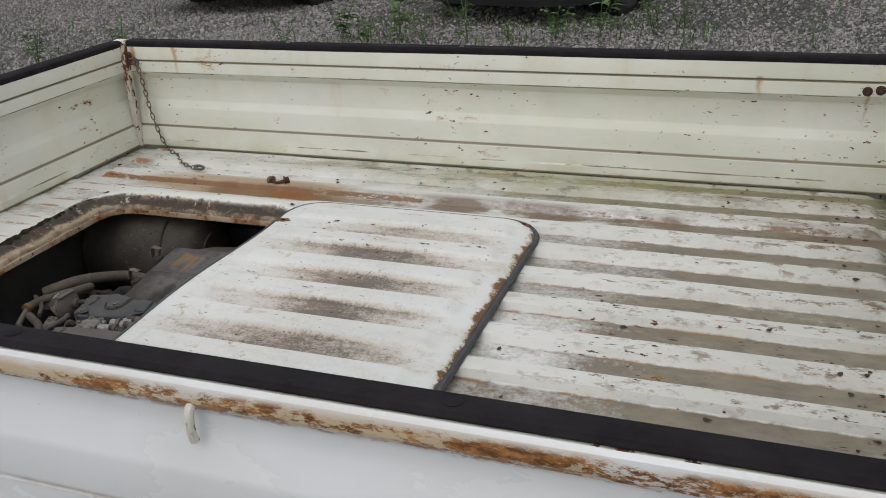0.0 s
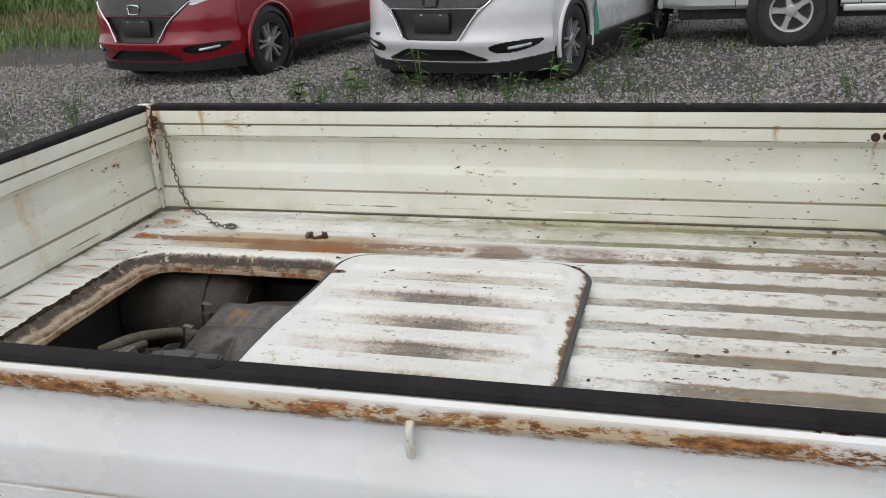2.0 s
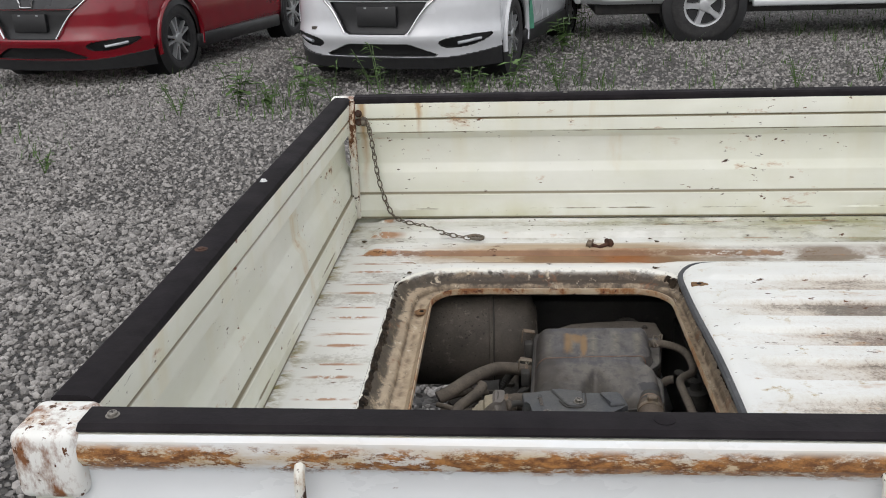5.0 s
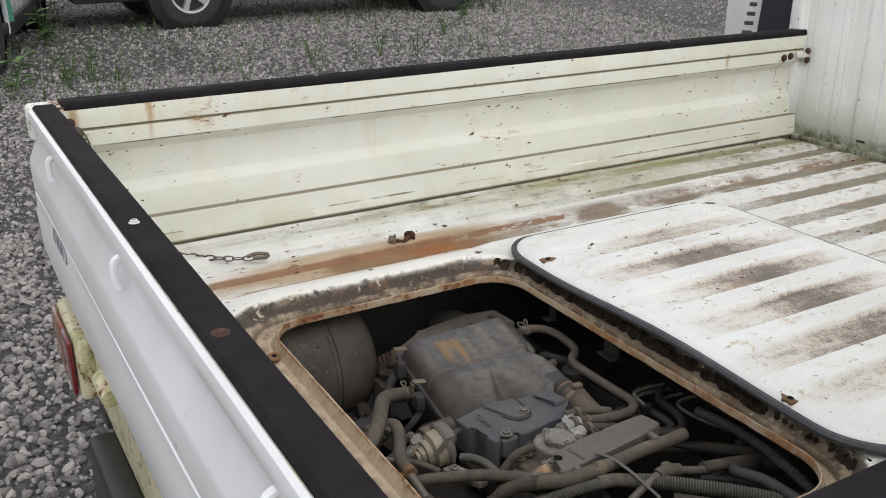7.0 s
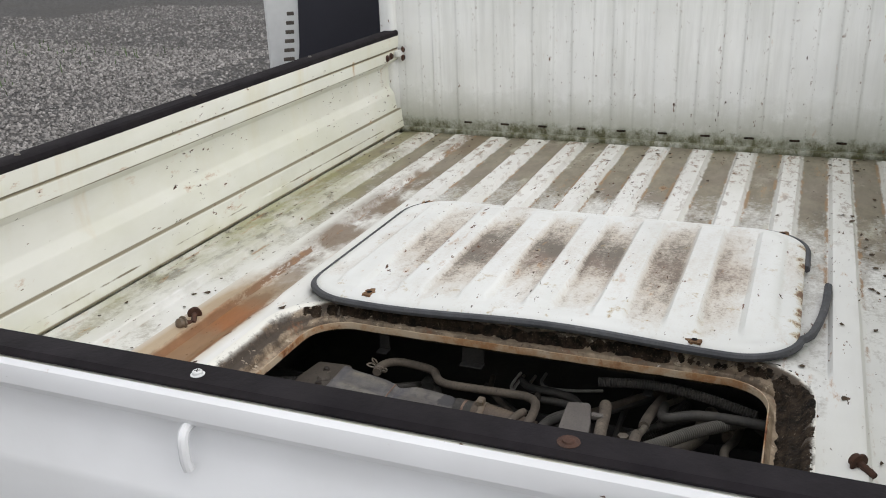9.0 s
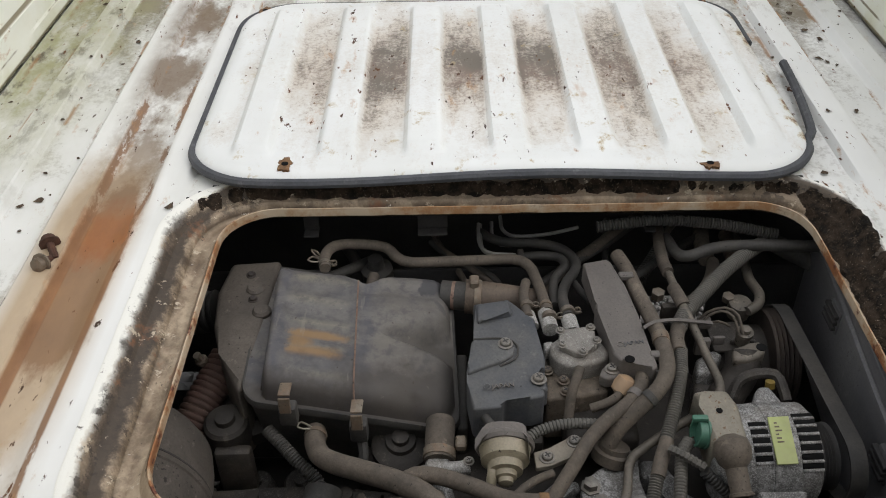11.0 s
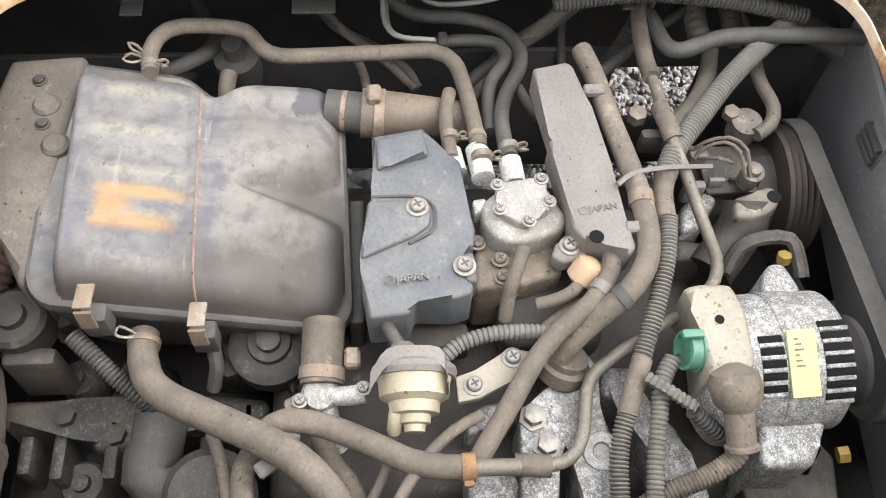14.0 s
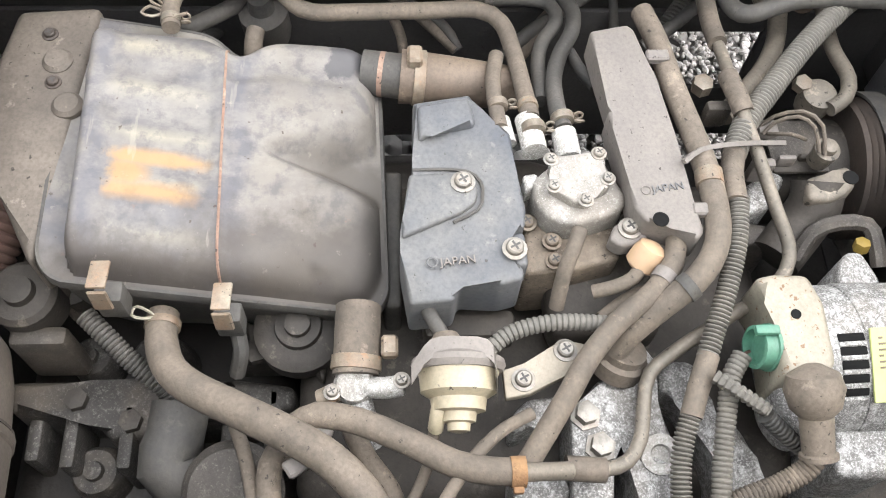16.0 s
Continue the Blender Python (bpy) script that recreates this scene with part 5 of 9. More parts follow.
M["badge"] = simple("grey_lettering", (0.27, 0.275, 0.285), 0.4)
build_badge()


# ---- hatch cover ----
# near-black solid fill: the shade inside holes and slots put into colour
M["void"] = simple("hollow_shade_black", (0.008, 0.008, 0.008), 0.9, 0, 0.2, 30, 0.0, spec=0.1)


def build_cover():
    """The loose lid of the engine hatch, pushed forward on the bed floor."""
    x0, x1, y0, y1, r = 0.704, 1.262, 0.232, 1.062, 0.095
    cover = thing("hatch_cover", "loose white ribbed steel hatch cover with soot stains, on the floor", "hatch cover")

    def height(x, y, d):
        w = abs((y - RIB0 - 0.012 + PITCH / 2) % PITCH - PITCH / 2)
        rib = 1 - ease((w - 0.020) / 0.010)
        inside = ease((-d - 0.022) / 0.03)
        ends = ease((x - x0 - 0.03) / 0.03) * ease((x1 - 0.03 - x) / 0.03)
        z = 0.6845 + 0.0095 * rib * inside * ends + 0.005 * ease((-d) / 0.02) + 0.004 * (x0 - x + 0.3)
        z += 0.010 * ease((0.80 - x) / 0.1) * (0.5 + 0.5 * math.cos((y - 0.60) * 11))
        return z

    def dist(x, y):
        dx, dy = abs(x - (x0 + x1) / 2) - (x1 - x0) / 2 + r, abs(y - (y0 + y1) / 2) - (y1 - y0) / 2 + r
        return math.hypot(max(dx, 0), max(dy, 0)) + min(max(dx, dy), 0) - r

    bm = bmesh.new()
    n = 320
    loops = []
    for ins in (0.0, 0.003, 0.008, 0.014):
        o = resample(dense(rounded(x0 + ins, x1 - ins, y0 + ins, y1 - ins, r - ins * 0.8, 10), 10), n)
        loops.append([(p[0], p[1], height(*p, dist(*p)) - (0.004 if ins == 0 else 0.0008 if ins == 0.003 else 0)) for p in o])
    low = [(p[0], p[1], p[2] - 0.012) for p in loops[0]]
    ring = sheet(bm, [low] + loops, True)
    nx, ny = 76, 260
    vs = {}
    for i in range(nx + 1):
        for j in range(ny + 1):
            x, y = x0 + (x1 - x0) * i / nx, y0 + (y1 - y0) * j / ny
            if dist(x, y) < -0.0135:
                vs[i, j] = bm.verts.new((x, y, height(x, y, dist(x, y)) - 0.0003))
    for i in range(nx):
        for j in range(ny):
            k = [(i, j), (i + 1, j), (i + 1, j + 1), (i, j + 1)]
            if all(q in vs for q in k):
                bm.faces.new([vs[q] for q in k])
    # stitch the grid's edge to the ring by a skirt under it
    o = resample(dense(rounded(x0 + 0.024, x1 - 0.024, y0 + 0.024, y1 - 0.024, r - 0.02, 10), 10), n)
    inner = [bm.verts.new((p[0], p[1], height(*p, dist(*p)) - 0.0009)) for p in o]
    for k in range(n):
        bm.faces.new((ring[-1][k], ring[-1][(k + 1) % n], inner[(k + 1) % n], inner[k]))
    bmesh.ops.recalc_face_normals(bm, faces=bm.faces)
    part("panel", bm, "cover", cover, "white steel panel with burnt soot marks", 30)
    seal = resample(dense(rounded(x0 - 0.003, x1 + 0.003, y0 - 0.003, y1 + 0.003, r, 10), 10), 150)
    path = [(p[0], p[1], height(min(max(p[0], x0), x1), p[1], -0.001) - 0.009) for p in seal]
    bare = [k for k, p in enumerate(path) if p[1] < y0 + 0.004 and 0.80 < p[0] < 1.081]
    path = path[max(bare) + 1:] + path[:min(bare)] + [(0.810, 0.216, 0.676), (0.887, 0.202, 0.672), (0.962, 0.194, 0.672), (1.019, 0.192, 0.674)]
    part("rubber_seal", tube(bmesh.new(), path, 0.0068, 8, step=0.02), "rubber", cover, "grey rubber edging with a loose end")
    for hx, hy in ((0.726, 0.930), (0.7145, 0.380), (1.226, 1.030), (1.236, 0.276)):
        z = height(hx, hy, dist(hx, hy))
        rng = random.Random(int(hx * 1000))
        p1, p2, p3 = (rng.uniform(0, 6.28) for _ in range(3))
        ring = []
        for k in range(32):
            a = 2 * math.pi * k / 32
            q = 0.0105 + 0.0022 * math.sin(2 * a + p1) + 0.0016 * math.sin(5 * a + p2) + 0.0010 * math.sin(11 * a + p3)
            ring.append((hx + 1.2 * math.cos(a) * q, hy + math.sin(a) * q))
        hole = part("bolt_hole", prism(bmesh.new(), ring, z - 0.003, z + 0.0006), "rim_rust_spot", cover, "rusted bolt hole")
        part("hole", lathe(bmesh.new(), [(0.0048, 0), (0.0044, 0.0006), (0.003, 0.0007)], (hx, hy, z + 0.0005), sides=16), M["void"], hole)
    return cover


build_cover()

# ---- engine bay ----
def hose(name, label, pts, r, mat="hose", rings=0.0, depth=0.0, sides=14, category="hose", group="engine bay hoses"):
    """One hose or pipe as a thing of its own."""
    return solo(name, tube(bmesh.new(), pts, r, sides, rings, depth), mat, label, category, group)


M["iron"] = simple("dark_rusty_iron", (0.046, 0.038, 0.033), 0.6, 0.2, 0.4, 40, 0.3, 0.5, (0.076, 0.053, 0.038), specks=0.5)
M["bright_pipe"] = simple("zinc_plated_pipe", (0.34, 0.33, 0.30), 0.5, 0.2, 0.2, 60, 0.2, 0.4, (0.22, 0.2, 0.17), specks=0.5)
M["conduit"] = simple("dusty_grey_conduit", (0.087, 0.082, 0.072), 0.7, 0, 0.2, 50, 0.2, 0.6, (0.152, 0.137, 0.114), specks=0.3)


def band(name, at, along, r, width, mat, parent, ears=False, label=""):
    """A clamp round a hose, with the two wire loops of a spring clip."""
    d = Vector(along).normalized()
    o = Vector(at) - d * width / 2
    ob = part(name, lathe(bmesh.new(), [(r * 0.9, 0), (r * 1.08, 0.0004), (r * 1.1, width * 0.5), (r * 1.08, width), (r * 0.9, width)], o, d, 18), mat, parent, label)
    if ears:
        s = d.cross(Vector((0, 0, 1))).normalized()
        for k in (-1, 1):
            c = Vector(at) + s * r * 1.15 + d * k * width * 0.4
            ring = [c + s * (r * 0.42 + r * 0.42 * math.cos(a)) + Vector((0, 0, 1)) * r * 0.3 * math.sin(a) + d * k * r * 0.15 * math.sin(a) for a in [i * math.pi / 5 for i in range(10)]]
            part("clip_loop", tube(bmesh.new(), ring, 0.0011, 6, closed=True), "chain", ob)
    return ob


def slab(outline, z0, z1, bevel=0.004, tilt=(0, 0), seg=3):
    return prism(bmesh.new(), list(outline), z0, z1, bevel, seg, tilt=tilt)


M["panel"] = simple("dusty_black_panel", (0.105, 0.105, 0.110), 0.42, 0, 0.4, 9, 0.2, 0.5, (0.17, 0.162, 0.150), specks=0.4)


def bay_shell():
    """Black sheets added under the bed, enclosing the engine to keep the bay dark, open to the ground in places."""
    # unseen sheets and trays, added to block stray light and bright ground
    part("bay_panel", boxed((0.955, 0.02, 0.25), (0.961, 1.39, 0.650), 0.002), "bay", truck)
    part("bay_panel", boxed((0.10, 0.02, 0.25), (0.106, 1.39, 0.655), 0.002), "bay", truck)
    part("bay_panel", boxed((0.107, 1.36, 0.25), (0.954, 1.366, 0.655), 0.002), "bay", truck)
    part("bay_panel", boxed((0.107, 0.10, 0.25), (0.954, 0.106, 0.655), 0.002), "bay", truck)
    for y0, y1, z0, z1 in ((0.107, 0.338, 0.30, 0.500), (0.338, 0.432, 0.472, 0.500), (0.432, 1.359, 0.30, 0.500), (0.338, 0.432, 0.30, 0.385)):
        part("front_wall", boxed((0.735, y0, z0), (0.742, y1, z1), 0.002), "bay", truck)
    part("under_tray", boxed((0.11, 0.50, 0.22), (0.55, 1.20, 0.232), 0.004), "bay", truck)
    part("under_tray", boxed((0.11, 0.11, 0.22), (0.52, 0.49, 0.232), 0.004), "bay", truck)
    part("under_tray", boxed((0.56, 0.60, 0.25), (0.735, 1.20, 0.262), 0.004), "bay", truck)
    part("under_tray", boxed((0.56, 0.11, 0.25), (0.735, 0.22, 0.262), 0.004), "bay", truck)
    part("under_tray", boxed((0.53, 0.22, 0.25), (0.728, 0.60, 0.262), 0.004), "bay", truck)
    # small folded wire brackets hanging behind the hatch's front edge
    for y, w in ((0.905, 0.010), (0.740, 0.020), (0.445, 0.007)):
        b = part("wire_bracket", boxed((0.722, y - w, 0.585), (0.725, y + w, 0.650), 0.001), "bay", truck, "small black bracket")
        part("bracket_foot", boxed((0.706, y - w, 0.584), (0.725, y + w, 0.587), 0.001), "bay", b)
    # splash panel beside the belts
    sp = [(0.20, 0.262), (0.70, 0.215), (0.70, 0.225), (0.20, 0.275)]
    p = part("splash_panel", slab(sp, 0.43, 0.612, 0.002), M["panel"], truck, "black plastic splash panel")
    for x, z in ((0.56, 0.56), (0.34, 0.55), (0.25, 0.50)):
        face = 0.275 - 0.1 * (x - 0.2)
        clip = part("panel_clip", boxed((x - 0.016, face - 0.012, z - 0.018), (x + 0.016, face + 0.004, z + 0.018), 0.003), M["panel"], p)
        for dz in (-0.009, 0.0, 0.009):
            part("clip_tongue", boxed((x - 0.014, face + 0.002, z + dz - 0.0028), (x + 0.020, face + 0.009, z + dz + 0.0028), 0.001), "bay", clip)
    fold = [(0.205, 0.2745, 0.592), (0.45, 0.250, 0.588), (0.69, 0.226, 0.590)]
    part("panel_fold", tube(bmesh.new(), fold, 0.0055, 8, step=0.02), M["panel"], p, "rounded fold along the panel")

    for p, r in (((0.2015, 0.924, 0.6365), 0.0058), ((0.186, 0.376, 0.6445), 0.0052)):
        bm = bmesh.new()
        rings = []
        for f, dz in ((2.5, -0.0012), (1.9, 0.0006), (1.2, 0.0010), (0.8, 0.0002), (0.3, -0.0004)):
            rings.append([(p[0] + r * f * math.cos(a) * (1 + w), p[1] + r * f * math.sin(a) * (1 + w), p[2] + dz)
                          for a, w in ((2 * math.pi * k / 28, 0.16 * noise.noise(Vector((math.cos(2 * math.pi * k / 28) * 1.6, math.sin(2 * math.pi * k / 28) * 1.6, p[1] * 9 + f)))) for k in range(28))])
        sheet(bm, rings, True)
        bmesh.ops.recalc_face_normals(bm, faces=bm.faces)
        d = part("drain_dimple", bm, "rim_rust_spot", truck, "rust-ringed drain dimple", 60)
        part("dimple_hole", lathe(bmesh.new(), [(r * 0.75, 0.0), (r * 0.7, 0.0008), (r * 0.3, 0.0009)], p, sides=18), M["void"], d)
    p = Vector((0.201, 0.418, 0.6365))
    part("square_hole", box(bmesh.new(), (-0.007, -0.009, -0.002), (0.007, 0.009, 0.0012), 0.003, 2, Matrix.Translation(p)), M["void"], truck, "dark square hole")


bay_shell()


def air_cleaner():
    A, B, C, D = Vector((0.42, 0.954, 0.578)), Vector((0.406, 0.709, 0.536)), Vector((0.637, 0.716, 0.548)), Vector((0.661, 0.963, 0.575))
    W, H, R = 0.345, 0.250, 0.030
    ob = thing("air_cleaner", "dusty blue-grey plastic air cleaner box with orange stains", "air cleaner", group="engine parts")

    def corner(u, v):
        """Rounds off the four corners of the lid's outline."""
        x, y = u * W, v * H
        cx, cy = min(max(x, R), W - R), min(max(y, R), H - R)
        d = math.hypot(x - cx, y - cy)
        if d > R:
            x, y = cx + (x - cx) * R / d, cy + (y - cy) * R / d
        return x / W, y / H

    def at(u, v):
        u, v = corner(u, v)
        v2 = v * (1 - 0.085 * math.exp(-((u - 0.553) / 0.075) ** 2) * ease((v - 0.5) / 0.5))
        return A * (1 - u) * (1 - v2) + B * u * (1 - v2) + C * u * v2 + D * (1 - u) * v2

    def rise(u, v):
        u, v = corner(u, v)
        near = lambda d, r: max(0.0, 1 - max(0.0, d) / r) ** 2.3
        q = near(u * W - 0.030, 0.016) + near((1 - u) * W - 0.007, 0.036) + near(v * H - 0.007, 0.026 + 0.02 * ease((u - 0.4) / 0.5)) + near((1 - v) * H - 0.003 - 0.022 * (1 - u), 0.020)
        full = math.sqrt(max(0.0, 1 - min(1.0, q)))
        h = 0.028 * full
        left = ease((0.50 - u) / 0.03) * ease((u - 0.15) / 0.03)
        h -= 0.0036 * left * (0.5 - 0.5 * math.cos(2 * math.pi * (v - 0.30) / 0.172)) * ease((v - 0.28) / 0.05) * ease((0.95 - v) / 0.05)
        s = (u - 0.615) / 0.385
        if s > 0:
            lo, hi = 0.475 - 0.17 * s, 0.505 + 0.235 * s
            deep = 0.046 * (hi - lo) / 0.42
            f = (v - lo) / (hi - lo)
            fold = ease(f / 0.42) * ease((1 - f) / 0.62)
            h -= deep * fold * full * ease(s / 0.15)
        h -= 0.004 * full * ease((u - 0.50) / 0.05) * ease((0.93 - v) / 0.1) * ease((v - 0.74) / 0.06)
        h += 0.0012 * math.exp(-((u - 0.517) / 0.010) ** 2) * full
        h += 0.003 * math.exp(-((u - 0.80) ** 2 / 0.0004 + (v - 0.10) ** 2 / 0.0004))
        return max(h, 0.0) + 0.0007 * noise.noise(Vector((u * 9, v * 9, 2)))

    nu, nv = 110, 90
    bm = bmesh.new()
    uv = bm.loops.layers.uv.new("moulding")
    grid = [[bm.verts.new(at(i / nu, j / nv) + Vector((0, 0, rise(i / nu, j / nv)))) for i in range(nu + 1)] for j in range(nv + 1)]
    for j in range(nv):
        for i in range(nu):
            f = bm.faces.new((grid[j][i], grid[j][i + 1], grid[j + 1][i + 1], grid[j + 1][i]))
            for lp, (a, b) in zip(f.loops, ((i, j), (i + 1, j), (i + 1, j + 1), (i, j + 1))):
                lp[uv].uv = (a / nu, b / nv)
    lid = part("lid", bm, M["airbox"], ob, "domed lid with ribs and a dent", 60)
    line = [at(0.517, j / 60) + Vector((0, 0, rise(0.517, j / 60) - 0.0001)) for j in range(2, 60)]
    part("strap", tube(bmesh.new(), line, 0.0011, 6, step=1), "orange", lid, "faded orange seam band")
    # rolled lip of the lid and the dark box under it
    n = 40
    edge = [at(i / n, 0) for i in range(n)] + [at(1, i / n) for i in range(n)] + [at(1 - i / n, 1) for i in range(n)] + [at(0, 1 - i / n) for i in range(n)]
    mid = sum(edge, Vector()) / len(edge)

    def ringed(rows):
        bm = bmesh.new()
        sheet(bm, [[p + Vector((p.x - mid.x, p.y - mid.y, 0)).normalized() * k + Vector((0, 0, dz)) for p in edge] for k, dz in rows], True)
        bmesh.ops.recalc_face_normals(bm, faces=bm.faces)
        return bm
    part("flange", ringed(((-0.002, 0.0006), (0.0005, 0.001), (0.0016, -0.001), (0.0016, -0.008), (-0.002, -0.009))), "hose_dark", lid, "black rolled lip", 50)
    part("base", ringed(((-0.002, -0.008), (-0.003, -0.016), (-0.014, -0.08), (-0.034, -0.13))), "hose_dark", ob)
    shell = [(0.664, 1.006), (0.669, 0.940), (0.449, 0.953), (0.432, 0.959), (0.494, 0.992), (0.543, 1.008), (0.604, 1.015)]
    side = part("inlet_housing", slab(shell, 0.47, 0.578, 0.012), "tank", ob, "dusty grey housing with rusty screws")
    for p in ((0.637, 0.976, 0.578), (0.589, 0.966, 0.578)):
        screw("housing_screw", p, side, 0.0045, mat=M["iron"])
    for p in ((0.61, 0.966, 0.575), (0.567, 0.952, 0.575)):
        part("boss", lathe(bmesh.new(), [(0.012, 0), (0.012, 0.004), (0.009, 0.007), (0.003, 0.0075)], p, sides=16), "tank", side)
    for p, q in (((0.411, 0.899, 0.606), (0.406, 0.909, 0.58)), ((0.404, 0.822, 0.585), (0.396, 0.828, 0.56))):
        p, q = Vector(p), Vector(q)
        clip = part("spring_clip", box(bmesh.new(), (-0.014, -0.0066, -0.0012), (0.008, 0.0066, 0.0016), 0.002, 2, Matrix.Translation(p) @ Matrix.Rotation(0.15, 4, "Y")), "dirty_clip", lid, "rust-stained steel clip")
        part("clip_tail", box(bmesh.new(), (-0.0012, -0.0066, -0.022), (0.0012, 0.0066, 0.0), 0.001, 1, Matrix.Translation(p + Vector((-0.015, 0, 0))) @ Matrix.Rotation(0.1, 4, "Y")), "dirty_clip", clip)
        part("clip_hook", box(bmesh.new(), (-0.012, -0.010, -0.05), (0.004, 0.010, -0.022), 0.003, 2, Matrix.Translation(p)), "hose_dark", clip)
    return ob


def airbox_material():
    """Faded blue-grey plastic under pale dust, with an orange bloom, oily corners, fine scratches and shade coloured
    into the dent.
    """
    m, n, l, bs = material("faded_airbox_plastic")
    nt = m.node_tree
    um = nt.nodes.new("ShaderNodeUVMap")
    um.uv_map = "moulding"
    sp = nt.nodes.new("ShaderNodeSeparateXYZ")
    l.new(um.outputs[0], sp.inputs[0])
    u, v = sp.outputs[0], sp.outputs[1]
    wob = ramp(nt, noisy(nt, 22, 6, 0.65), 0.25, 0.75, -0.06, 0.06)
    uw, vw = calc(nt, "ADD", u, wob), calc(nt, "ADD", v, wob)
    c = blend(nt, ramp(nt, noisy(nt, 16, 6, 0.65), 0.35, 0.65), (0.053, 0.052, 0.059), (0.108, 0.103, 0.100))
    right = ramp(nt, uw, 0.50, 0.66)
    dusty = calc(nt, "ADD", ramp(nt, noisy(nt, 9, 6, 0.6, (1.4, 0.7, 1)), 0.36, 0.66, 0, 0.5), calc(nt, "MULTIPLY", right, 0.26))
    c = blend(nt, dusty, c, (0.160, 0.141, 0.114))
    crest = calc(nt, "MULTIPLY", bell(nt, calc(nt, "PINGPONG", calc(nt, "SUBTRACT", v, 0.30), 0.086), 0.0, 0.045), calc(nt, "MULTIPLY", ramp(nt, uw, 0.16, 0.24), ramp(nt, uw, 0.50, 0.44)))
    c = blend(nt, calc(nt, "MULTIPLY", crest, ramp(nt, noisy(nt, 12, 4), 0.3, 0.6, 0.2, 0.75)), c, (0.215, 0.194, 0.147))
    frame_line = calc(nt, "MAXIMUM", calc(nt, "MAXIMUM", bell(nt, uw, 0.135, 0.05), bell(nt, uw, 0.56, 0.05)), calc(nt, "MULTIPLY", bell(nt, vw, 0.26, 0.035), ramp(nt, u, 0.5, 0.42)))
    c = blend(nt, calc(nt, "MULTIPLY", ramp(nt, frame_line, 0, 0.8, 0, 0.75), ramp(nt, vw, 0.98, 0.9)), c, (0.058, 0.058, 0.068))
    mott = ramp(nt, noisy(nt, 26, 8, 0.72, (1.3, 0.8, 1)), 0.46, 0.62, 0, 0.45)
    c = blend(nt, calc(nt, "MULTIPLY", mott, ramp(nt, vw, 0.16, 0.34)), c, (0.173, 0.160, 0.144))
    c = blend(nt, ramp(nt, noisy(nt, 48, 7, 0.7), 0.50, 0.62, 0, 0.6), c, (0.055, 0.053, 0.058))
    # orange bloom on two ribs
    su = calc(nt, "MULTIPLY", ramp(nt, uw, 0.17, 0.23), ramp(nt, uw, 0.52, 0.38, 0, 1))
    sv = calc(nt, "MAXIMUM", bell(nt, v, 0.398, 0.040), calc(nt, "MAXIMUM", calc(nt, "MULTIPLY", bell(nt, v, 0.272, 0.055), 0.8), calc(nt, "MULTIPLY", bell(nt, v, 0.335, 0.1), calc(nt, "MULTIPLY", ramp(nt, u, 0.34, 0.27), 0.8))))
    bloom = ramp(nt, calc(nt, "ADD", calc(nt, "MULTIPLY", su, sv), ramp(nt, noisy(nt, 60, 5, 0.6), 0.3, 0.7, -0.12, 0.12)), 0.10, 0.65, 0, 0.85)
    c = blend(nt, bloom, c, (0.215, 0.129, 0.055))
    # oily dark corners, plus shade put into the colour of low edges and dent
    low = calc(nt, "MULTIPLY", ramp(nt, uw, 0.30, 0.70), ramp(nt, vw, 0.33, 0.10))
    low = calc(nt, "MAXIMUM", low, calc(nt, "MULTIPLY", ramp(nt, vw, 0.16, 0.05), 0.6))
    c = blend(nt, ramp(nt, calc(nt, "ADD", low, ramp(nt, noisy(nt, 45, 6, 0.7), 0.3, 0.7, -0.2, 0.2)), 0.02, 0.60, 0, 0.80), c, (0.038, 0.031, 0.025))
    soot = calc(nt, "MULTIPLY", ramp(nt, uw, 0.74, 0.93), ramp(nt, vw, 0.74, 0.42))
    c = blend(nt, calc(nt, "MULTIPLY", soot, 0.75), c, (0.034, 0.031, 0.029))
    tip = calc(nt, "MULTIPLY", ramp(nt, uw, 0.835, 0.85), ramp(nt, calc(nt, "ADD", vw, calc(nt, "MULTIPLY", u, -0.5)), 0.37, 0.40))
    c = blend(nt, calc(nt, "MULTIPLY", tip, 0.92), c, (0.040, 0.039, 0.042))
    dent_shade = calc(nt, "MULTIPLY", ramp(nt, uw, 0.64, 0.90), bell(nt, vw, 0.47, 0.13))
    c = blend(nt, ramp(nt, dent_shade, 0.05, 0.6, 0, 0.85), c, (0.048, 0.041, 0.033))
    # flakes, dots and scratches
    c = blend(nt, ramp(nt, noisy(nt, 120, 3), 0.70, 0.73, 0, 0.8), c, (0.032, 0.021, 0.015))
    c = blend(nt, ramp(nt, noisy(nt, 85, 7, 0.75), 0.63, 0.70, 0, 0.4), c, (0.224, 0.201, 0.170))
    c = blend(nt, ramp(nt, noisy(nt, 60, 5, 0.6, (0.12, 1, 1)), 0.66, 0.70, 0, 0.3), c, (0.215, 0.194, 0.162))
    c = blend(nt, ramp(nt, noisy(nt, 38, 8, 0.75), 0.64, 0.72, 0, 0.4), c, (0.135, 0.068, 0.045))
    l.new(c, bs.inputs["Base Color"])
    l.new(ramp(nt, noisy(nt, 20, 3), 0.3, 0.7, 0.58, 0.85), bs.inputs["Roughness"])
    bumped(nt, bs, noisy(nt, 120, 6, 0.7), 0.22, 0.0008)
    return m


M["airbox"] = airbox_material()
M["orange"] = simple("orange_band", (0.17, 0.095, 0.068), 0.8, 0, 0.4, 80, 0.2, 0.7, (0.22, 0.17, 0.13), specks=1.0)
air_cleaner()


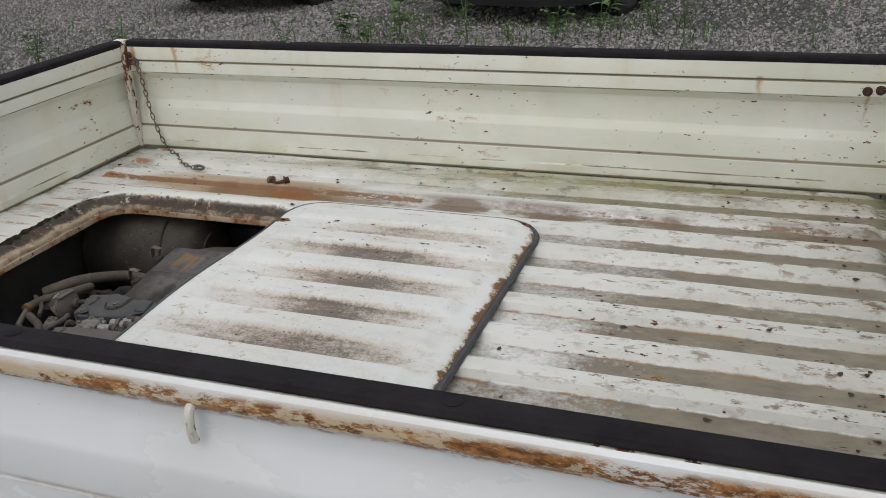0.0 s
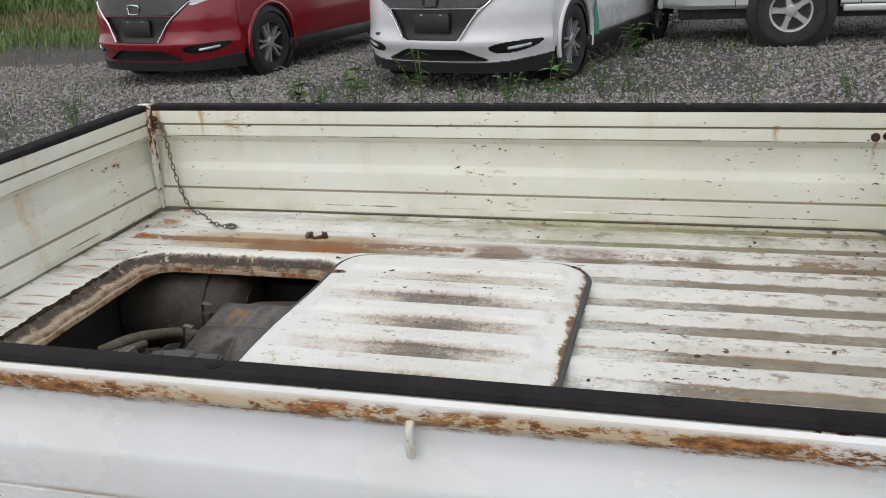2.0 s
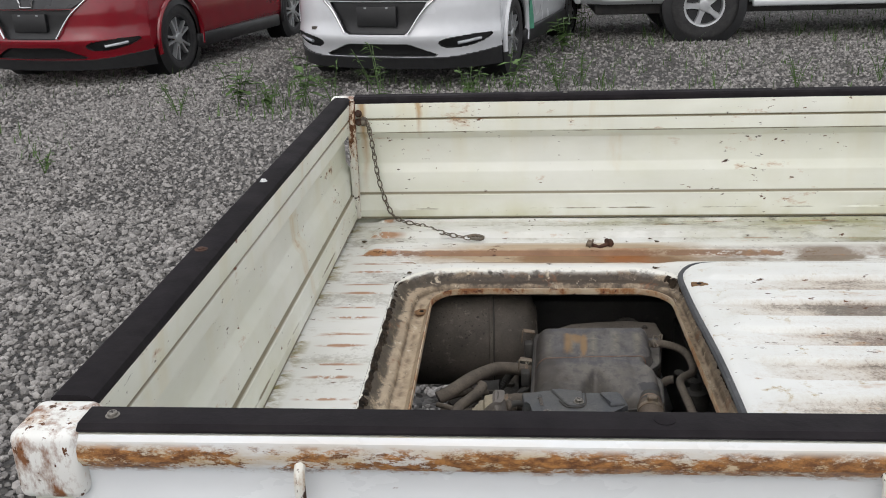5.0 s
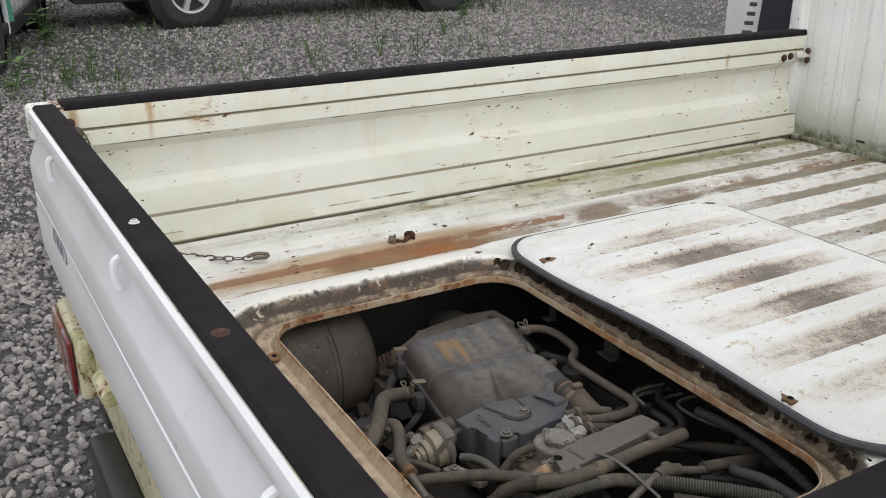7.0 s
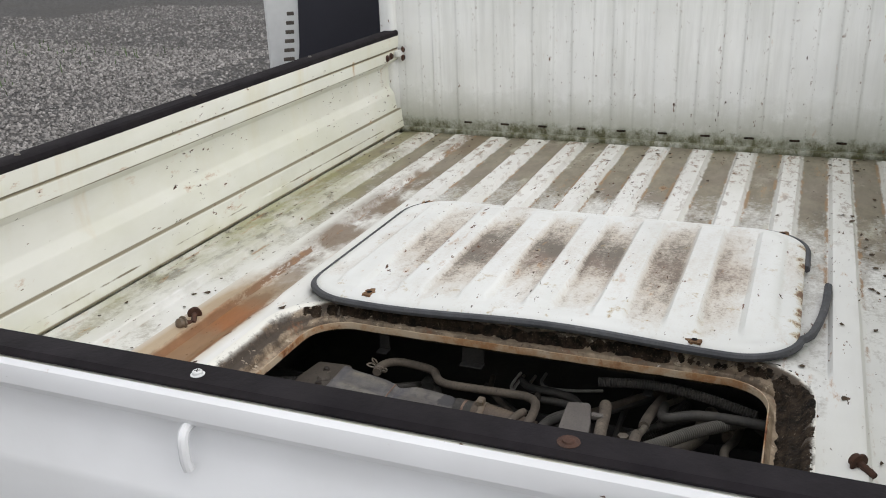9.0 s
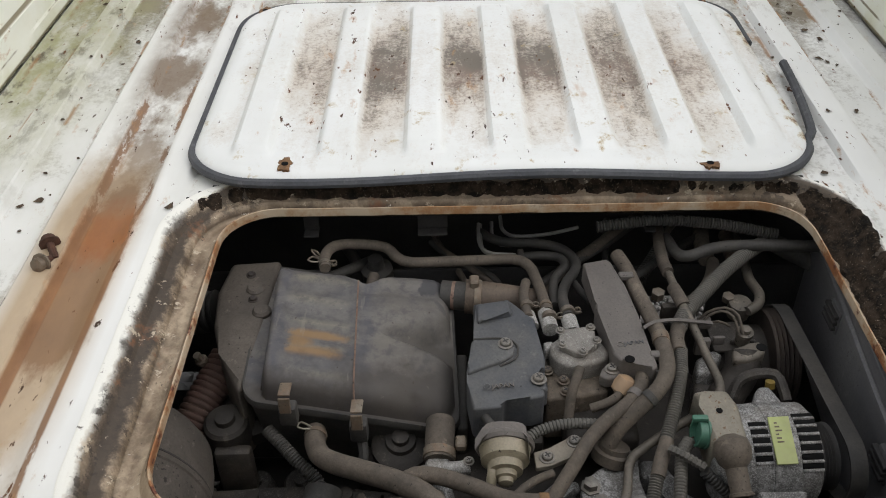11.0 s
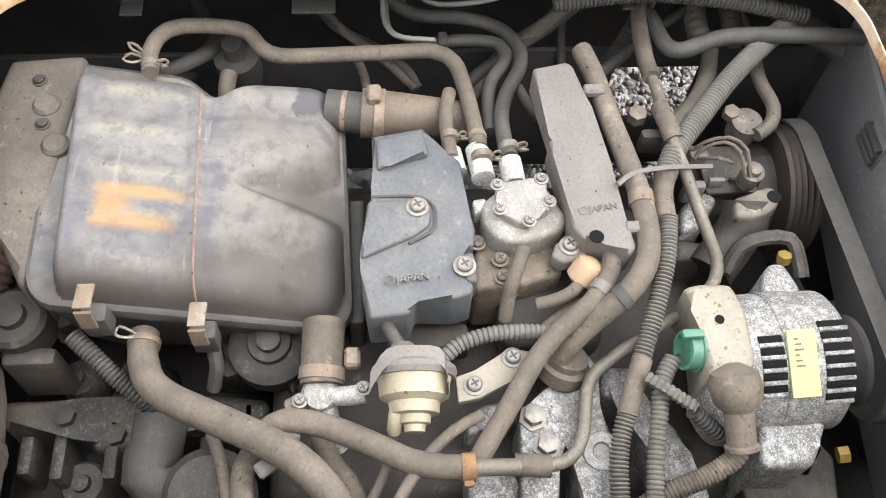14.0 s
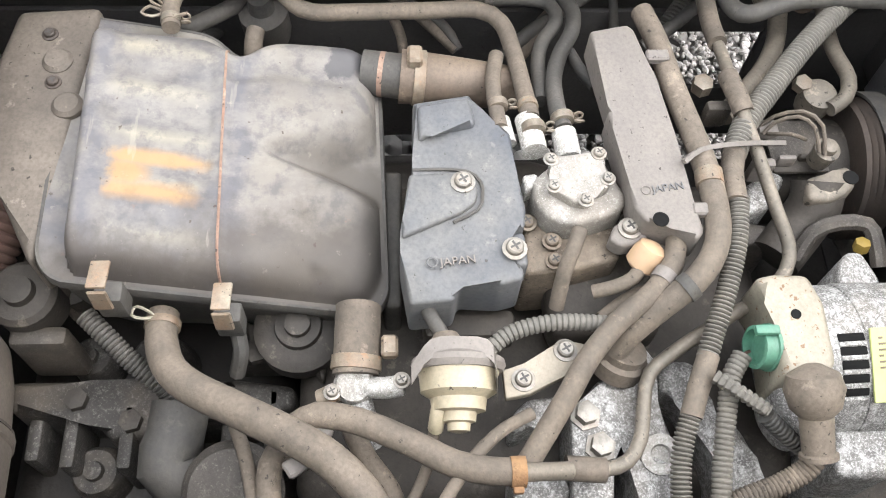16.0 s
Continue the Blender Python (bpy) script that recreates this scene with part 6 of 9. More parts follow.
def intake():
    duct = thing("intake_duct", "brown rubber intake duct with a pale steel clamp", "duct", group="engine parts")
    a, b, c, d = (Vector(p) for p in ((0.614, 0.729, 0.56), (0.609, 0.695, 0.56), (0.606, 0.649, 0.557), (0.606, 0.599, 0.548)))
    part("collar", tube(bmesh.new(), [a, a.lerp(b, 0.5), b], 0.0185, 20), "hose_dark", duct, "black collar with a red mark")
    part("red_mark", tube(bmesh.new(), [a.lerp(b, 0.40), a.lerp(b, 0.52)], 0.0187, 20), "orange", duct)
    part("sleeve", tube(bmesh.new(), [b - (b - a) * 0.1, c, d], [0.0222, 0.0175], 24), "duct", duct)
    clamp = part("hose_clamp", lathe(bmesh.new(), [(0.021, 0), (0.0228, 0.0003), (0.0228, 0.009), (0.021, 0.0095)], b + (c - b) * 0.16, c - b, 28), "dirty_clip", duct, "pale rusty clamp")
    part("clamp_screw", box(bmesh.new(), (-0.007, -0.005, 0.018), (0.010, 0.007, 0.030), 0.002, 1, Matrix.Translation(b + (c - b) * 0.2)), "dirty_clip", clamp)


intake()
hose("breather_hose", "dusty grey rubber hose bent over the air cleaner", [(0.632, 0.878, 0.592), (0.658, 0.881, 0.59), (0.682, 0.876, 0.585), (0.697, 0.862, 0.58), (0.702, 0.83, 0.575), (0.698, 0.803, 0.572), (0.679, 0.788, 0.57), (0.671, 0.771, 0.568), (0.672, 0.736, 0.567), (0.674, 0.676, 0.567), (0.675, 0.632, 0.567), (0.661, 0.613, 0.567), (0.629, 0.606, 0.57), (0.586, 0.602, 0.578), (0.546, 0.6, 0.588)], 0.0072)
hc = solo("hose_clip", tube(bmesh.new(), [(0.65, 0.888, 0.592), (0.639, 0.875, 0.598), (0.647, 0.867, 0.592)], 0.0016, 6), "chain", "bare wire spring clip on a hose end", "clip", "spring clips")
part("clip_loop", tube(bmesh.new(), [(0.648, 0.886, 0.592), (0.65, 0.895, 0.597), (0.643, 0.901, 0.597), (0.641, 0.893, 0.595)], 0.0013, 6, closed=True), "chain", hc)
part("clip_loop", tube(bmesh.new(), [(0.653, 0.886, 0.592), (0.651, 0.893, 0.6), (0.657, 0.897, 0.602), (0.656, 0.89, 0.6)], 0.0013, 6, closed=True), "chain", hc)
hose("water_hose", "short dusty hose on a whitened metal stub", [(0.621, 0.62, 0.572), (0.595, 0.625, 0.578), (0.567, 0.626, 0.584), (0.537, 0.624, 0.588)], 0.0062)
hose("water_hose", "dark grey water hose bent in a double curve", [(0.78, 0.676, 0.535), (0.749, 0.644, 0.54), (0.738, 0.596, 0.545), (0.721, 0.564, 0.548), (0.691, 0.548, 0.552), (0.661, 0.551, 0.558), (0.628, 0.566, 0.566), (0.593, 0.576, 0.575), (0.554, 0.578, 0.586), (0.535, 0.576, 0.59)], 0.0068, "hose_dark")
hose("water_hose", "dark grey hose running beneath another", [(0.707, 0.624, 0.545), (0.708, 0.592, 0.546), (0.7, 0.566, 0.548), (0.678, 0.562, 0.55), (0.651, 0.577, 0.555), (0.624, 0.584, 0.56), (0.576, 0.587, 0.57)], 0.0062, "hose_dark")
hose("fuel_pipe", "thin bright steel pipe with a tight bend", [(0.796, 0.672, 0.535), (0.749, 0.673, 0.54), (0.725, 0.669, 0.542), (0.713, 0.655, 0.544), (0.707, 0.624, 0.545)], 0.0028, M["bright_pipe"], category="pipe", group="engine bay pipes")
hose("fuel_pipe", "thin bright steel pipe with a tight bend", [(0.808, 0.655, 0.53), (0.767, 0.655, 0.533), (0.748, 0.644, 0.535), (0.74, 0.606, 0.54)], 0.0028, M["bright_pipe"], category="pipe", group="engine bay pipes")
hose("fuel_pipe", "thin bright steel pipe with a tight bend", [(0.827, 0.641, 0.527), (0.789, 0.639, 0.53), (0.771, 0.621, 0.532), (0.771, 0.576, 0.535), (0.786, 0.53, 0.535)], 0.0028, M["bright_pipe"], category="pipe", group="engine bay pipes")
hose("heater_hose", "dark hose crossing behind the engine", [(0.798, 0.448, 0.53), (0.753, 0.499, 0.525), (0.724, 0.54, 0.52), (0.695, 0.581, 0.515), (0.676, 0.603, 0.505)], 0.0062, "hose_dark")
hose("heater_hose", "dark hose behind the plug cover", [(0.765, 0.361, 0.53), (0.727, 0.413, 0.528), (0.694, 0.451, 0.525), (0.679, 0.478, 0.515)], 0.0062, "hose_dark", 0.006, 0.0005)
hose("vacuum_hose", "thin dark hose looping behind the intake duct", [(0.801, 0.745, 0.5), (0.765, 0.722, 0.505), (0.747, 0.689, 0.5), (0.717, 0.656, 0.5), (0.697, 0.643, 0.49)], 0.0048, "hose_dark")
hose("vacuum_hose", "thin dark hose below the breather hose", [(0.735, 0.83, 0.52), (0.705, 0.855, 0.53), (0.689, 0.879, 0.53), (0.691, 0.892, 0.52)], 0.0075, "hose_dark")
hose("brown_pipe", "brown dusty pipe curving down past the plug cover", [(0.654, 0.499, 0.588), (0.62, 0.493, 0.592), (0.568, 0.488, 0.597), (0.52, 0.481, 0.6), (0.482, 0.477, 0.602), (0.447, 0.477, 0.602), (0.423, 0.483, 0.6), (0.404, 0.498, 0.595), (0.391, 0.519, 0.583), (0.379, 0.539, 0.567), (0.37, 0.55, 0.55)], 0.0092, "hose", category="pipe", group="engine bay pipes")
hose("long_pipe", "long thin dusty metal pipe bent twice across the engine", [(0.771, 0.395, 0.555), (0.729, 0.419, 0.56), (0.686, 0.432, 0.565), (0.646, 0.435, 0.572), (0.618, 0.435, 0.578), (0.56, 0.438, 0.594), (0.516, 0.43, 0.588), (0.473, 0.42, 0.576), (0.445, 0.413, 0.568), (0.425, 0.419, 0.566), (0.407, 0.438, 0.564), (0.388, 0.472, 0.56), (0.371, 0.503, 0.553), (0.354, 0.526, 0.549), (0.333, 0.533, 0.548), (0.307, 0.539, 0.548), (0.292, 0.55, 0.548), (0.287, 0.566, 0.548), (0.287, 0.588, 0.55)], 0.0052, "pipe", category="pipe", group="engine bay pipes")
hose("pipe_sleeve", "thick pale rubber sleeve on a metal pipe", [(0.742, 0.425, 0.562), (0.702, 0.432, 0.566), (0.659, 0.436, 0.572), (0.63, 0.436, 0.577)], 0.0080, "hose")
hose("pipe_sleeve", "pale rubber coupling on a metal pipe", [(0.587, 0.439, 0.588), (0.559, 0.438, 0.595), (0.547, 0.436, 0.594)], 0.0082, "hose")
hose("pipe_sleeve", "dusty rubber coupling near the front edge", [(0.288, 0.593, 0.551), (0.286, 0.566, 0.549)], 0.0085, "hose")
hose("corrugated_conduit", "ribbed grey wiring conduit", [(0.703, 0.282, 0.575), (0.663, 0.327, 0.58), (0.621, 0.368, 0.584), (0.577, 0.405, 0.586), (0.542, 0.433, 0.588), (0.51, 0.45, 0.59)], 0.0098, M["conduit"], 0.0038, 0.0032, category="conduit", group="wiring conduits")
hose("taped_loom", "taped brown wiring loom", [(0.514, 0.448, 0.59), (0.492, 0.456, 0.594), (0.465, 0.459, 0.597)], 0.0088, "hose", category="conduit", group="wiring conduits")
hose("corrugated_conduit", "ribbed grey wiring conduit", [(0.468, 0.456, 0.597), (0.435, 0.463, 0.595), (0.406, 0.472, 0.588), (0.378, 0.483, 0.58), (0.354, 0.493, 0.574)], 0.0076, M["conduit"], 0.0031, 0.0026, category="conduit", group="wiring conduits")
hose("taped_loom", "taped brown wiring loom", [(0.357, 0.491, 0.575), (0.334, 0.501, 0.57), (0.317, 0.507, 0.565)], 0.0078, "hose", category="conduit", group="wiring conduits")
hose("corrugated_conduit", "ribbed grey wiring conduit", [(0.32, 0.506, 0.564), (0.301, 0.513, 0.558), (0.278, 0.517, 0.552), (0.245, 0.518, 0.545)], 0.0074, M["conduit"], 0.0031, 0.0026, category="conduit", group="wiring conduits")
hose("corrugated_conduit", "ribbed grey wiring conduit to the green plug", [(0.356, 0.468, 0.575), (0.34, 0.478, 0.572), (0.314, 0.484, 0.566), (0.283, 0.49, 0.558), (0.242, 0.496, 0.55)], 0.0070, M["conduit"], 0.0036, 0.0014, category="conduit", group="wiring conduits")
hose("large_hose", "large dusty rubber hose with a soft bend", [(0.411, 0.873, 0.535), (0.389, 0.871, 0.54), (0.366, 0.862, 0.547), (0.348, 0.844, 0.556), (0.329, 0.812, 0.566), (0.308, 0.775, 0.575), (0.29, 0.747, 0.577), (0.268, 0.725, 0.572), (0.247, 0.714, 0.565)], 0.0118)
hose("large_hose", "dusty rubber hose ending in a pale clip", [(0.318, 0.771, 0.56), (0.323, 0.757, 0.566), (0.317, 0.73, 0.57), (0.302, 0.698, 0.573), (0.286, 0.668, 0.575), (0.281, 0.645, 0.575), (0.28, 0.626, 0.575)], 0.0090)
hose("metal_stub", "short pale metal stub between two hoses", [(0.28, 0.628, 0.573), (0.285, 0.591, 0.555)], 0.0062, "pipe", category="pipe", group="engine bay pipes")
hose("vacuum_hose", "thin grey vacuum hose", [(0.32, 0.615, 0.57), (0.309, 0.635, 0.572), (0.292, 0.654, 0.573), (0.27, 0.671, 0.572), (0.248, 0.684, 0.57)], 0.0044)
hose("water_hose", "dusty rubber hose running down past a bracket", [(0.445, 0.503, 0.588), (0.422, 0.509, 0.588), (0.4, 0.526, 0.585), (0.381, 0.551, 0.581), (0.356, 0.574, 0.577), (0.33, 0.591, 0.573), (0.304, 0.609, 0.568), (0.287, 0.621, 0.562)], 0.0078)
hose("corrugated_conduit", "short ribbed grey wiring conduit", [(0.369, 0.64, 0.562), (0.379, 0.625, 0.566), (0.384, 0.602, 0.57), (0.384, 0.579, 0.572), (0.382, 0.554, 0.572)], 0.0062, M["conduit"], 0.0040, 0.0010, category="conduit", group="wiring conduits")
hose("vacuum_hose", "stubby dusty hose on a throttle fitting", [(0.447, 0.573, 0.592), (0.433, 0.579, 0.588), (0.42, 0.585, 0.578), (0.403, 0.589, 0.555)], 0.0056)
cap = hose("capped_hose", "thin hose with a tan rubber cap", [(0.426, 0.527, 0.582), (0.415, 0.536, 0.578), (0.41, 0.549, 0.574), (0.409, 0.564, 0.568)], 0.0052)
part("cap", lathe(bmesh.new(), [(0.009, 0), (0.0125, 0.003), (0.0125, 0.012), (0.0105, 0.019), (0.004, 0.022)], (0.425, 0.53, 0.574), Vector((0.433, 0.522, 0.588)) - Vector((0.425, 0.53, 0.574)), 20), "tan", cap, "tan rubber cap")
hose("vacuum_hose", "thin dusty rubber hose", [(0.414, 0.517, 0.565), (0.405, 0.54, 0.562), (0.393, 0.558, 0.558)], 0.0048)
hose("corrugated_conduit", "dark ribbed plastic wiring conduit", [(0.409, 0.927, 0.54), (0.395, 0.912, 0.535), (0.377, 0.892, 0.525), (0.361, 0.87, 0.512), (0.351, 0.864, 0.5)], 0.0078, "hose_dark", 0.0036, 0.0018, category="conduit", group="wiring conduits")
hose("water_hose", "upright dusty hose at the near edge", [(0.331, 0.818, 0.52), (0.308, 0.809, 0.525), (0.274, 0.8, 0.53)], 0.0050)
hose("water_hose", "upright dusty hose at the near edge", [(0.313, 0.774, 0.53), (0.306, 0.787, 0.535), (0.288, 0.791, 0.535), (0.262, 0.788, 0.53)], 0.0085)
hose("water_hose", "upright dusty hose at the near edge", [(0.324, 0.736, 0.53), (0.302, 0.725, 0.532), (0.28, 0.71, 0.535), (0.252, 0.701, 0.535)], 0.0075)
hose("vacuum_hose", "thin dark hose at the near edge", [(0.323, 0.679, 0.545), (0.299, 0.682, 0.55), (0.275, 0.692, 0.55), (0.253, 0.704, 0.55)], 0.0040)
hose("coolant_pipe", "pale coolant pipe beside the belt pulley", [(0.782, 0.302, 0.52), (0.712, 0.308, 0.53), (0.653, 0.319, 0.545), (0.615, 0.317, 0.551), (0.594, 0.325, 0.551), (0.583, 0.341, 0.55)], 0.0066, "pipe", category="pipe", group="engine bay pipes")
hose("coolant_pipe", "pale pipe rising behind the conduit", [(0.701, 0.354, 0.535), (0.665, 0.366, 0.54), (0.632, 0.384, 0.545), (0.601, 0.41, 0.548), (0.577, 0.432, 0.548)], 0.0085, "pipe", category="pipe", group="engine bay pipes")
hose("banjo_fitting", "dull steel ribbed pipe fitting", [(0.784, 0.351, 0.527), (0.742, 0.359, 0.531), (0.706, 0.361, 0.534)], 0.0115, "pipe", 0.012, 0.003, category="fitting", group="engine bay pipes")
hose("banjo_fitting", "dull brown pipe fitting", [(0.782, 0.314, 0.52), (0.746, 0.318, 0.522), (0.721, 0.319, 0.524)], 0.0105, "duct", 0.012, 0.002, category="fitting", group="engine bay pipes")
hose("fuel_pipe", "thin bright steel pipe along the bay's front wall", [(0.785, 0.675, 0.545), (0.741, 0.676, 0.548), (0.719, 0.671, 0.55), (0.708, 0.658, 0.551), (0.703, 0.627, 0.552)], 0.0026, M["bright_pipe"], category="pipe", group="engine bay pipes")
hose("heater_hose", "dark hose low behind the air cleaner", [(0.852, 0.882, 0.46), (0.786, 0.857, 0.47), (0.741, 0.871, 0.47), (0.728, 0.9, 0.46)], 0.0085, "hose_dark")
hose("vacuum_hose", "thin dusty hose drooping behind the breather hose", [(0.833, 0.743, 0.5), (0.781, 0.73, 0.505), (0.75, 0.705, 0.505), (0.728, 0.678, 0.5), (0.697, 0.645, 0.49)], 0.0052)
hose("vacuum_hose", "thin dusty hose crossing low behind the duct", [(0.733, 0.705, 0.5), (0.699, 0.696, 0.505), (0.676, 0.694, 0.5)], 0.0048)
hose("heater_hose", "dusty dark hose rising to the bay's front wall", [(0.708, 0.494, 0.49), (0.743, 0.493, 0.5), (0.772, 0.49, 0.51), (0.825, 0.481, 0.52)], 0.0048, "hose_dark")
hose("heater_hose", "dusty hose crossing to the bay's front wall", [(0.68, 0.592, 0.5), (0.723, 0.551, 0.515), (0.743, 0.517, 0.525), (0.782, 0.473, 0.53), (0.821, 0.433, 0.53)], 0.0085)
hose("corrugated_conduit", "ribbed dark conduit beside the plug cover", [(0.706, 0.455, 0.5), (0.729, 0.434, 0.51), (0.757, 0.415, 0.52), (0.807, 0.392, 0.52)], 0.0095, "hose_dark", 0.0040, 0.0012, category="conduit", group="wiring conduits")
hose("vacuum_hose", "short dark hose with a pale stub end", [(0.644, 0.554, 0.55), (0.62, 0.546, 0.552), (0.604, 0.537, 0.552)], 0.0052, "hose_dark")
hose("corrugated_conduit", "ribbed dark conduit under the hatch's front edge", [(0.70, 0.52, 0.60), (0.705, 0.44, 0.606), (0.70, 0.36, 0.602), (0.69, 0.28, 0.59)], 0.0080, "hose_dark", 0.0040, 0.0016, category="conduit", group="wiring conduits")
hose("heater_hose", "thick dark hose along the splash panel", [(0.741, 0.274, 0.545), (0.713, 0.246, 0.543), (0.69, 0.217, 0.538), (0.67, 0.191, 0.53), (0.633, 0.177, 0.52)], 0.0130, "hose_dark")
hose("heater_hose", "dark hose under the hatch's front edge", [(0.66, 0.20, 0.590), (0.664, 0.28, 0.592), (0.668, 0.36, 0.588), (0.662, 0.41, 0.578), (0.723, 0.419, 0.562)], 0.0078, "hose_dark")

for host, at, along, r, w, mat, lab in (("breather_hose", (0.640, 0.879, 0.5915), (1, 0.1, 0), 0.0074, 0.007, "chain", "thin wire hose clip"), ("breather_hose", (0.560, 0.6007, 0.585), (1, 0.05, -0.25), 0.0074, 0.007, "dirty_clip", "pale hose clip"),
                                        ("water_hose.003", (0.411, 0.517, 0.5866), (-0.022, 0.017, -0.003), 0.0080, 0.009, "cover_grey", "grey plastic clip"), ("brown_pipe", (0.482, 0.477, 0.602), (1, -0.05, 0), 0.0094, 0.012, "dirty_clip", "rusty pipe clamp"),
                                        ("brown_pipe", (0.400, 0.503, 0.593), (-0.5, 0.8, -0.4), 0.0096, 0.008, "hose_dark", "black band"), ("water_hose.001", (0.545, 0.577, 0.588), (1, 0.1, -0.2), 0.0070, 0.007, "chain", "steel spring clip")):
    band("hose_clamp", at, along, r, w, mat, bpy.data.objects[host], mat == "chain", lab)
first, second = bpy.data.objects["large_hose"], bpy.data.objects["large_hose.001"]
clamp = band("spring_clip", (0.402, 0.872, 0.537), (-0.9, 0, 0.1), 0.0120, 0.006, "dirty_clip", first, False, "thin wire hose clip")
part("clip_loop", tube(bmesh.new(), [(0.404, 0.875, 0.548), (0.41, 0.885, 0.55), (0.41, 0.89, 0.55), (0.404, 0.891, 0.55), (0.402, 0.884, 0.549)], 0.0012, 6, closed=True), "bright_wire", clamp)
clamp = band("hose_clamp", (0.28, 0.628, 0.575), (0, 1, 0), 0.0093, 0.010, "rim_rust_spot", second, False, "orange-rusted hose clamp")
part("clamp_tail", boxed((0.266, 0.625, 0.572), (0.272, 0.632, 0.577), 0.0015), "rim_rust_spot", clamp)


def plug_covers():
    """Two plastic covers over the engine's top, each with a moulded word."""
    a = thing("ignition_cover", "dusty blue-grey moulded plastic cover with screws", "engine cover", group="engine parts")
    o = [(0.558, 0.69), (0.566, 0.646), (0.55, 0.64), (0.531, 0.617), (0.499, 0.615), (0.467, 0.61), (0.451, 0.612), (0.444, 0.625), (0.43, 0.629), (0.419, 0.615), (0.41, 0.616), (0.406, 0.631), (0.408, 0.66), (0.395, 0.664), (0.392, 0.695), (0.432, 0.701), (0.447, 0.701), (0.491, 0.694), (0.507, 0.688)]
    body = part("cover", slab(o, 0.545, 0.590, 0.0032, (0.03, 0.0)), "cover_plastic", a)
    step = [(0.553, 0.687), (0.561, 0.647), (0.535, 0.643), (0.527, 0.678), (0.521, 0.686)]
    part("raised_step", slab(step, 0.580, 0.5975, 0.004), "cover_plastic", body)
    low = [(0.493, 0.694), (0.495, 0.653), (0.489, 0.646), (0.478, 0.644), (0.468, 0.647), (0.46, 0.658), (0.441, 0.7), (0.456, 0.699)]
    part("raised_pad", slab(low, 0.580, 0.5945, 0.003), "cover_plastic", body)
    part("pad_groove", tube(bmesh.new(), [(0.498, 0.691, 0.591), (0.498, 0.67, 0.592), (0.496, 0.651, 0.592), (0.487, 0.642, 0.592), (0.476, 0.641, 0.592), (0.464, 0.645, 0.5915), (0.454, 0.663, 0.591)], 0.0013, 6), "hose_dark", body)
    for p in ((0.485, 0.655, 0.5945), (0.432, 0.621, 0.591)):
        screw("cover_screw", p, body, 0.0062)
    lug = [(0.446, 0.631), (0.449, 0.612), (0.421, 0.611), (0.421, 0.626)]
    part("lug", slab(lug, 0.560, 0.587, 0.004), "cover_plastic", body)
    word("JAPAN", (0.423, 0.661, 0.5912), 6.0, 0.0088, body, "cover_grey")
    ring = [Vector((0.422, 0.679, 0.5912)) + Vector((math.cos(t) * 0.0036, math.sin(t) * 0.0036, 0)) for t in [i * math.pi / 8 for i in range(16)]]
    part("moulded_ring", tube(bmesh.new(), ring, 0.0007, 5, closed=True, step=0.01), "cover_plastic", body)
    b = thing("plug_cover", "long dusty grey plastic cover with a round hole", "engine cover", group="engine parts")
    o = [(0.618, 0.55), (0.625, 0.519), (0.62, 0.514), (0.573, 0.504), (0.517, 0.497), (0.475, 0.494), (0.437, 0.489), (0.43, 0.495), (0.442, 0.512), (0.445, 0.529), (0.456, 0.536), (0.476, 0.537), (0.523, 0.543), (0.539, 0.545), (0.544, 0.541), (0.591, 0.547)]
    body = part("cover", slab(o, 0.578, 0.606, 0.004), "cover_grey", b)
    part("hole", lathe(bmesh.new(), [(0.0058, 0), (0.0058, 0.0006), (0.003, 0.0007)], (0.446, 0.519, 0.6062), sides=18), M["void"], body, "dark hole")
    word("JAPAN", (0.472, 0.51, 0.6062), 8.0, 0.0082, body, "cover_plastic")
    ring = [Vector((0.47, 0.526, 0.6064)) + Vector((math.cos(t) * 0.0034, math.sin(t) * 0.0034, 0)) for t in [i * math.pi / 8 for i in range(16)]]
    part("moulded_ring", tube(bmesh.new(), ring, 0.0006, 5, closed=True, step=0.01), "cover_grey", body)
    for p in ((0.594, 0.5, 0.603), (0.455, 0.487, 0.603)):
        part("pipe_clip", box(bmesh.new(), (-0.005, -0.010, -0.004), (0.005, 0.008, 0.004), 0.0015, 1, Matrix.Translation(p)), "cover_grey", body)


def word(text, at, turn, size, parent, mat):
    """Moulded letters standing slightly proud; they read from the tailgate."""
    cu = bpy.data.curves.new("lettering", "FONT")
    cu.body, cu.size, cu.extrude, cu.align_x, cu.align_y = text, size, 0.0008, "CENTER", "CENTER"
    tmp = bpy.data.objects.new("lettering", cu)
    scene.collection.objects.link(tmp)
    me = bpy.data.meshes.new_from_object(tmp.evaluated_get(bpy.context.evaluated_depsgraph_get()))
    bpy.data.objects.remove(tmp)
    me.transform(Matrix.Translation(at) @ pose(0, 0, 0, 0, 0, -90 + turn))
    me.materials.clear()
    me.materials.append(M[mat])
    ob = new("lettering", me)
    ob.parent = parent


plug_covers()


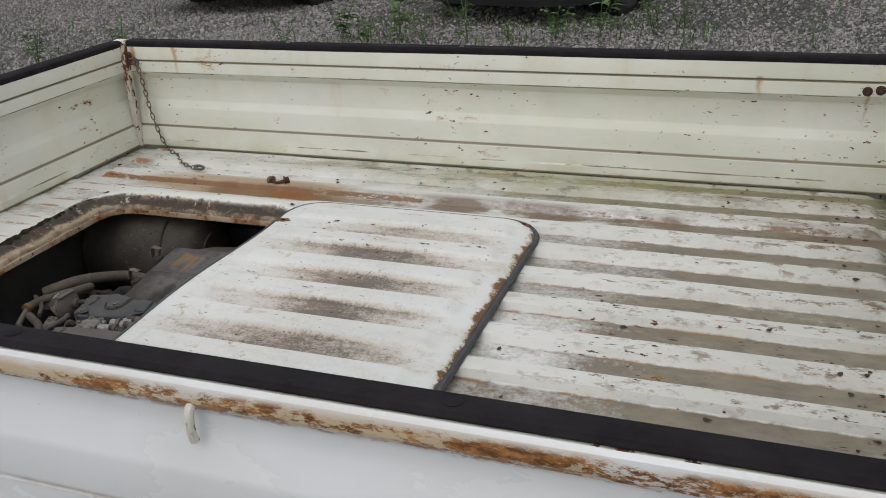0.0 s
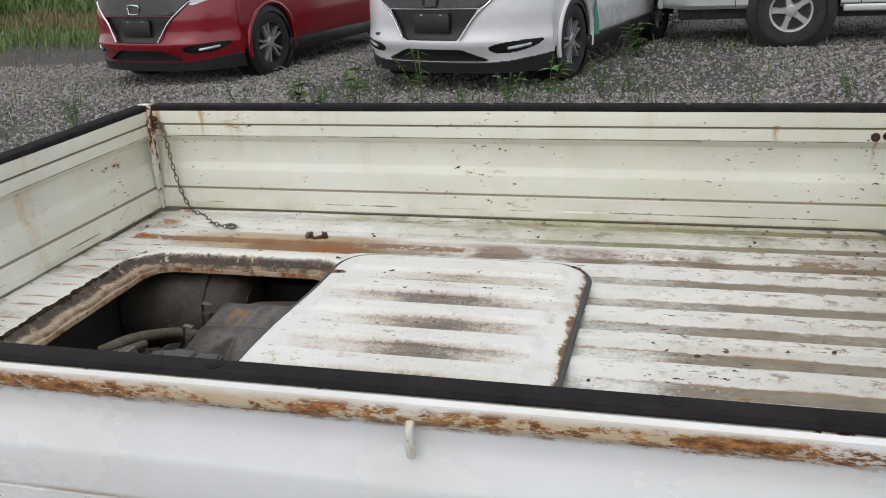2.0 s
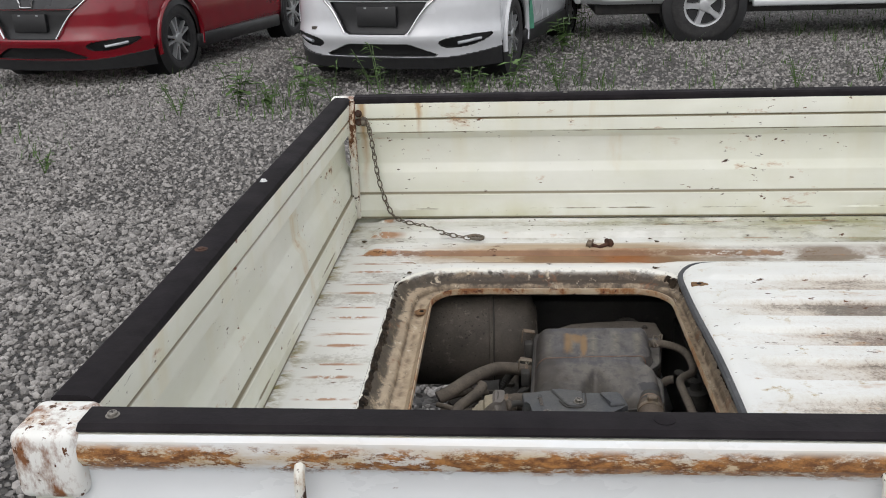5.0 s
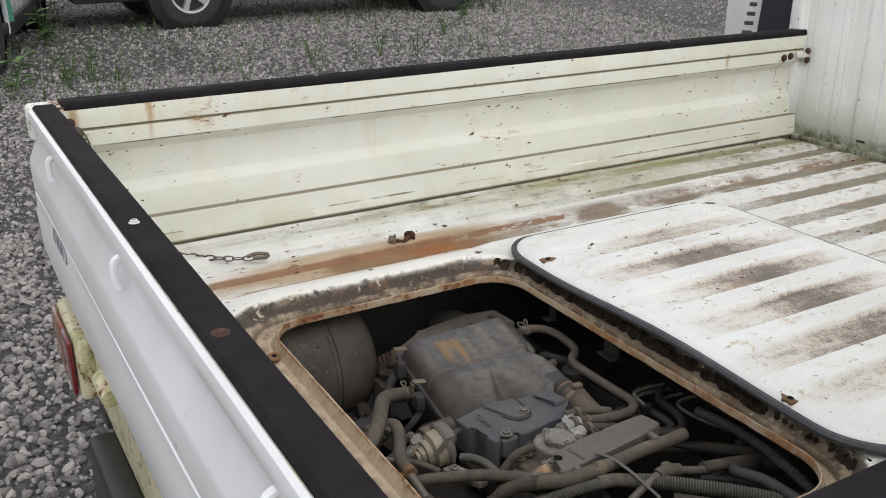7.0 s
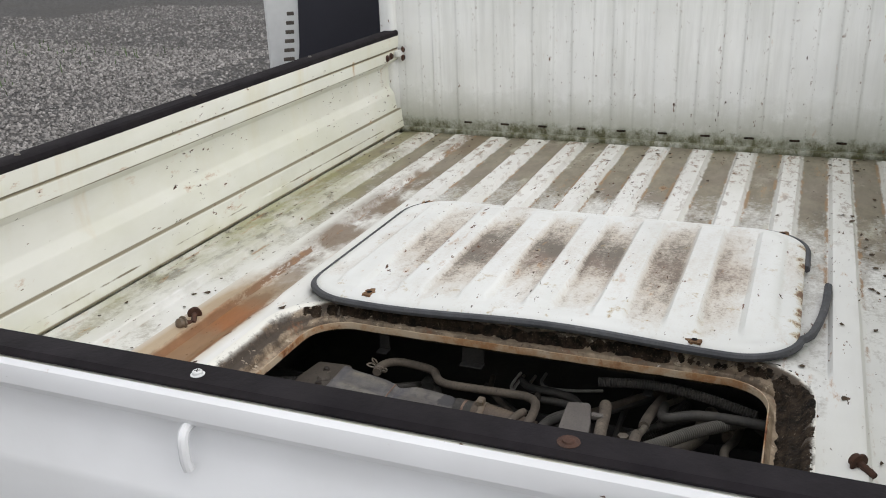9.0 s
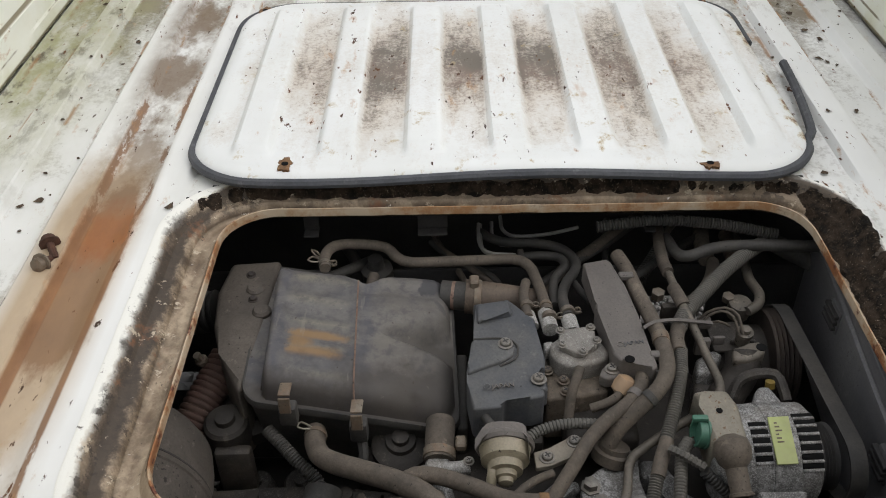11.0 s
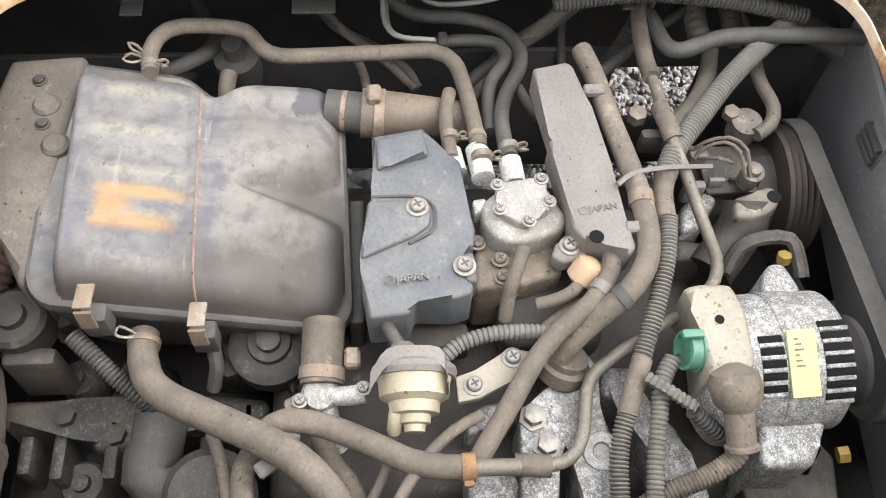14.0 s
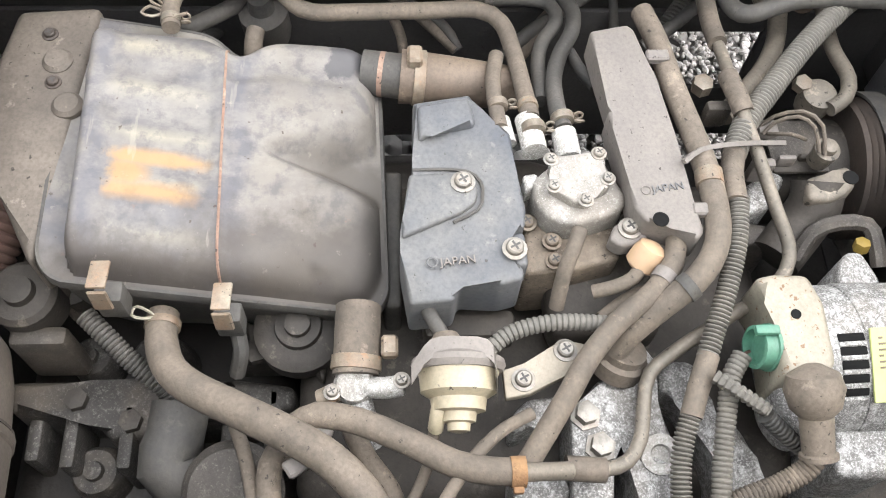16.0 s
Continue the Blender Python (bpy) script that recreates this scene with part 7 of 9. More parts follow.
def throttle():
    """The corroded alloy water outlet with its screwed lid."""
    t = thing("water_outlet", "white-corroded alloy housing with a screwed lid", "engine part", group="engine parts")
    o = [(0.49, 0.604), (0.503, 0.59), (0.512, 0.563), (0.506, 0.548), (0.476, 0.535), (0.465, 0.539), (0.459, 0.551), (0.452, 0.577), (0.457, 0.593), (0.471, 0.603)]
    body = part("housing", slab(o, 0.540, 0.590, 0.010, seg=4), "pale_alloy", t)
    o = [(0.497, 0.593), (0.506, 0.586), (0.508, 0.562), (0.51, 0.553), (0.501, 0.549), (0.489, 0.553), (0.484, 0.547), (0.477, 0.551), (0.471, 0.562), (0.464, 0.568), (0.466, 0.577), (0.475, 0.589), (0.479, 0.594), (0.488, 0.59)]
    lid = part("lid", slab(o, 0.586, 0.598, 0.0025), "pale_alloy", body, "pale oxidised lid")
    for p in ((0.502, 0.59, 0.598), (0.507, 0.554, 0.598), (0.485, 0.55, 0.598), (0.467, 0.568, 0.598), (0.479, 0.59, 0.598)):
        screw("lid_screw", p, lid, 0.0040)
    arm = [(0.497, 0.61), (0.499, 0.599), (0.488, 0.596), (0.483, 0.609)]
    part("arm", slab(arm, 0.57, 0.586, 0.003), M["white_alloy"], body)
    for p, q, r in (((0.517, 0.599, 0.586), (0.549, 0.602, 0.584), 0.0098), ((0.509, 0.574, 0.588), (0.533, 0.576, 0.588), 0.0095), ((0.526, 0.619, 0.582), (0.548, 0.623, 0.583), 0.0078)):
        q, p = Vector(q), Vector(p)
        part("hose_stub", tube(bmesh.new(), [p, p.lerp(q, 0.5), q], r, 16), M["white_alloy"], body, "white-crusted hose stub")
    base = [(0.475, 0.609), (0.47, 0.542), (0.437, 0.539), (0.428, 0.573), (0.425, 0.612)]
    part("manifold_top", slab(base, 0.50, 0.566, 0.005), M["brown_alloy"], t, "brown-stained alloy")
    for p in ((0.449, 0.59, 0.57), (0.434, 0.589, 0.568), (0.465, 0.607, 0.57)):
        screw("body_screw", p, body, 0.0050, mat="chain")
    lug = [(0.442, 0.552), (0.455, 0.546), (0.457, 0.531), (0.446, 0.522), (0.439, 0.526), (0.436, 0.544)]
    l = part("lug", slab(lug, 0.572, 0.586, 0.003), "cover_grey", t)
    screw("lug_screw", (0.45, 0.536, 0.5865), l, 0.0060)
    for p, r in ((0.535, 0.599, 0.59), 0.0085), ((0.544, 0.576, 0.59), 0.008), ((0.56, 0.624, 0.586), 0.0072):
        band("spring_clip", p, (0.9, 0.05, -0.05), r, 0.007, "chain", t, True)


M["white_alloy"] = speckled("white_oxide_alloy", (0.11, 0.09, 0.075), (0.28, 0.27, 0.25), (0.52, 0.51, 0.485), 0.50)
M["brown_alloy"] = simple("brown_stained_alloy", (0.12, 0.095, 0.07), 0.7, 0.2, 0.5, 80, 0.5, 0.6, (0.20, 0.165, 0.13), specks=1.0)
throttle()


def purge_valve():
    """A round grey valve with an ivory plastic foot, held by a bent bracket."""
    v = thing("vacuum_valve", "ivory plastic vacuum valve under a grey steel cap", "valve", group="engine parts")
    o = Vector((0.356, 0.663, 0.575))
    d = (Vector((0.316, 0.664, 0.568)) - o).normalized()
    part("cap", lathe(bmesh.new(), [(0.012, -0.010), (0.022, -0.006), (0.031, 0.000), (0.032, 0.004), (0.030, 0.008)], o, d, 32), "cover_grey", v)
    part("foot", lathe(bmesh.new(), [(0.028, 0.006), (0.0265, 0.012), (0.0255, 0.022), (0.019, 0.026), (0.018, 0.034), (0.012, 0.035), (0.0115, 0.041), (0.008, 0.042), (0.0075, 0.047), (0.004, 0.048)], o, d, 32), "ivory", v, "ivory plastic foot")
    part("nozzle", tube(bmesh.new(), [(0.33, 0.676, 0.575), (0.319, 0.678, 0.57), (0.314, 0.679, 0.56)], 0.0055, 12), "ivory", v)
    arm = [Vector(p) for p in ((0.340, 0.695, 0.592), (0.355, 0.682, 0.599), (0.356, 0.661, 0.601), (0.354, 0.645, 0.600), (0.345, 0.640, 0.596), (0.330, 0.639, 0.580))]
    bm = bmesh.new()
    sheet(bm, [[p + Vector((0.0065, 0, 0.001)), p + Vector((-0.0065, 0, 0.001)), p + Vector((-0.0065, 0, -0.001)), p + Vector((0.0065, 0, -0.001))] for p in spline(arm, 0.006)], True)
    part("bracket", bm, "cover_grey", v, "bent grey steel bracket")
    part("top_hose", tube(bmesh.new(), [(0.369, 0.67, 0.575), (0.379, 0.676, 0.578), (0.39, 0.681, 0.575), (0.402, 0.684, 0.57)], 0.0052, 12), "hose_dark", v)
    part("top_bush", lathe(bmesh.new(), [(0.009, 0), (0.011, 0.004), (0.009, 0.009), (0.011, 0.013), (0.008, 0.018)], (0.357, 0.67, 0.575), (0.9, 0.05, 0.1), 18), "hose", v)
    plate = [(0.354, 0.632), (0.357, 0.616), (0.376, 0.589), (0.372, 0.573), (0.358, 0.572), (0.349, 0.588), (0.336, 0.614), (0.333, 0.631)]
    p = part("plate", slab(plate, 0.556, 0.562, 0.0012), M["zinc"], v, "zinc-plated mounting plate")
    for q in ((0.367, 0.587, 0.562), (0.346, 0.618, 0.562)):
        screw("plate_screw", q, p, 0.0058)


M["zinc"] = simple("dull_zinc_plate", (0.215, 0.19, 0.15), 0.6, 0.2, 0.2, 40, 0.15, 0.5, (0.22, 0.19, 0.15), specks=0.4)
purge_valve()


def thermostat():
    """The upright pipe with clamps and the small white-crusted tap beside it."""
    t = thing("coolant_neck", "upright brown coolant neck with a clamp and crusted tap", "engine part", group="engine parts")
    part("neck", tube(bmesh.new(), [(0.408, 0.731, 0.55), (0.384, 0.732, 0.548), (0.359, 0.733, 0.543)], 0.0165, 22), "hose", t)
    c = part("hose_clamp", lathe(bmesh.new(), [(0.0165, 0), (0.018, 0.0004), (0.018, 0.010), (0.0165, 0.0104)], (0.362, 0.733, 0.543), Vector((0.376, 0.732, 0.546)) - Vector((0.362, 0.733, 0.543)), 26), "dirty_clip", t)
    part("clamp_screw", box(bmesh.new(), (-0.006, -0.006, -0.005), (0.010, 0.006, 0.005), 0.002, 1, Matrix.Translation((0.374, 0.709, 0.552))), "dirty_clip", c)
    body = part("tap_body", lathe(bmesh.new(), [(0.013, 0), (0.0145, 0.004), (0.0145, 0.016), (0.012, 0.020), (0.004, 0.021)], Vector((0.357, 0.734, 0.527)), (-0.3, 0, 1), 20), M["white_alloy"], t, "crusted metal tap")
    part("tap_arm", tube(bmesh.new(), [(0.351, 0.725, 0.54), (0.349, 0.712, 0.543), (0.35, 0.7, 0.545)], 0.0078, 14), M["white_alloy"], t)
    part("tap_arm", tube(bmesh.new(), [(0.35, 0.742, 0.538), (0.347, 0.751, 0.535), (0.345, 0.758, 0.532)], 0.0075, 14), "dirty_clip", t)
    part("tap_stem", tube(bmesh.new(), [(0.347, 0.732, 0.532), (0.33, 0.728, 0.525), (0.315, 0.724, 0.515)], 0.010, 14), "alloy", t)
    for p in ((0.351, 0.701, 0.552), (0.346, 0.749, 0.545)):
        screw("tap_screw", p, body, 0.0042)


thermostat()


def alternator():
    """A corroded alternator: slotted alloy body, cover plate, plug, boot, pulley."""
    a = thing("alternator", "corroded alloy alternator with cooling slots and a lime sticker", "alternator", group="engine parts")
    c = Vector((0.367, 0.356, 0.538))
    y_of = lambda px: (0.365, 0.438, 0.585)[1] + ((0.36, 0.335, 0.585)[1] - (0.365, 0.438, 0.585)[1]) * (px - 1235) / 245
    ax = (0.04, -1, 0)
    o = Vector((c.x - 0.004, y_of(1262), c.z))
    L = y_of(1262) - y_of(1478)
    R = 0.056
    part("rear_shell", lathe(bmesh.new(), [(R * 0.5, -0.004), (R * 0.90, 0.0), (R * 0.98, 0.005), (R, 0.012), (R, L * 0.44), (R * 0.97, L * 0.45)], o, ax, 44), "alloy", a)
    part("stator_ring", lathe(bmesh.new(), [(R * 0.96, L * 0.41), (R * 1.015, L * 0.425), (R * 1.015, L * 0.70), (R * 0.96, L * 0.715)], o, ax, 44), "alloy", a, "pitted alloy ring")
    front = part("front_shell", lathe(bmesh.new(), [(R * 0.96, L * 0.66), (R, L * 0.68), (R * 0.985, L * 0.96), (R * 0.90, L * 1.01), (R * 0.4, L * 1.03)], o, ax, 44), "alloy", a)
    axis, up = Vector(ax).normalized(), Vector((0, 0, 1))
    for s0, s1, count in ((0.20, 0.41, 5), (0.735, 0.985, 7)):
        for k in range(count):
            th = radians(113 + 9.6 * (k - (count - 1) / 2))
            rad = Vector((math.cos(th), 0, math.sin(th)))
            rad = (rad - axis * rad.dot(axis)).normalized()
            side = axis.cross(rad)
            m = Matrix.Translation(o + axis * L * (s0 + s1) / 2 + rad * R * 0.985) @ Matrix((axis, side, rad)).transposed().to_4x4()
            host = a if s0 < 0.5 else front
            # black box slightly proud of the shell, painting the slot's dark inside
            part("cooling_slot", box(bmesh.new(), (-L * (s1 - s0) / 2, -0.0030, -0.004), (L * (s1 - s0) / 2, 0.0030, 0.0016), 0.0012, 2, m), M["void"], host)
            part("cooling_fin", box(bmesh.new(), (-L * (s1 - s0) / 2, 0.0030, -0.004), (L * (s1 - s0) / 2, 0.0064, 0.0024), 0.001, 2, m), "alloy", host)
    rad = (Vector((-0.42, 0, 0.9)) - axis * 0).normalized()
    side = axis.cross(rad)
    st = Matrix.Translation(o + axis * L * 0.555 + rad * R * 1.020) @ Matrix((axis, side, rad)).transposed().to_4x4()
    part("sticker", box(bmesh.new(), (-0.011, -0.026, -0.002), (0.011, 0.024, 0.0006), 0.0004, 1, st), "sticker", a, "lime-yellow label with faded print")
    for k in range(6):
        part("print_bar", box(bmesh.new(), (-0.006, -0.020 + 0.004 * k, 0.0006), (-0.003 + 0.002 * (k % 3), -0.0185 + 0.004 * k, 0.0009), 0, 1, st), "duct", a)
    # cover plate at the rear end
    o2 = [(0.405, 0.458), (0.408, 0.443), (0.407, 0.419), (0.385, 0.412), (0.341, 0.414), (0.332, 0.422), (0.331, 0.452), (0.36, 0.449), (0.386, 0.449)]
    cp = part("cover_plate", slab(o2, 0.545, 0.598, 0.006), "cream_steel", a, "cream freckled cover plate")
    shield = [(0.341, 0.448), (0.34, 0.416), (0.3, 0.424), (0.302, 0.44), (0.322, 0.45)]
    part("end_shield", slab(shield, 0.53, 0.580, 0.008), "alloy", a)
    part("plate_hole", lathe(bmesh.new(), [(0.0035, 0), (0.0035, 0.0008), (0.002, 0.0009)], (0.376, 0.435, 0.5982), sides=14), M["void"], cp)
    p0, p1 = Vector((0.359, 0.441, 0.58)), Vector((0.358, 0.468, 0.586))
    plug = part("plug", lathe(bmesh.new(), [(0.006, 0.0), (0.0150, 0.0005), (0.0150, 0.010), (0.0165, 0.0105), (0.0165, 0.013), (0.0150, 0.0135), (0.0150, 0.022), (0.0125, 0.0225), (0.0120, 0.016), (0.004, 0.0155)], p0, p1 - p0, 24), "green_plastic", a, "green wiring plug")
    part("plug_latch", boxed((0.36, 0.45, 0.598), (0.367, 0.467, 0.604), 0.002), "green_plastic", plug)
    for k in range(3):
        part("wire", tube(bmesh.new(), [(0.358, 0.463, 0.578), (0.356, 0.468, 0.576), (0.352, 0.472, 0.574)], 0.0012, 5), "bellows" if k else "tan", plug)
    boot = part("boot", lathe(bmesh.new(), [(0.006, -0.018), (0.0165, -0.012), (0.0195, -0.002), (0.0165, 0.010), (0.011, 0.016), (0.0105, 0.040), (0.0125, 0.041), (0.0125, 0.044), (0.008, 0.045)], (0.321, 0.435, 0.598), Vector((0.287, 0.431, 0.576)) - Vector((0.321, 0.435, 0.598)), 24), "hose", a, "dusty rubber terminal boot")
    part("cable", tube(bmesh.new(), [(0.295, 0.427, 0.57), (0.282, 0.433, 0.564), (0.272, 0.452, 0.556), (0.264, 0.478, 0.55), (0.255, 0.502, 0.54)], 0.0078, 12, 0.0030, 0.0010), "hose", a)
    # lugs and lower bracket
    lug = [(0.431, 0.377), (0.441, 0.369), (0.441, 0.357), (0.418, 0.349), (0.389, 0.354), (0.39, 0.389)]
    part("top_lug", slab(lug, 0.50, 0.566, 0.005, seg=3), "alloy", a)
    foot = [(0.315, 0.403), (0.312, 0.348), (0.293, 0.36), (0.277, 0.368), (0.278, 0.409)]
    part("foot", slab(foot, 0.46, 0.548, 0.006), "alloy", a, "pitted alloy foot")
    b = part("adjuster_bracket", tube(bmesh.new(), [(0.453, 0.391, 0.53), (0.468, 0.381, 0.545), (0.473, 0.361, 0.552), (0.471, 0.339, 0.552), (0.457, 0.334, 0.548), (0.44, 0.332, 0.54)], 0.0065, 8), "alloy_dark", a)
    part("yellow_bolt", lathe(bmesh.new(), [(0.006, 0), (0.006, 0.008), (0.003, 0.009)], (0.447, 0.353, 0.556), (0.3, 0, 1), 6), M["yellow"], a, "yellow-passivated bolt")
    low = [(0.314, 0.402), (0.313, 0.385), (0.286, 0.386), (0.282, 0.347), (0.315, 0.333), (0.301, 0.323), (0.257, 0.33), (0.261, 0.405)]
    part("lower_bracket", slab(low, 0.47, 0.492, 0.004), "alloy_dark", a)
    part("yellow_bolt", lathe(bmesh.new(), [(0.007, 0), (0.007, 0.008), (0.004, 0.009)], (0.29, 0.34, 0.53), (0, -1, 0.2), 6), M["yellow"], a, "yellow-passivated bolt")
    pr = [(0.012, 0.0), (0.036, 0.001), (0.037, 0.004)] + [(0.0335 if k % 2 else 0.0365, 0.006 + 0.0018 * k) for k in range(8)] + [(0.037, 0.022), (0.030, 0.024), (0.012, 0.026)]
    part("pulley", lathe(bmesh.new(), pr, (o.x + 0.002, y_of(1486), c.z - 0.004), ax, 36), "bay", a, "black grooved pulley")


M["yellow"] = simple("yellow_bolt", (0.17, 0.115, 0.02), 0.6, 0.2, 0.3, 50, 0.1)
alternator()


def belt_drive():
    """The crank pulley and the belts beside the splash panel."""
    d = thing("belt_drive", "black ribbed belt round a rusty engine pulley", "belt", group="engine parts")
    c = Vector((0.563, 0.329, 0.52))
    c.z = 0.490
    c.y = (0.546, 0.308, 0.53)[1]
    pr = [(0.02, 0.0), (0.060, 0.0)] + [(0.0585 if k % 2 else 0.063, 0.003 + 0.0028 * k) for k in range(9)] + [(0.062, 0.03), (0.05, 0.032), (0.02, 0.026)]
    part("pulley", lathe(bmesh.new(), pr, c + Vector((0, 0.010, 0)), (0, -1, 0), 48), M["iron"], d, "dark grooved iron pulley")
    y0, y1 = c.y - 0.004, c.y - 0.022
    e = Vector(((0.356, 0.312, 0.55)[0], 0, 0.534))
    # belt outline round both pulleys, in x and z
    a, b = Vector((c.x, 0, c.z)), e
    u = (b - a).normalized()
    n = Vector((-u.z, 0, u.x))
    ra, rb = 0.0645, 0.0385
    path = []
    for k in range(17):
        t = math.pi / 2 + math.pi * k / 16
        path.append(a + (u * math.cos(t) + n * math.sin(t)) * ra)
    for k in range(17):
        t = -math.pi / 2 + math.pi * k / 16
        path.append(b + (u * math.cos(t) + n * math.sin(t)) * rb)
    bm = bmesh.new()
    k = len(path)
    mid = sum(path, Vector()) / k
    rows = []
    for p in path + path[:1]:
        q = p + (p - mid).normalized() * 0.0035
        rows.append([(p.x, y0, p.z), (p.x, y1, p.z), (q.x, y1, q.z), (q.x, y0, q.z)])
    sheet(bm, rows, True)
    bmesh.ops.recalc_face_normals(bm, faces=bm.faces)
    part("belt", bm, "hose_dark", d, "dull black rubber belt")


belt_drive()


def compressor():
    """The pump with its clutch wires and pale fitting, seen past the pipes."""
    p = thing("compressor", "dirty alloy compressor with thin grey wires", "compressor", group="engine parts")
    part("body", lathe(bmesh.new(), [(0.02, 0), (0.040, 0.003), (0.046, 0.02), (0.046, 0.085), (0.035, 0.095)], (0.565, 0.401, 0.478), (0.05, -1, 0), 32), "grime", p)
    part("head", boxed((0.544, 0.369, 0.5), (0.549, 0.338, 0.536), 0.012, 3), "alloy_dark", p)
    part("crusted_web", slab([(0.495, 0.422), (0.503, 0.399), (0.531, 0.38), (0.54, 0.391), (0.523, 0.417)], 0.47, 0.528, 0.006), "alloy", p, "white-crusted casting")
    part("lower_web", slab([(0.476, 0.43), (0.472, 0.399), (0.491, 0.39), (0.498, 0.421)], 0.45, 0.515, 0.006), "alloy_dark", p)
    part("arm", tube(bmesh.new(), [(0.464, 0.398, 0.51), (0.49, 0.374, 0.522), (0.501, 0.366, 0.535), (0.515, 0.364, 0.545)], 0.021, 18), "grime", p, "black casting arm")
    lug = part("lug", slab([(0.511, 0.38), (0.517, 0.358), (0.523, 0.345), (0.516, 0.339), (0.502, 0.342), (0.495, 0.352), (0.489, 0.365), (0.491, 0.383)], 0.540, 0.558, 0.006, seg=3), "pipe", p, "pale cast lug with an eye")
    part("eye", lathe(bmesh.new(), [(0.0062, 0), (0.0062, 0.001), (0.004, 0.0012)], (0.51, 0.345, 0.558), (0, 0, 1), 16), M["void"], lug)
    part("tail_web", boxed((0.534, 0.391, 0.525), (0.587, 0.343, 0.53), 0.004), "alloy_dark", p)
    fit = part("fitting", lathe(bmesh.new(), [(0.014, 0), (0.015, 0.006), (0.0145, 0.022), (0.010, 0.024)], (0.6, 0.346, 0.53), (-0.1, 0, 1), 22), "pipe", p, "pale round fitting")
    part("fitting_bolt", lathe(bmesh.new(), [(0.0075, 0), (0.0075, 0.009), (0.004, 0.010)], (0.608, 0.36, 0.548), (-0.2, 0, 1), 6), "chain", fit)
    part("sensor", lathe(bmesh.new(), [(0.009, 0), (0.009, 0.014), (0.0105, 0.015), (0.0105, 0.020), (0.007, 0.021), (0.006, 0.026), (0.003, 0.027)], (0.538, 0.358, 0.54), (-0.1, 0, 1), 16), "pipe", p)
    for pts in ([(0.531, 0.367, 0.562), (0.546, 0.372, 0.575), (0.557, 0.383, 0.575), (0.557, 0.399, 0.568), (0.551, 0.408, 0.56)], [(0.529, 0.363, 0.562), (0.546, 0.367, 0.578), (0.56, 0.38, 0.578), (0.561, 0.4, 0.57), (0.558, 0.409, 0.56)], [(0.551, 0.404, 0.56), (0.542, 0.391, 0.572), (0.544, 0.375, 0.562)]):
        part("wire", tube(bmesh.new(), pts, 0.0017, 7), "hose", p)
    for lo, hi in (((0.52, 0.421, 0.535), (0.529, 0.402, 0.56)), ((0.528, 0.398, 0.545), (0.533, 0.383, 0.558)), ((0.551, 0.411, 0.55), (0.565, 0.394, 0.562))):
        part("connector", boxed(lo, hi, 0.003), "cover_grey", p)
    tie = [(0.49, 0.497, 0.612), (0.502, 0.482, 0.61), (0.511, 0.452, 0.604), (0.524, 0.406, 0.586)]
    z = solo("cable_tie", tube(bmesh.new(), tie, 0.0026, 4), "cover_grey", "grey plastic cable tie round the pipes", "cable tie")
    part("bracket_block", boxed((0.56, 0.457, 0.555), (0.571, 0.436, 0.58), 0.004), "alloy_dark", p)
    part("bracket_bolt", lathe(bmesh.new(), [(0.0085, 0), (0.0085, 0.010), (0.005, 0.011)], (0.584, 0.458, 0.575), (0, 0, 1), 6), "chain", p)


compressor()


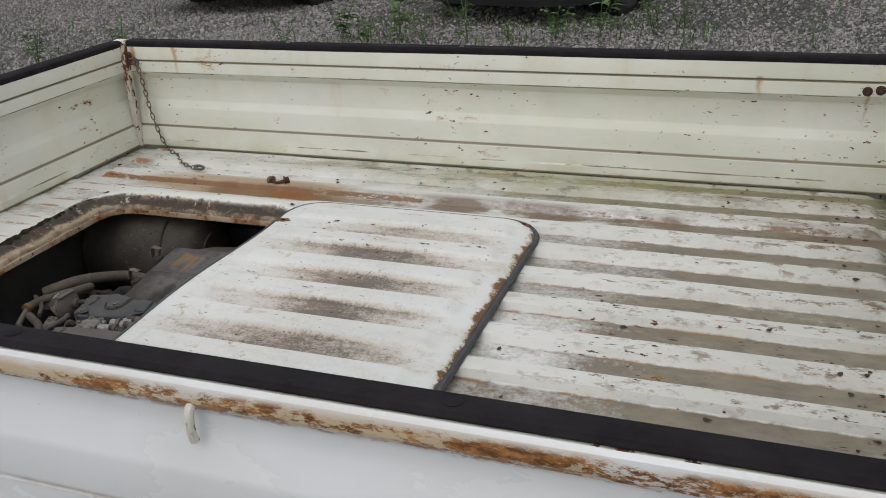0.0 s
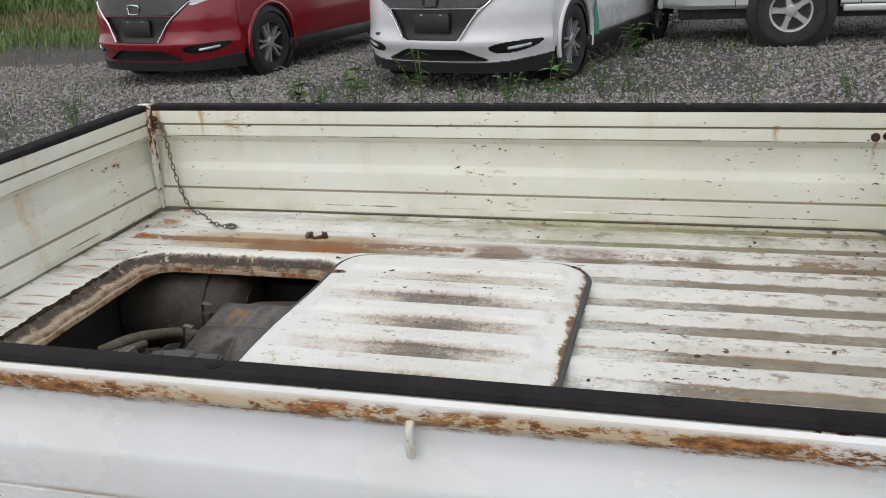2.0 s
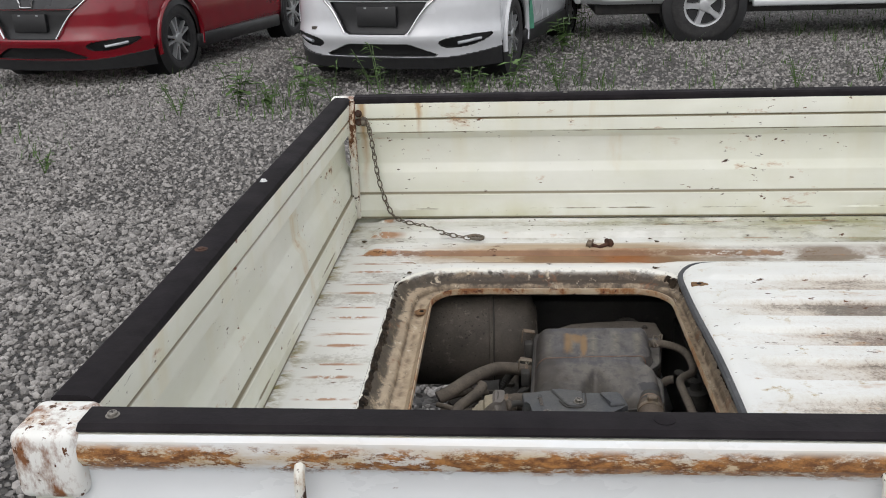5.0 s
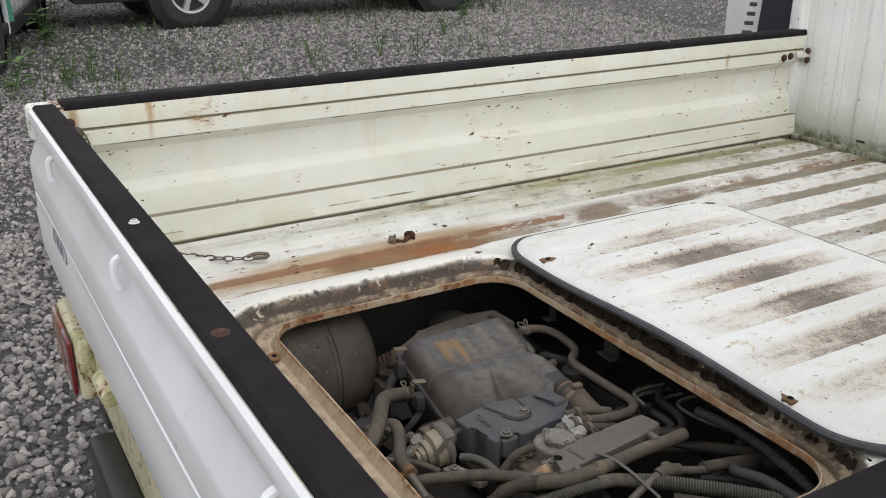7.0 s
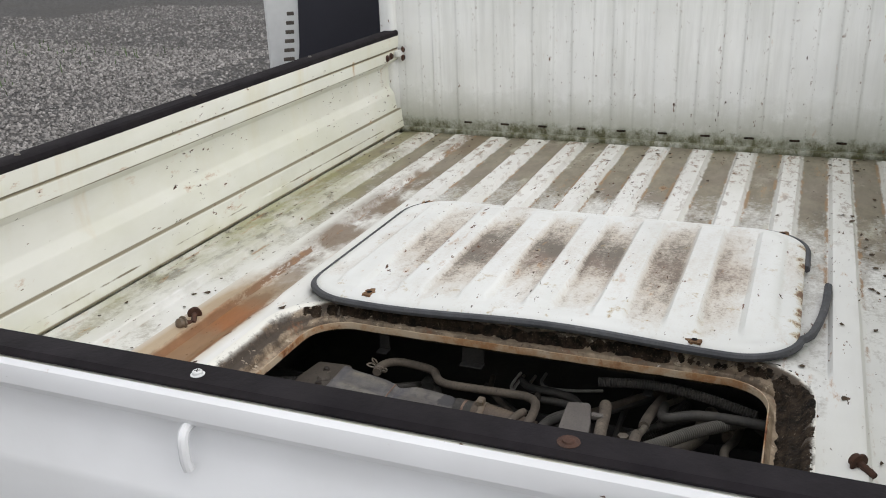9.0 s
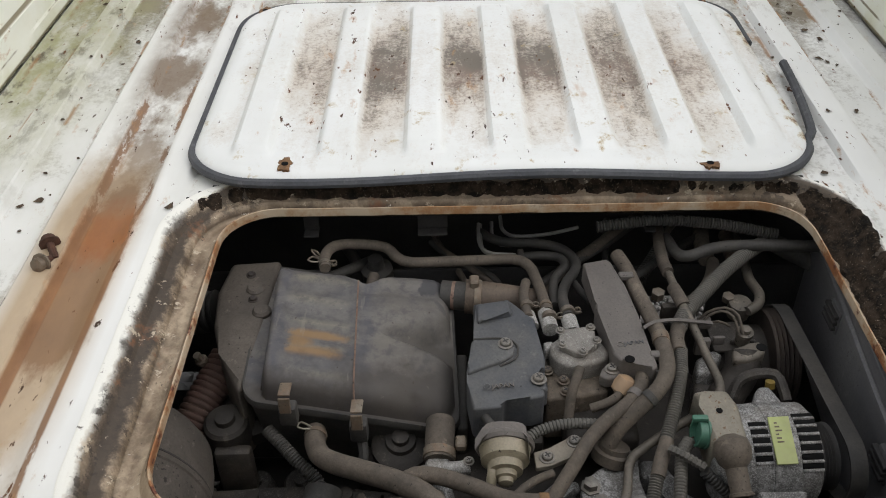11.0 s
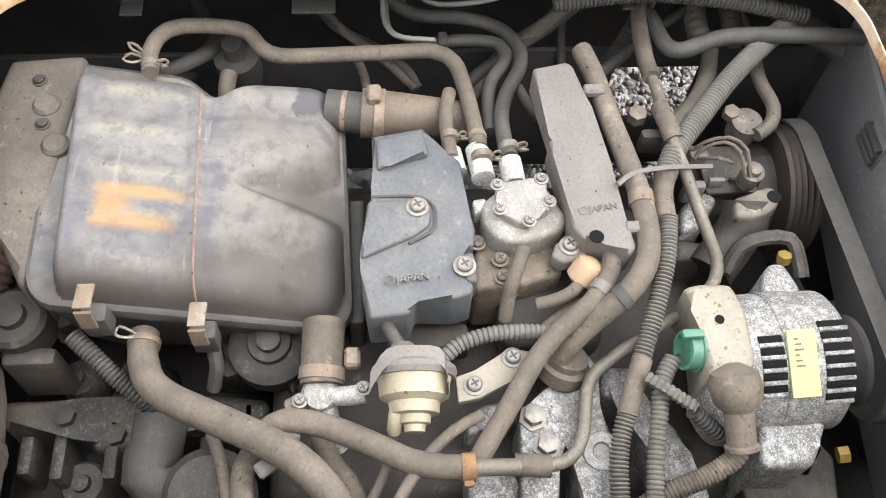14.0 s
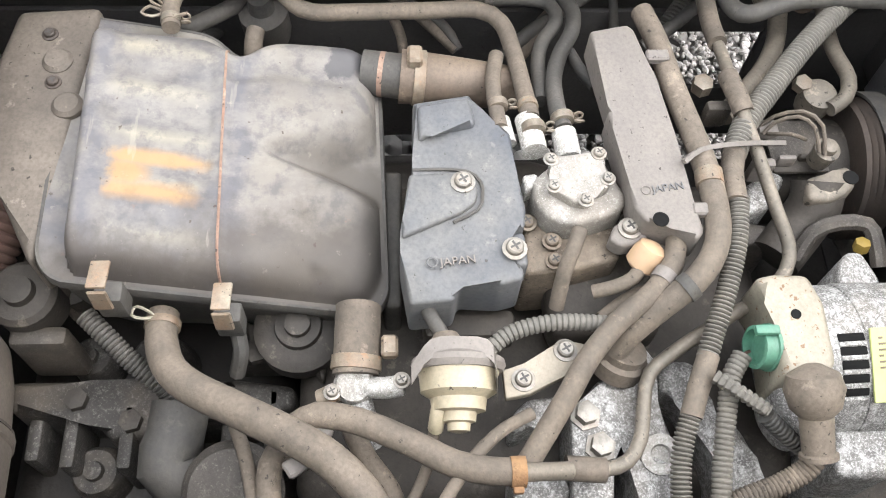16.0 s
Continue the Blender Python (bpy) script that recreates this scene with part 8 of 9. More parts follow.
def manifold():
    """The pitted cast manifold with nuts, near the hatch's rear edge."""
    t = thing("intake_manifold", "pitted grey cast alloy manifold with bolts", "manifold", group="engine parts")
    o = [(0.334, 0.578), (0.355, 0.56), (0.356, 0.55), (0.387, 0.526), (0.366, 0.513), (0.338, 0.521), (0.315, 0.513), (0.297, 0.512), (0.263, 0.517), (0.264, 0.543), (0.293, 0.543), (0.316, 0.549), (0.296, 0.555), (0.265, 0.559), (0.266, 0.587), (0.331, 0.582)]
    body = part("casting", slab(o, 0.470, 0.533, 0.006), "alloy", t)
    leg = [(0.374, 0.512), (0.373, 0.482), (0.337, 0.483), (0.331, 0.47), (0.321, 0.458), (0.299, 0.451), (0.26, 0.44), (0.262, 0.473), (0.298, 0.481), (0.329, 0.489), (0.346, 0.499), (0.349, 0.514)]
    part("runner", slab(leg, 0.455, 0.524, 0.012, seg=4), "alloy", t, "cast runner")
    foot = [(0.299, 0.625), (0.299, 0.607), (0.297, 0.585), (0.279, 0.586), (0.268, 0.587), (0.27, 0.626)]
    part("runner", slab(foot, 0.470, 0.522, 0.008), "alloy", t, "cast runner")
    arm = [(0.336, 0.622), (0.348, 0.609), (0.35, 0.581), (0.334, 0.58), (0.329, 0.605), (0.321, 0.623)]
    part("web", slab(arm, 0.470, 0.520, 0.006), "alloy", t)
    part("neck", lathe(bmesh.new(), [(0.021, 0), (0.021, 0.012), (0.017, 0.014), (0.017, 0.02)], (0.367, 0.546, 0.53), (0.35, -0.25, 0.9), 24), "hose", t)
    for p in ((0.329, 0.572, 0.532), (0.306, 0.564, 0.532)):
        part("bolt", lathe(bmesh.new(), [(0.0115, 0), (0.0115, 0.003), (0.0082, 0.0034), (0.008, 0.011), (0.004, 0.012)], p, (0, 0, 1), 6), "steel", body)
    part("boss", lathe(bmesh.new(), [(0.014, 0), (0.014, 0.014), (0.007, 0.0145), (0.006, 0.010), (0.002, 0.0098)], (0.302, 0.522, 0.524), (-0.2, 0.1, 1), 22), M["white_alloy"], body, "bright threaded boss")
    clip = part("loom_clip", tube(bmesh.new(), [(0.338, 0.493, 0.584), (0.327, 0.48, 0.586), (0.314, 0.461, 0.582)], 0.0050, 6, 0.0045, 0.0012), M["conduit"], t, "ribbed grey loom clip")
    part("loom_tail", tube(bmesh.new(), [(0.313, 0.462, 0.578), (0.304, 0.446, 0.565), (0.295, 0.427, 0.55)], 0.0065, 10, 0.004, 0.001), "hose_dark", t)


manifold()


def block():
    """The dark oily engine block, gearbox and mounts below the ancillaries."""
    t = thing("engine_block", "oily black engine block and gearbox below the hoses", "engine")
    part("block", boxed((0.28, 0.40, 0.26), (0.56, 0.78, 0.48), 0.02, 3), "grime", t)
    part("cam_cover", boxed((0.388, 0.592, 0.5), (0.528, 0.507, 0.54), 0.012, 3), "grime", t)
    part("gearbox", boxed((0.26, 0.79, 0.24), (0.50, 1.02, 0.40), 0.03, 3), "oil", t, "oil-black gearbox casting, darkened for its deep shade")
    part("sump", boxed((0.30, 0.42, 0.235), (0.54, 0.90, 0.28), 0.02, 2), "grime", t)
    g = part("gearbox_flange", slab([(0.39, 1.007), (0.389, 0.94), (0.381, 0.889), (0.389, 0.83), (0.382, 0.783), (0.363, 0.782), (0.352, 0.827), (0.357, 0.884), (0.344, 0.893), (0.341, 0.924), (0.361, 0.938), (0.363, 1.002)], 0.38, 0.462, 0.008), "alloy_mid", t, "flaking cast alloy flange")
    for k, (fx, fy) in enumerate(((0.352, 0.985), (0.350, 0.955), (0.340, 0.910), (0.342, 0.870), (0.340, 0.835), (0.352, 0.800))):
        part("casting_rib", boxed((fx - 0.022 - 0.006 * (k % 2), fy - 0.006, 0.37), (fx + 0.03, fy + 0.006, 0.446 + 0.008 * (k % 3)), 0.004, 2), "alloy_mid", g)
    for fx, fy, fz, r in ((0.326, 0.940, 0.425, 0.020), (0.322, 0.890, 0.420, 0.015), (0.415, 0.900, 0.436, 0.022), (0.420, 0.955, 0.430, 0.018)):
        part("casting_boss", lathe(bmesh.new(), [(r * 1.3, -0.05), (r * 1.1, -0.012), (r, 0), (r * 0.85, 0.004), (r * 0.4, 0.0045), (r * 0.35, 0.010), (r * 0.1, 0.0105)], (fx, fy, fz), (-0.1, 0.05, 1), 20), "alloy_mid", g)
    part("casting", boxed((0.397, 0.83, 0.44), (0.4, 0.775, 0.49), 0.012, 2), "alloy_dark", t)
    for p in ((0.408, 0.777, 0.512), (0.471, 0.961, 0.5)):
        part("mount", lathe(bmesh.new(), [(0.034, -0.02), (0.034, 0.002), (0.028, 0.005), (0.018, 0.006), (0.017, 0.012), (0.010, 0.0125), (0.0095, 0.019), (0.004, 0.020)], p, (-0.15, 0, 1), 28), "grime", t, "rubber mount with a bolt")
    for p in ((0.372, 0.95, 0.462), (0.354, 0.907, 0.462), (0.375, 0.842, 0.462), (0.396, 0.811, 0.492), (0.393, 0.788, 0.492)):
        part("bolt", lathe(bmesh.new(), [(0.009, 0), (0.009, 0.007), (0.004, 0.008)], p, (0, 0, 1), 6), "grime", t)
    part("elbow", tube(bmesh.new(), [(0.355, 0.862, 0.5), (0.332, 0.865, 0.495), (0.312, 0.871, 0.49), (0.301, 0.853, 0.48)], 0.021, 18), "hose_dark", t, "black rubber elbow")
    part("oil_cap", lathe(bmesh.new(), [(0.034, -0.01), (0.036, 0.004), (0.030, 0.012), (0.012, 0.015)], (0.29, 0.819, 0.5), (-0.3, 0, 1), 30), "alloy_dark", t)
    part("bell", boxed((0.50, 0.55, 0.30), (0.60, 0.95, 0.47), 0.03, 3), "grime", t)
    part("mount_arm", slab([(0.423, 0.822), (0.395, 0.756), (0.371, 0.759), (0.396, 0.778), (0.398, 0.814)], 0.485, 0.497, 0.003), "grime", t)
    part("ground_strap", tube(bmesh.new(), [(0.405, 0.822, 0.53), (0.39, 0.818, 0.52), (0.377, 0.823, 0.5)], 0.006, 8), "hose_dark", t)
    for p in ((0.311, 0.757, 0.562), (0.292, 0.768, 0.562)):
        part("hose_clip", box(bmesh.new(), (-0.006, -0.010, -0.003), (0.006, 0.010, 0.004), 0.0015, 1, Matrix.Translation(p) @ Matrix.Rotation(0.6, 4, "Z")), "cover_grey", t)
    part("relay_bracket", boxed((0.417, 0.66, 0.53), (0.424, 0.646, 0.555), 0.003), "alloy_dark", t)
    part("relay_pin", boxed((0.421, 0.638, 0.52), (0.426, 0.637, 0.56), 0.001), "alloy_dark", t)
    part("plug_block", boxed((0.392, 0.684, 0.5), (0.415, 0.615, 0.53), 0.006), "grime", t)
    part("cable_clamp", boxed((0.69, 0.625, 0.545), (0.707, 0.616, 0.56), 0.002), "alloy_dark", t)
    # back of the bay: solenoid, hose elbow and loom
    part("solenoid", lathe(bmesh.new(), [(0.020, 0), (0.022, 0.01), (0.022, 0.035), (0.012, 0.04), (0.010, 0.055)], (0.715, 0.818, 0.49), (-0.1, 0.05, 1), 22), "hose_dark", t)
    part("solenoid_stub", tube(bmesh.new(), [(0.647, 0.823, 0.535), (0.658, 0.822, 0.545), (0.669, 0.82, 0.548)], 0.0078, 12), "hose", t)
    part("gasket_edge", slab([(0.419, 0.713), (0.419, 0.7), (0.541, 0.698), (0.541, 0.713)], 0.46, 0.525, 0.004), "hose_dark", t)


block()


def left_side():
    """The dusty drum and the bellows hoses beside the gearbox."""
    d = thing("silencer_drum", "dusty grey steel drum with a rounded end", "drum", group="engine parts")
    o, ax = (0.112, 1.082, 0.512), (1, 0.03, 0.0)
    part("shell", lathe(bmesh.new(), [(0.03, -0.002), (0.104, 0.0), (0.108, 0.006), (0.108, 0.214), (0.1095, 0.216), (0.1095, 0.222), (0.106, 0.224), (0.103, 0.262), (0.097, 0.288), (0.084, 0.304), (0.060, 0.312), (0.058, 0.315), (0.030, 0.316), (0.006, 0.316)], o, ax, 56), "tank", d)
    part("seam", lathe(bmesh.new(), [(0.1065, 0.223), (0.1085, 0.2235), (0.1085, 0.2255), (0.105, 0.2265)], o, ax, 56, False), "grime", d, "dark seam")
    b = hose("bellows_hose", "faded red-brown ribbed bellows hose", [(0.529, 0.994, 0.535), (0.497, 1.007, 0.525), (0.459, 1.024, 0.51), (0.426, 1.038, 0.49)], 0.0225, "bellows", 0.0075, 0.003, 20, "hose", "engine bay hoses")
    hose("intake_bellows", "dusty black ribbed intake hose", [(0.617, 1.023, 0.535), (0.618, 1.052, 0.53), (0.62, 1.086, 0.52), (0.617, 1.129, 0.5)], 0.028, "hose_dark", 0.011, 0.003, 22, "hose", "engine bay hoses")
    s = solo("strap_bolt", lathe(bmesh.new(), [(0.008, 0), (0.008, 0.006), (0.005, 0.007), (0.005, 0.016), (0.002, 0.017)], (0.513, 1.02, 0.545), (-0.2, 0.3, 1), 8), "chain", "rusty clamp bolt on the bellows", "bolt")
    m = solo("rubber_mount", lathe(bmesh.new(), [(0.026, -0.03), (0.026, 0.0), (0.022, 0.004), (0.012, 0.005), (0.011, 0.012), (0.006, 0.013)], (0.434, 0.981, 0.525), (-0.1, 0, 1), 26), "grime", "black rubber mount with a rusty bolt", "mount")
    part("mount_bracket", boxed((0.399, 0.993, 0.44), (0.416, 0.949, 0.51), 0.006), "alloy_dark", m)


left_side()

# ---- the truck's open door and the loose things in the bed ----
def open_door():
    """The cab's left door, swung open: white steel with a slotted edge and a dark navy lining."""
    hinge, end = Vector((3.02, 1.47, 0)), Vector((2.46, 2.19, 0))
    u = (end - hinge).normalized()
    nrm = Vector((-u.y, u.x, 0))
    if nrm.x > 0:
        nrm = -nrm
    L = (end - hinge).length
    m = Matrix((u, -nrm, Vector((0, 0, 1)))).transposed().to_4x4()
    m.translation = hinge
    door = part("cab_door", box(bmesh.new(), (0, 0, 0.42), (L, 0.05, 1.02), 0.012, 2, m), "vent_white", truck, "open white cab door with a dark lining")
    part("window_frame", box(bmesh.new(), (0.02, 0.012, 1.02), (L - 0.02, 0.040, 1.60), 0.01, 2, m), "vent_white", door)
    lining = [(0.04, 0.50), (L - 0.075, 0.50), (L - 0.085, 0.62), (L - 0.115, 0.80), (L - 0.125, 1.0), (L - 0.125, 1.45), (0.04, 1.45)]
    bm = prism(bmesh.new(), lining, 0, 0.012, 0.003)
    bmesh.ops.transform(bm, matrix=m @ Matrix(((1, 0, 0, 0), (0, 0, -1, 0), (0, 1, 0, 0), (0, 0, 0, 1))), verts=bm.verts)
    part("door_lining", bm, "navy", door, "dark navy lining")
    for k in range(9):
        z = 0.66 + 0.034 * k
        s = L - 0.060 - 0.004 * k
        part("vent_slot", box(bmesh.new(), (s - 0.026 + 0.0015 * k, -0.0015, z - 0.0075), (s + 0.026 - 0.0015 * k, 0.004, z + 0.0075), 0.003, 2, m), "tank", door, "rounded slot")


open_door()


def chain():
    """A light chain that hangs from the corner of the gate and trails over the floor."""
    c = thing("chain", "rusty light steel chain hooked on the gate, trailing over the floor", "chain")
    pts = [(0.036, 1.405, 0.905), (0.043, 1.402, 0.890), (0.050, 1.402, 0.842), (0.060, 1.402, 0.765), (0.079, 1.400, 0.698), (0.098, 1.394, 0.672), (0.125, 1.372, 0.668), (0.162, 1.350, 0.668), (0.207, 1.296, 0.671), (0.250, 1.268, 0.669), (0.285, 1.255, 0.668)]
    line = spline(pts, 0.0152)
    for i, (a, b) in enumerate(zip(line, line[1:])):
        d = (b - a).normalized()
        w = d.orthogonal().normalized()
        w = (Matrix.Rotation(radians(90 if i % 2 else 20), 4, d) @ w).normalized()
        mid = (a + b) / 2
        ring = [mid + d * math.cos(t) * 0.0105 + w * math.sin(t) * 0.0045 for t in [k * math.pi / 5 for k in range(10)]]
        part("link", tube(bmesh.new(), ring, 0.0015, 6, closed=True, step=1), "chain", c)
    part("hook", tube(bmesh.new(), [(0.276, 1.262, 0.670), (0.293, 1.262, 0.673), (0.312, 1.252, 0.672), (0.306, 1.243, 0.670), (0.284, 1.250, 0.670)], 0.0038, 8), "chain", c, "steel snap hook")
    part("eye_bolt", lathe(bmesh.new(), [(0.011, 0), (0.011, 0.004), (0.006, 0.005), (0.006, 0.012), (0.003, 0.013)], (0.030, 1.412, 0.905), (0, -1, 0), 14), "chain", c)


chain()


def loose_bolt(at, along, label, up=False):
    """A flanged hatch bolt lying where it was dropped."""
    b = thing("loose_bolt", label, "bolt", group="loose hatch bolts")
    part("head", lathe(bmesh.new(), [(0.010, 0), (0.0125, 0.001), (0.0125, 0.0035), (0.0085, 0.004), (0.0085, 0.011), (0.006, 0.012)], at, along, 12), "dirty_clip" if up else "rust", b)
    part("shank", lathe(bmesh.new(), [(0.005, 0), (0.0045, -0.004), (0.005, -0.008), (0.0045, -0.012), (0.005, -0.016), (0.004, -0.024)], at, along, 10), "rust", b)


loose_bolt((0.582, 1.192, 0.676), (0.8, 0.45, 0.2), "rusty flanged bolt lying in the brown trough")
loose_bolt((0.549, 1.190, 0.675), (-0.9, 0.3, 0.3), "pale washer-faced bolt lying in the brown trough", True)
loose_bolt((0.474, 0.155, 0.674), (0.6, 0.5, 0.05), "dark rusty bolt lying by the hatch")


def bed_litter():
    """Flakes of rust and dead leaf scraps on the floor and cover, joined."""
    rng = random.Random(11)
    verts, faces = [], []
    spots = [(0.06, 1.9, 0.02, 0.20, 60), (1.3, 1.9, 0.2, 1.2, 30), (0.02, 1.9, 1.22, 1.40, 60), (0.15, 0.70, 1.02, 1.075, 60), (0.14, 0.20, 0.25, 1.05, 70), (0.60, 0.72, 0.22, 0.30, 60), (1.80, 1.94, 0.05, 1.4, 70)]
    for x0, x1, y0, y1, n in spots:
        for _ in range(n):
            x, y, s, a = rng.uniform(x0, x1), rng.uniform(y0, y1), rng.uniform(0.0015, 0.0065), rng.uniform(0, 6.3)
            d = rim_distance(x, y)
            z = floor_height(x, y) + 0.001 if d > 0.012 else None
            if z is None:
                continue
            k = len(verts)
            for j in range(5):
                t = a + j * 1.2566
                r = s * rng.uniform(0.5, 1.1) * (1.8 if j == 0 else 1)
                verts.append((x + math.cos(t) * r, y + math.sin(t) * r, z + rng.uniform(0, 0.0025)))
            faces.append([k, k + 1, k + 2, k + 3, k + 4])
    me = bpy.data.meshes.new("floor_litter")
    me.from_pydata(verts, [], faces)
    me.materials.append(M["litter"])
    tagged(new("floor_litter", me), "brown rust flakes and leaf scraps strewn over the bed", "litter", kind="stuff")


M["litter"] = simple("leaf_scraps", (0.07, 0.045, 0.025), 0.85, 0, 0.6, 200, 0.0)
bed_litter()


# ---- cars in the yard ----
def inside(p, poly):
    hit, n = False, len(poly)
    for i in range(n):
        a, b = poly[i], poly[(i + 1) % n]
        if (a[1] > p[1]) != (b[1] > p[1]) and p[0] < (b[0] - a[0]) * (p[1] - a[1]) / (b[1] - a[1]) + a[0]:
            hit = not hit
    return hit


def crossover(name, paint, label, at, turn, tow_hole=True, tarp=False):
    """A compact crossover: moulded front, bonnet, flanks with wheel arches, cabin, wheels. Its nose points to -y."""
    car = thing(name, label, "car", at, turn, "parked crossovers")
    W = 0.885

    def nose(x, z):
        s = abs(x) / W
        y = 0.02 + 0.16 * s ** 2 + 0.30 * s ** 5
        y += 0.10 * max(0.0, (z - 0.62) / 0.4) ** 1.6 + 0.05 * max(0.0, (0.42 - z) / 0.25)
        y -= 0.035 * math.exp(-((z - 0.40) / 0.07) ** 2)
        return y

    mir = lambda poly: [(-x, z) for x, z in poly]
    grille = [(-0.41, 0.675), (0.41, 0.675), (0.36, 0.60), (0.275, 0.455), (0.23, 0.430), (-0.23, 0.430), (-0.275, 0.455), (-0.36, 0.60)]
    trim = [(-0.60, 0.84), (-0.52, 0.745), (-0.42, 0.682), (0.42, 0.682), (0.52, 0.745), (0.60, 0.84), (0.42, 0.845), (0, 0.828), (-0.42, 0.845)]
    fog = [(0.485, 0.362), (0.50, 0.382), (0.54, 0.398), (0.63, 0.412), (0.74, 0.424), (0.82, 0.427), (0.845, 0.417), (0.84, 0.398), (0.79, 0.362), (0.71, 0.335), (0.62, 0.320), (0.54, 0.322), (0.50, 0.338)]
    mouth = [(-0.27, 0.352), (-0.24, 0.358), (0.24, 0.358), (0.27, 0.352), (0.42, 0.292), (0.47, 0.270), (0.44, 0.255), (-0.44, 0.255), (-0.47, 0.270), (-0.42, 0.292)]
    lamp = [(0.53, 0.770), (0.62, 0.775), (0.84, 0.850), (0.882, 0.930), (0.882, 0.995), (0.80, 0.965), (0.62, 0.875), (0.54, 0.82)]
    lip = [(-0.89, 0.300), (-0.80, 0.285), (-0.60, 0.255), (-0.44, 0.248), (0.44, 0.248), (0.60, 0.255), (0.80, 0.285), (0.89, 0.300), (0.89, 0.15), (-0.89, 0.15)]
    zones = [("grille", [grille], "black_plastic", 0.030, "black grille"), ("grille_bar", [trim], "dark_metal_trim", -0.012, "smoked metal bar"), ("fog_recess", [fog], "black_plastic", 0.030, ""), ("fog_recess", [mir(fog)], "black_plastic", 0.030, ""),
             ("lower_intake", [mouth], "black_plastic", 0.035, "black lower intake"), ("headlamp", [lamp], "lamp", 0.004, "clear headlamp"), ("headlamp", [mir(lamp)], "lamp", 0.004, "clear headlamp"), ("front_lip", [lip], "black_plastic", -0.018, "black plastic lip")]
    nx, nz = 260, 140
    grid = [[(-W + 2 * W * i / nx, 0.16 + 0.84 * j / nz) for i in range(nx + 1)] for j in range(nz + 1)]
    zone_of = {}
    for j in range(nz):
        for i in range(nx):
            c = (-W + 2 * W * (i + 0.5) / nx, 0.16 + 0.84 * (j + 0.5) / nz)
            zone_of[i, j] = next((k for k, z in enumerate(zones) if any(inside(c, p) for p in z[1])), -1)

    def skin(k, depth):
        bm = bmesh.new()
        vs = {}
        for (i, j), z in zone_of.items():
            if z != k:
                continue
            quad = []
            for a, b in ((i, j), (i + 1, j), (i + 1, j + 1), (i, j + 1)):
                if (a, b) not in vs:
                    near = [zone_of.get(q) for q in ((a, b), (a - 1, b), (a, b - 1), (a - 1, b - 1))]
                    full = all(q == k for q in near if q is not None)
                    x, zz = grid[b][a]
                    vs[a, b] = bm.verts.new((x, nose(x, zz) + (depth if full else 0), zz))
                quad.append(vs[a, b])
            bm.faces.new(quad)
        return bm

    body = part("front_bumper", skin(-1, 0), paint, car, "", 40)
    for k, (zn, _, mat, depth, lab) in enumerate(zones):
        part(zn, skin(k, depth), mat, body if "lamp" not in zn else car, lab, 40)
    for s in (-1, 1):
        part("chrome_strip", tube(bmesh.new(), [(s * 0.585, nose(0.585, 0.80) - 0.012, 0.805), (s * 0.46, nose(0.46, 0.69) - 0.012, 0.69), (s * 0.37, nose(0.37, 0.60) - 0.012, 0.60), (s * 0.265, nose(0.26, 0.44) - 0.012, 0.440)], 0.009, 8), "chrome", body)
        part("fog_lamp", tube(bmesh.new(), [(s * 0.62, nose(0.62, 0.36) + 0.014, 0.358), (s * 0.70, nose(0.70, 0.37) + 0.014, 0.370), (s * 0.77, nose(0.77, 0.38) + 0.014, 0.383)], 0.013, 8), "lamp", body)
        part("lamp_bowl", lathe(bmesh.new(), [(0.02, 0), (0.045, -0.012), (0.05, -0.02), (0.03, -0.024)], (s * 0.66, nose(0.66, 0.88) + 0.01, 0.885), (0, 1, 0), 20), "chrome", car)
    y = nose(0, 0.74) - 0.022
    badge = part("badge", tube(bmesh.new(), [(-0.055, y, 0.700), (0.055, y, 0.700), (0.062, y, 0.735), (0.066, y, 0.780), (-0.066, y, 0.780), (-0.062, y, 0.735)], 0.008, 8, closed=True, step=0.05), "chrome" if paint == "red_paint" else "dark_metal_trim", body, "plain frame-shaped badge")
    part("plate_mount", boxed((-0.165, nose(0, 0.55) - 0.002, 0.490), (0.165, nose(0, 0.55) + 0.028, 0.645), 0.006), "black_plastic", body, "empty number plate mount")
    for x in (-0.09, 0.09):
        part("mount_clip", boxed((x - 0.010, nose(0, 0.55) - 0.006, 0.625), (x + 0.010, nose(0, 0.55) - 0.001, 0.636), 0.001), "alloy_rim", body)
    if tow_hole:
        part("tow_eye_hole", boxed((-0.60, nose(0.57, 0.46) - 0.006, 0.455), (-0.54, nose(0.57, 0.46) + 0.012, 0.480), 0.004), "tank", body)
    # flanks, bonnet and cabin
    def section(yy):
        hood = 0.99 + 0.10 * ease((yy - 0.25) / 0.8)
        roof = hood + (1.58 - hood) * ease((yy - 1.05) / 0.75) * (1 - 0.45 * ease((yy - 3.55) / 0.7))
        t = ease(yy / 0.5)
        w = W * (0.985 + 0.015 * t) * (1 - 0.10 * ease((yy - 3.9) / 0.4))
        shoulder = 0.93 + 0.10 * ease((yy - 0.5) / 2.5)
        cab = max(0.0, (roof - hood) / 0.5)
        return [(w * 0.93, 0.24), (w * 0.99, 0.34), (w, 0.55), (w * 0.985, 0.74), (w * 0.975, shoulder - 0.04), (w * 0.93, shoulder), (w * (0.80 - 0.02 * cab), min(hood - 0.005, roof) if cab < 0.05 else shoulder + 0.05), (w * (0.62 + 0.06 * cab), hood if cab < 0.05 else roof - 0.06), (w * 0.42, hood + 0.012 if cab < 0.05 else roof), (0, (hood + 0.02) if cab < 0.05 else roof + 0.01)]
    ys = [0.46 + 3.80 * i / 76 for i in range(77)]
    bm = bmesh.new()
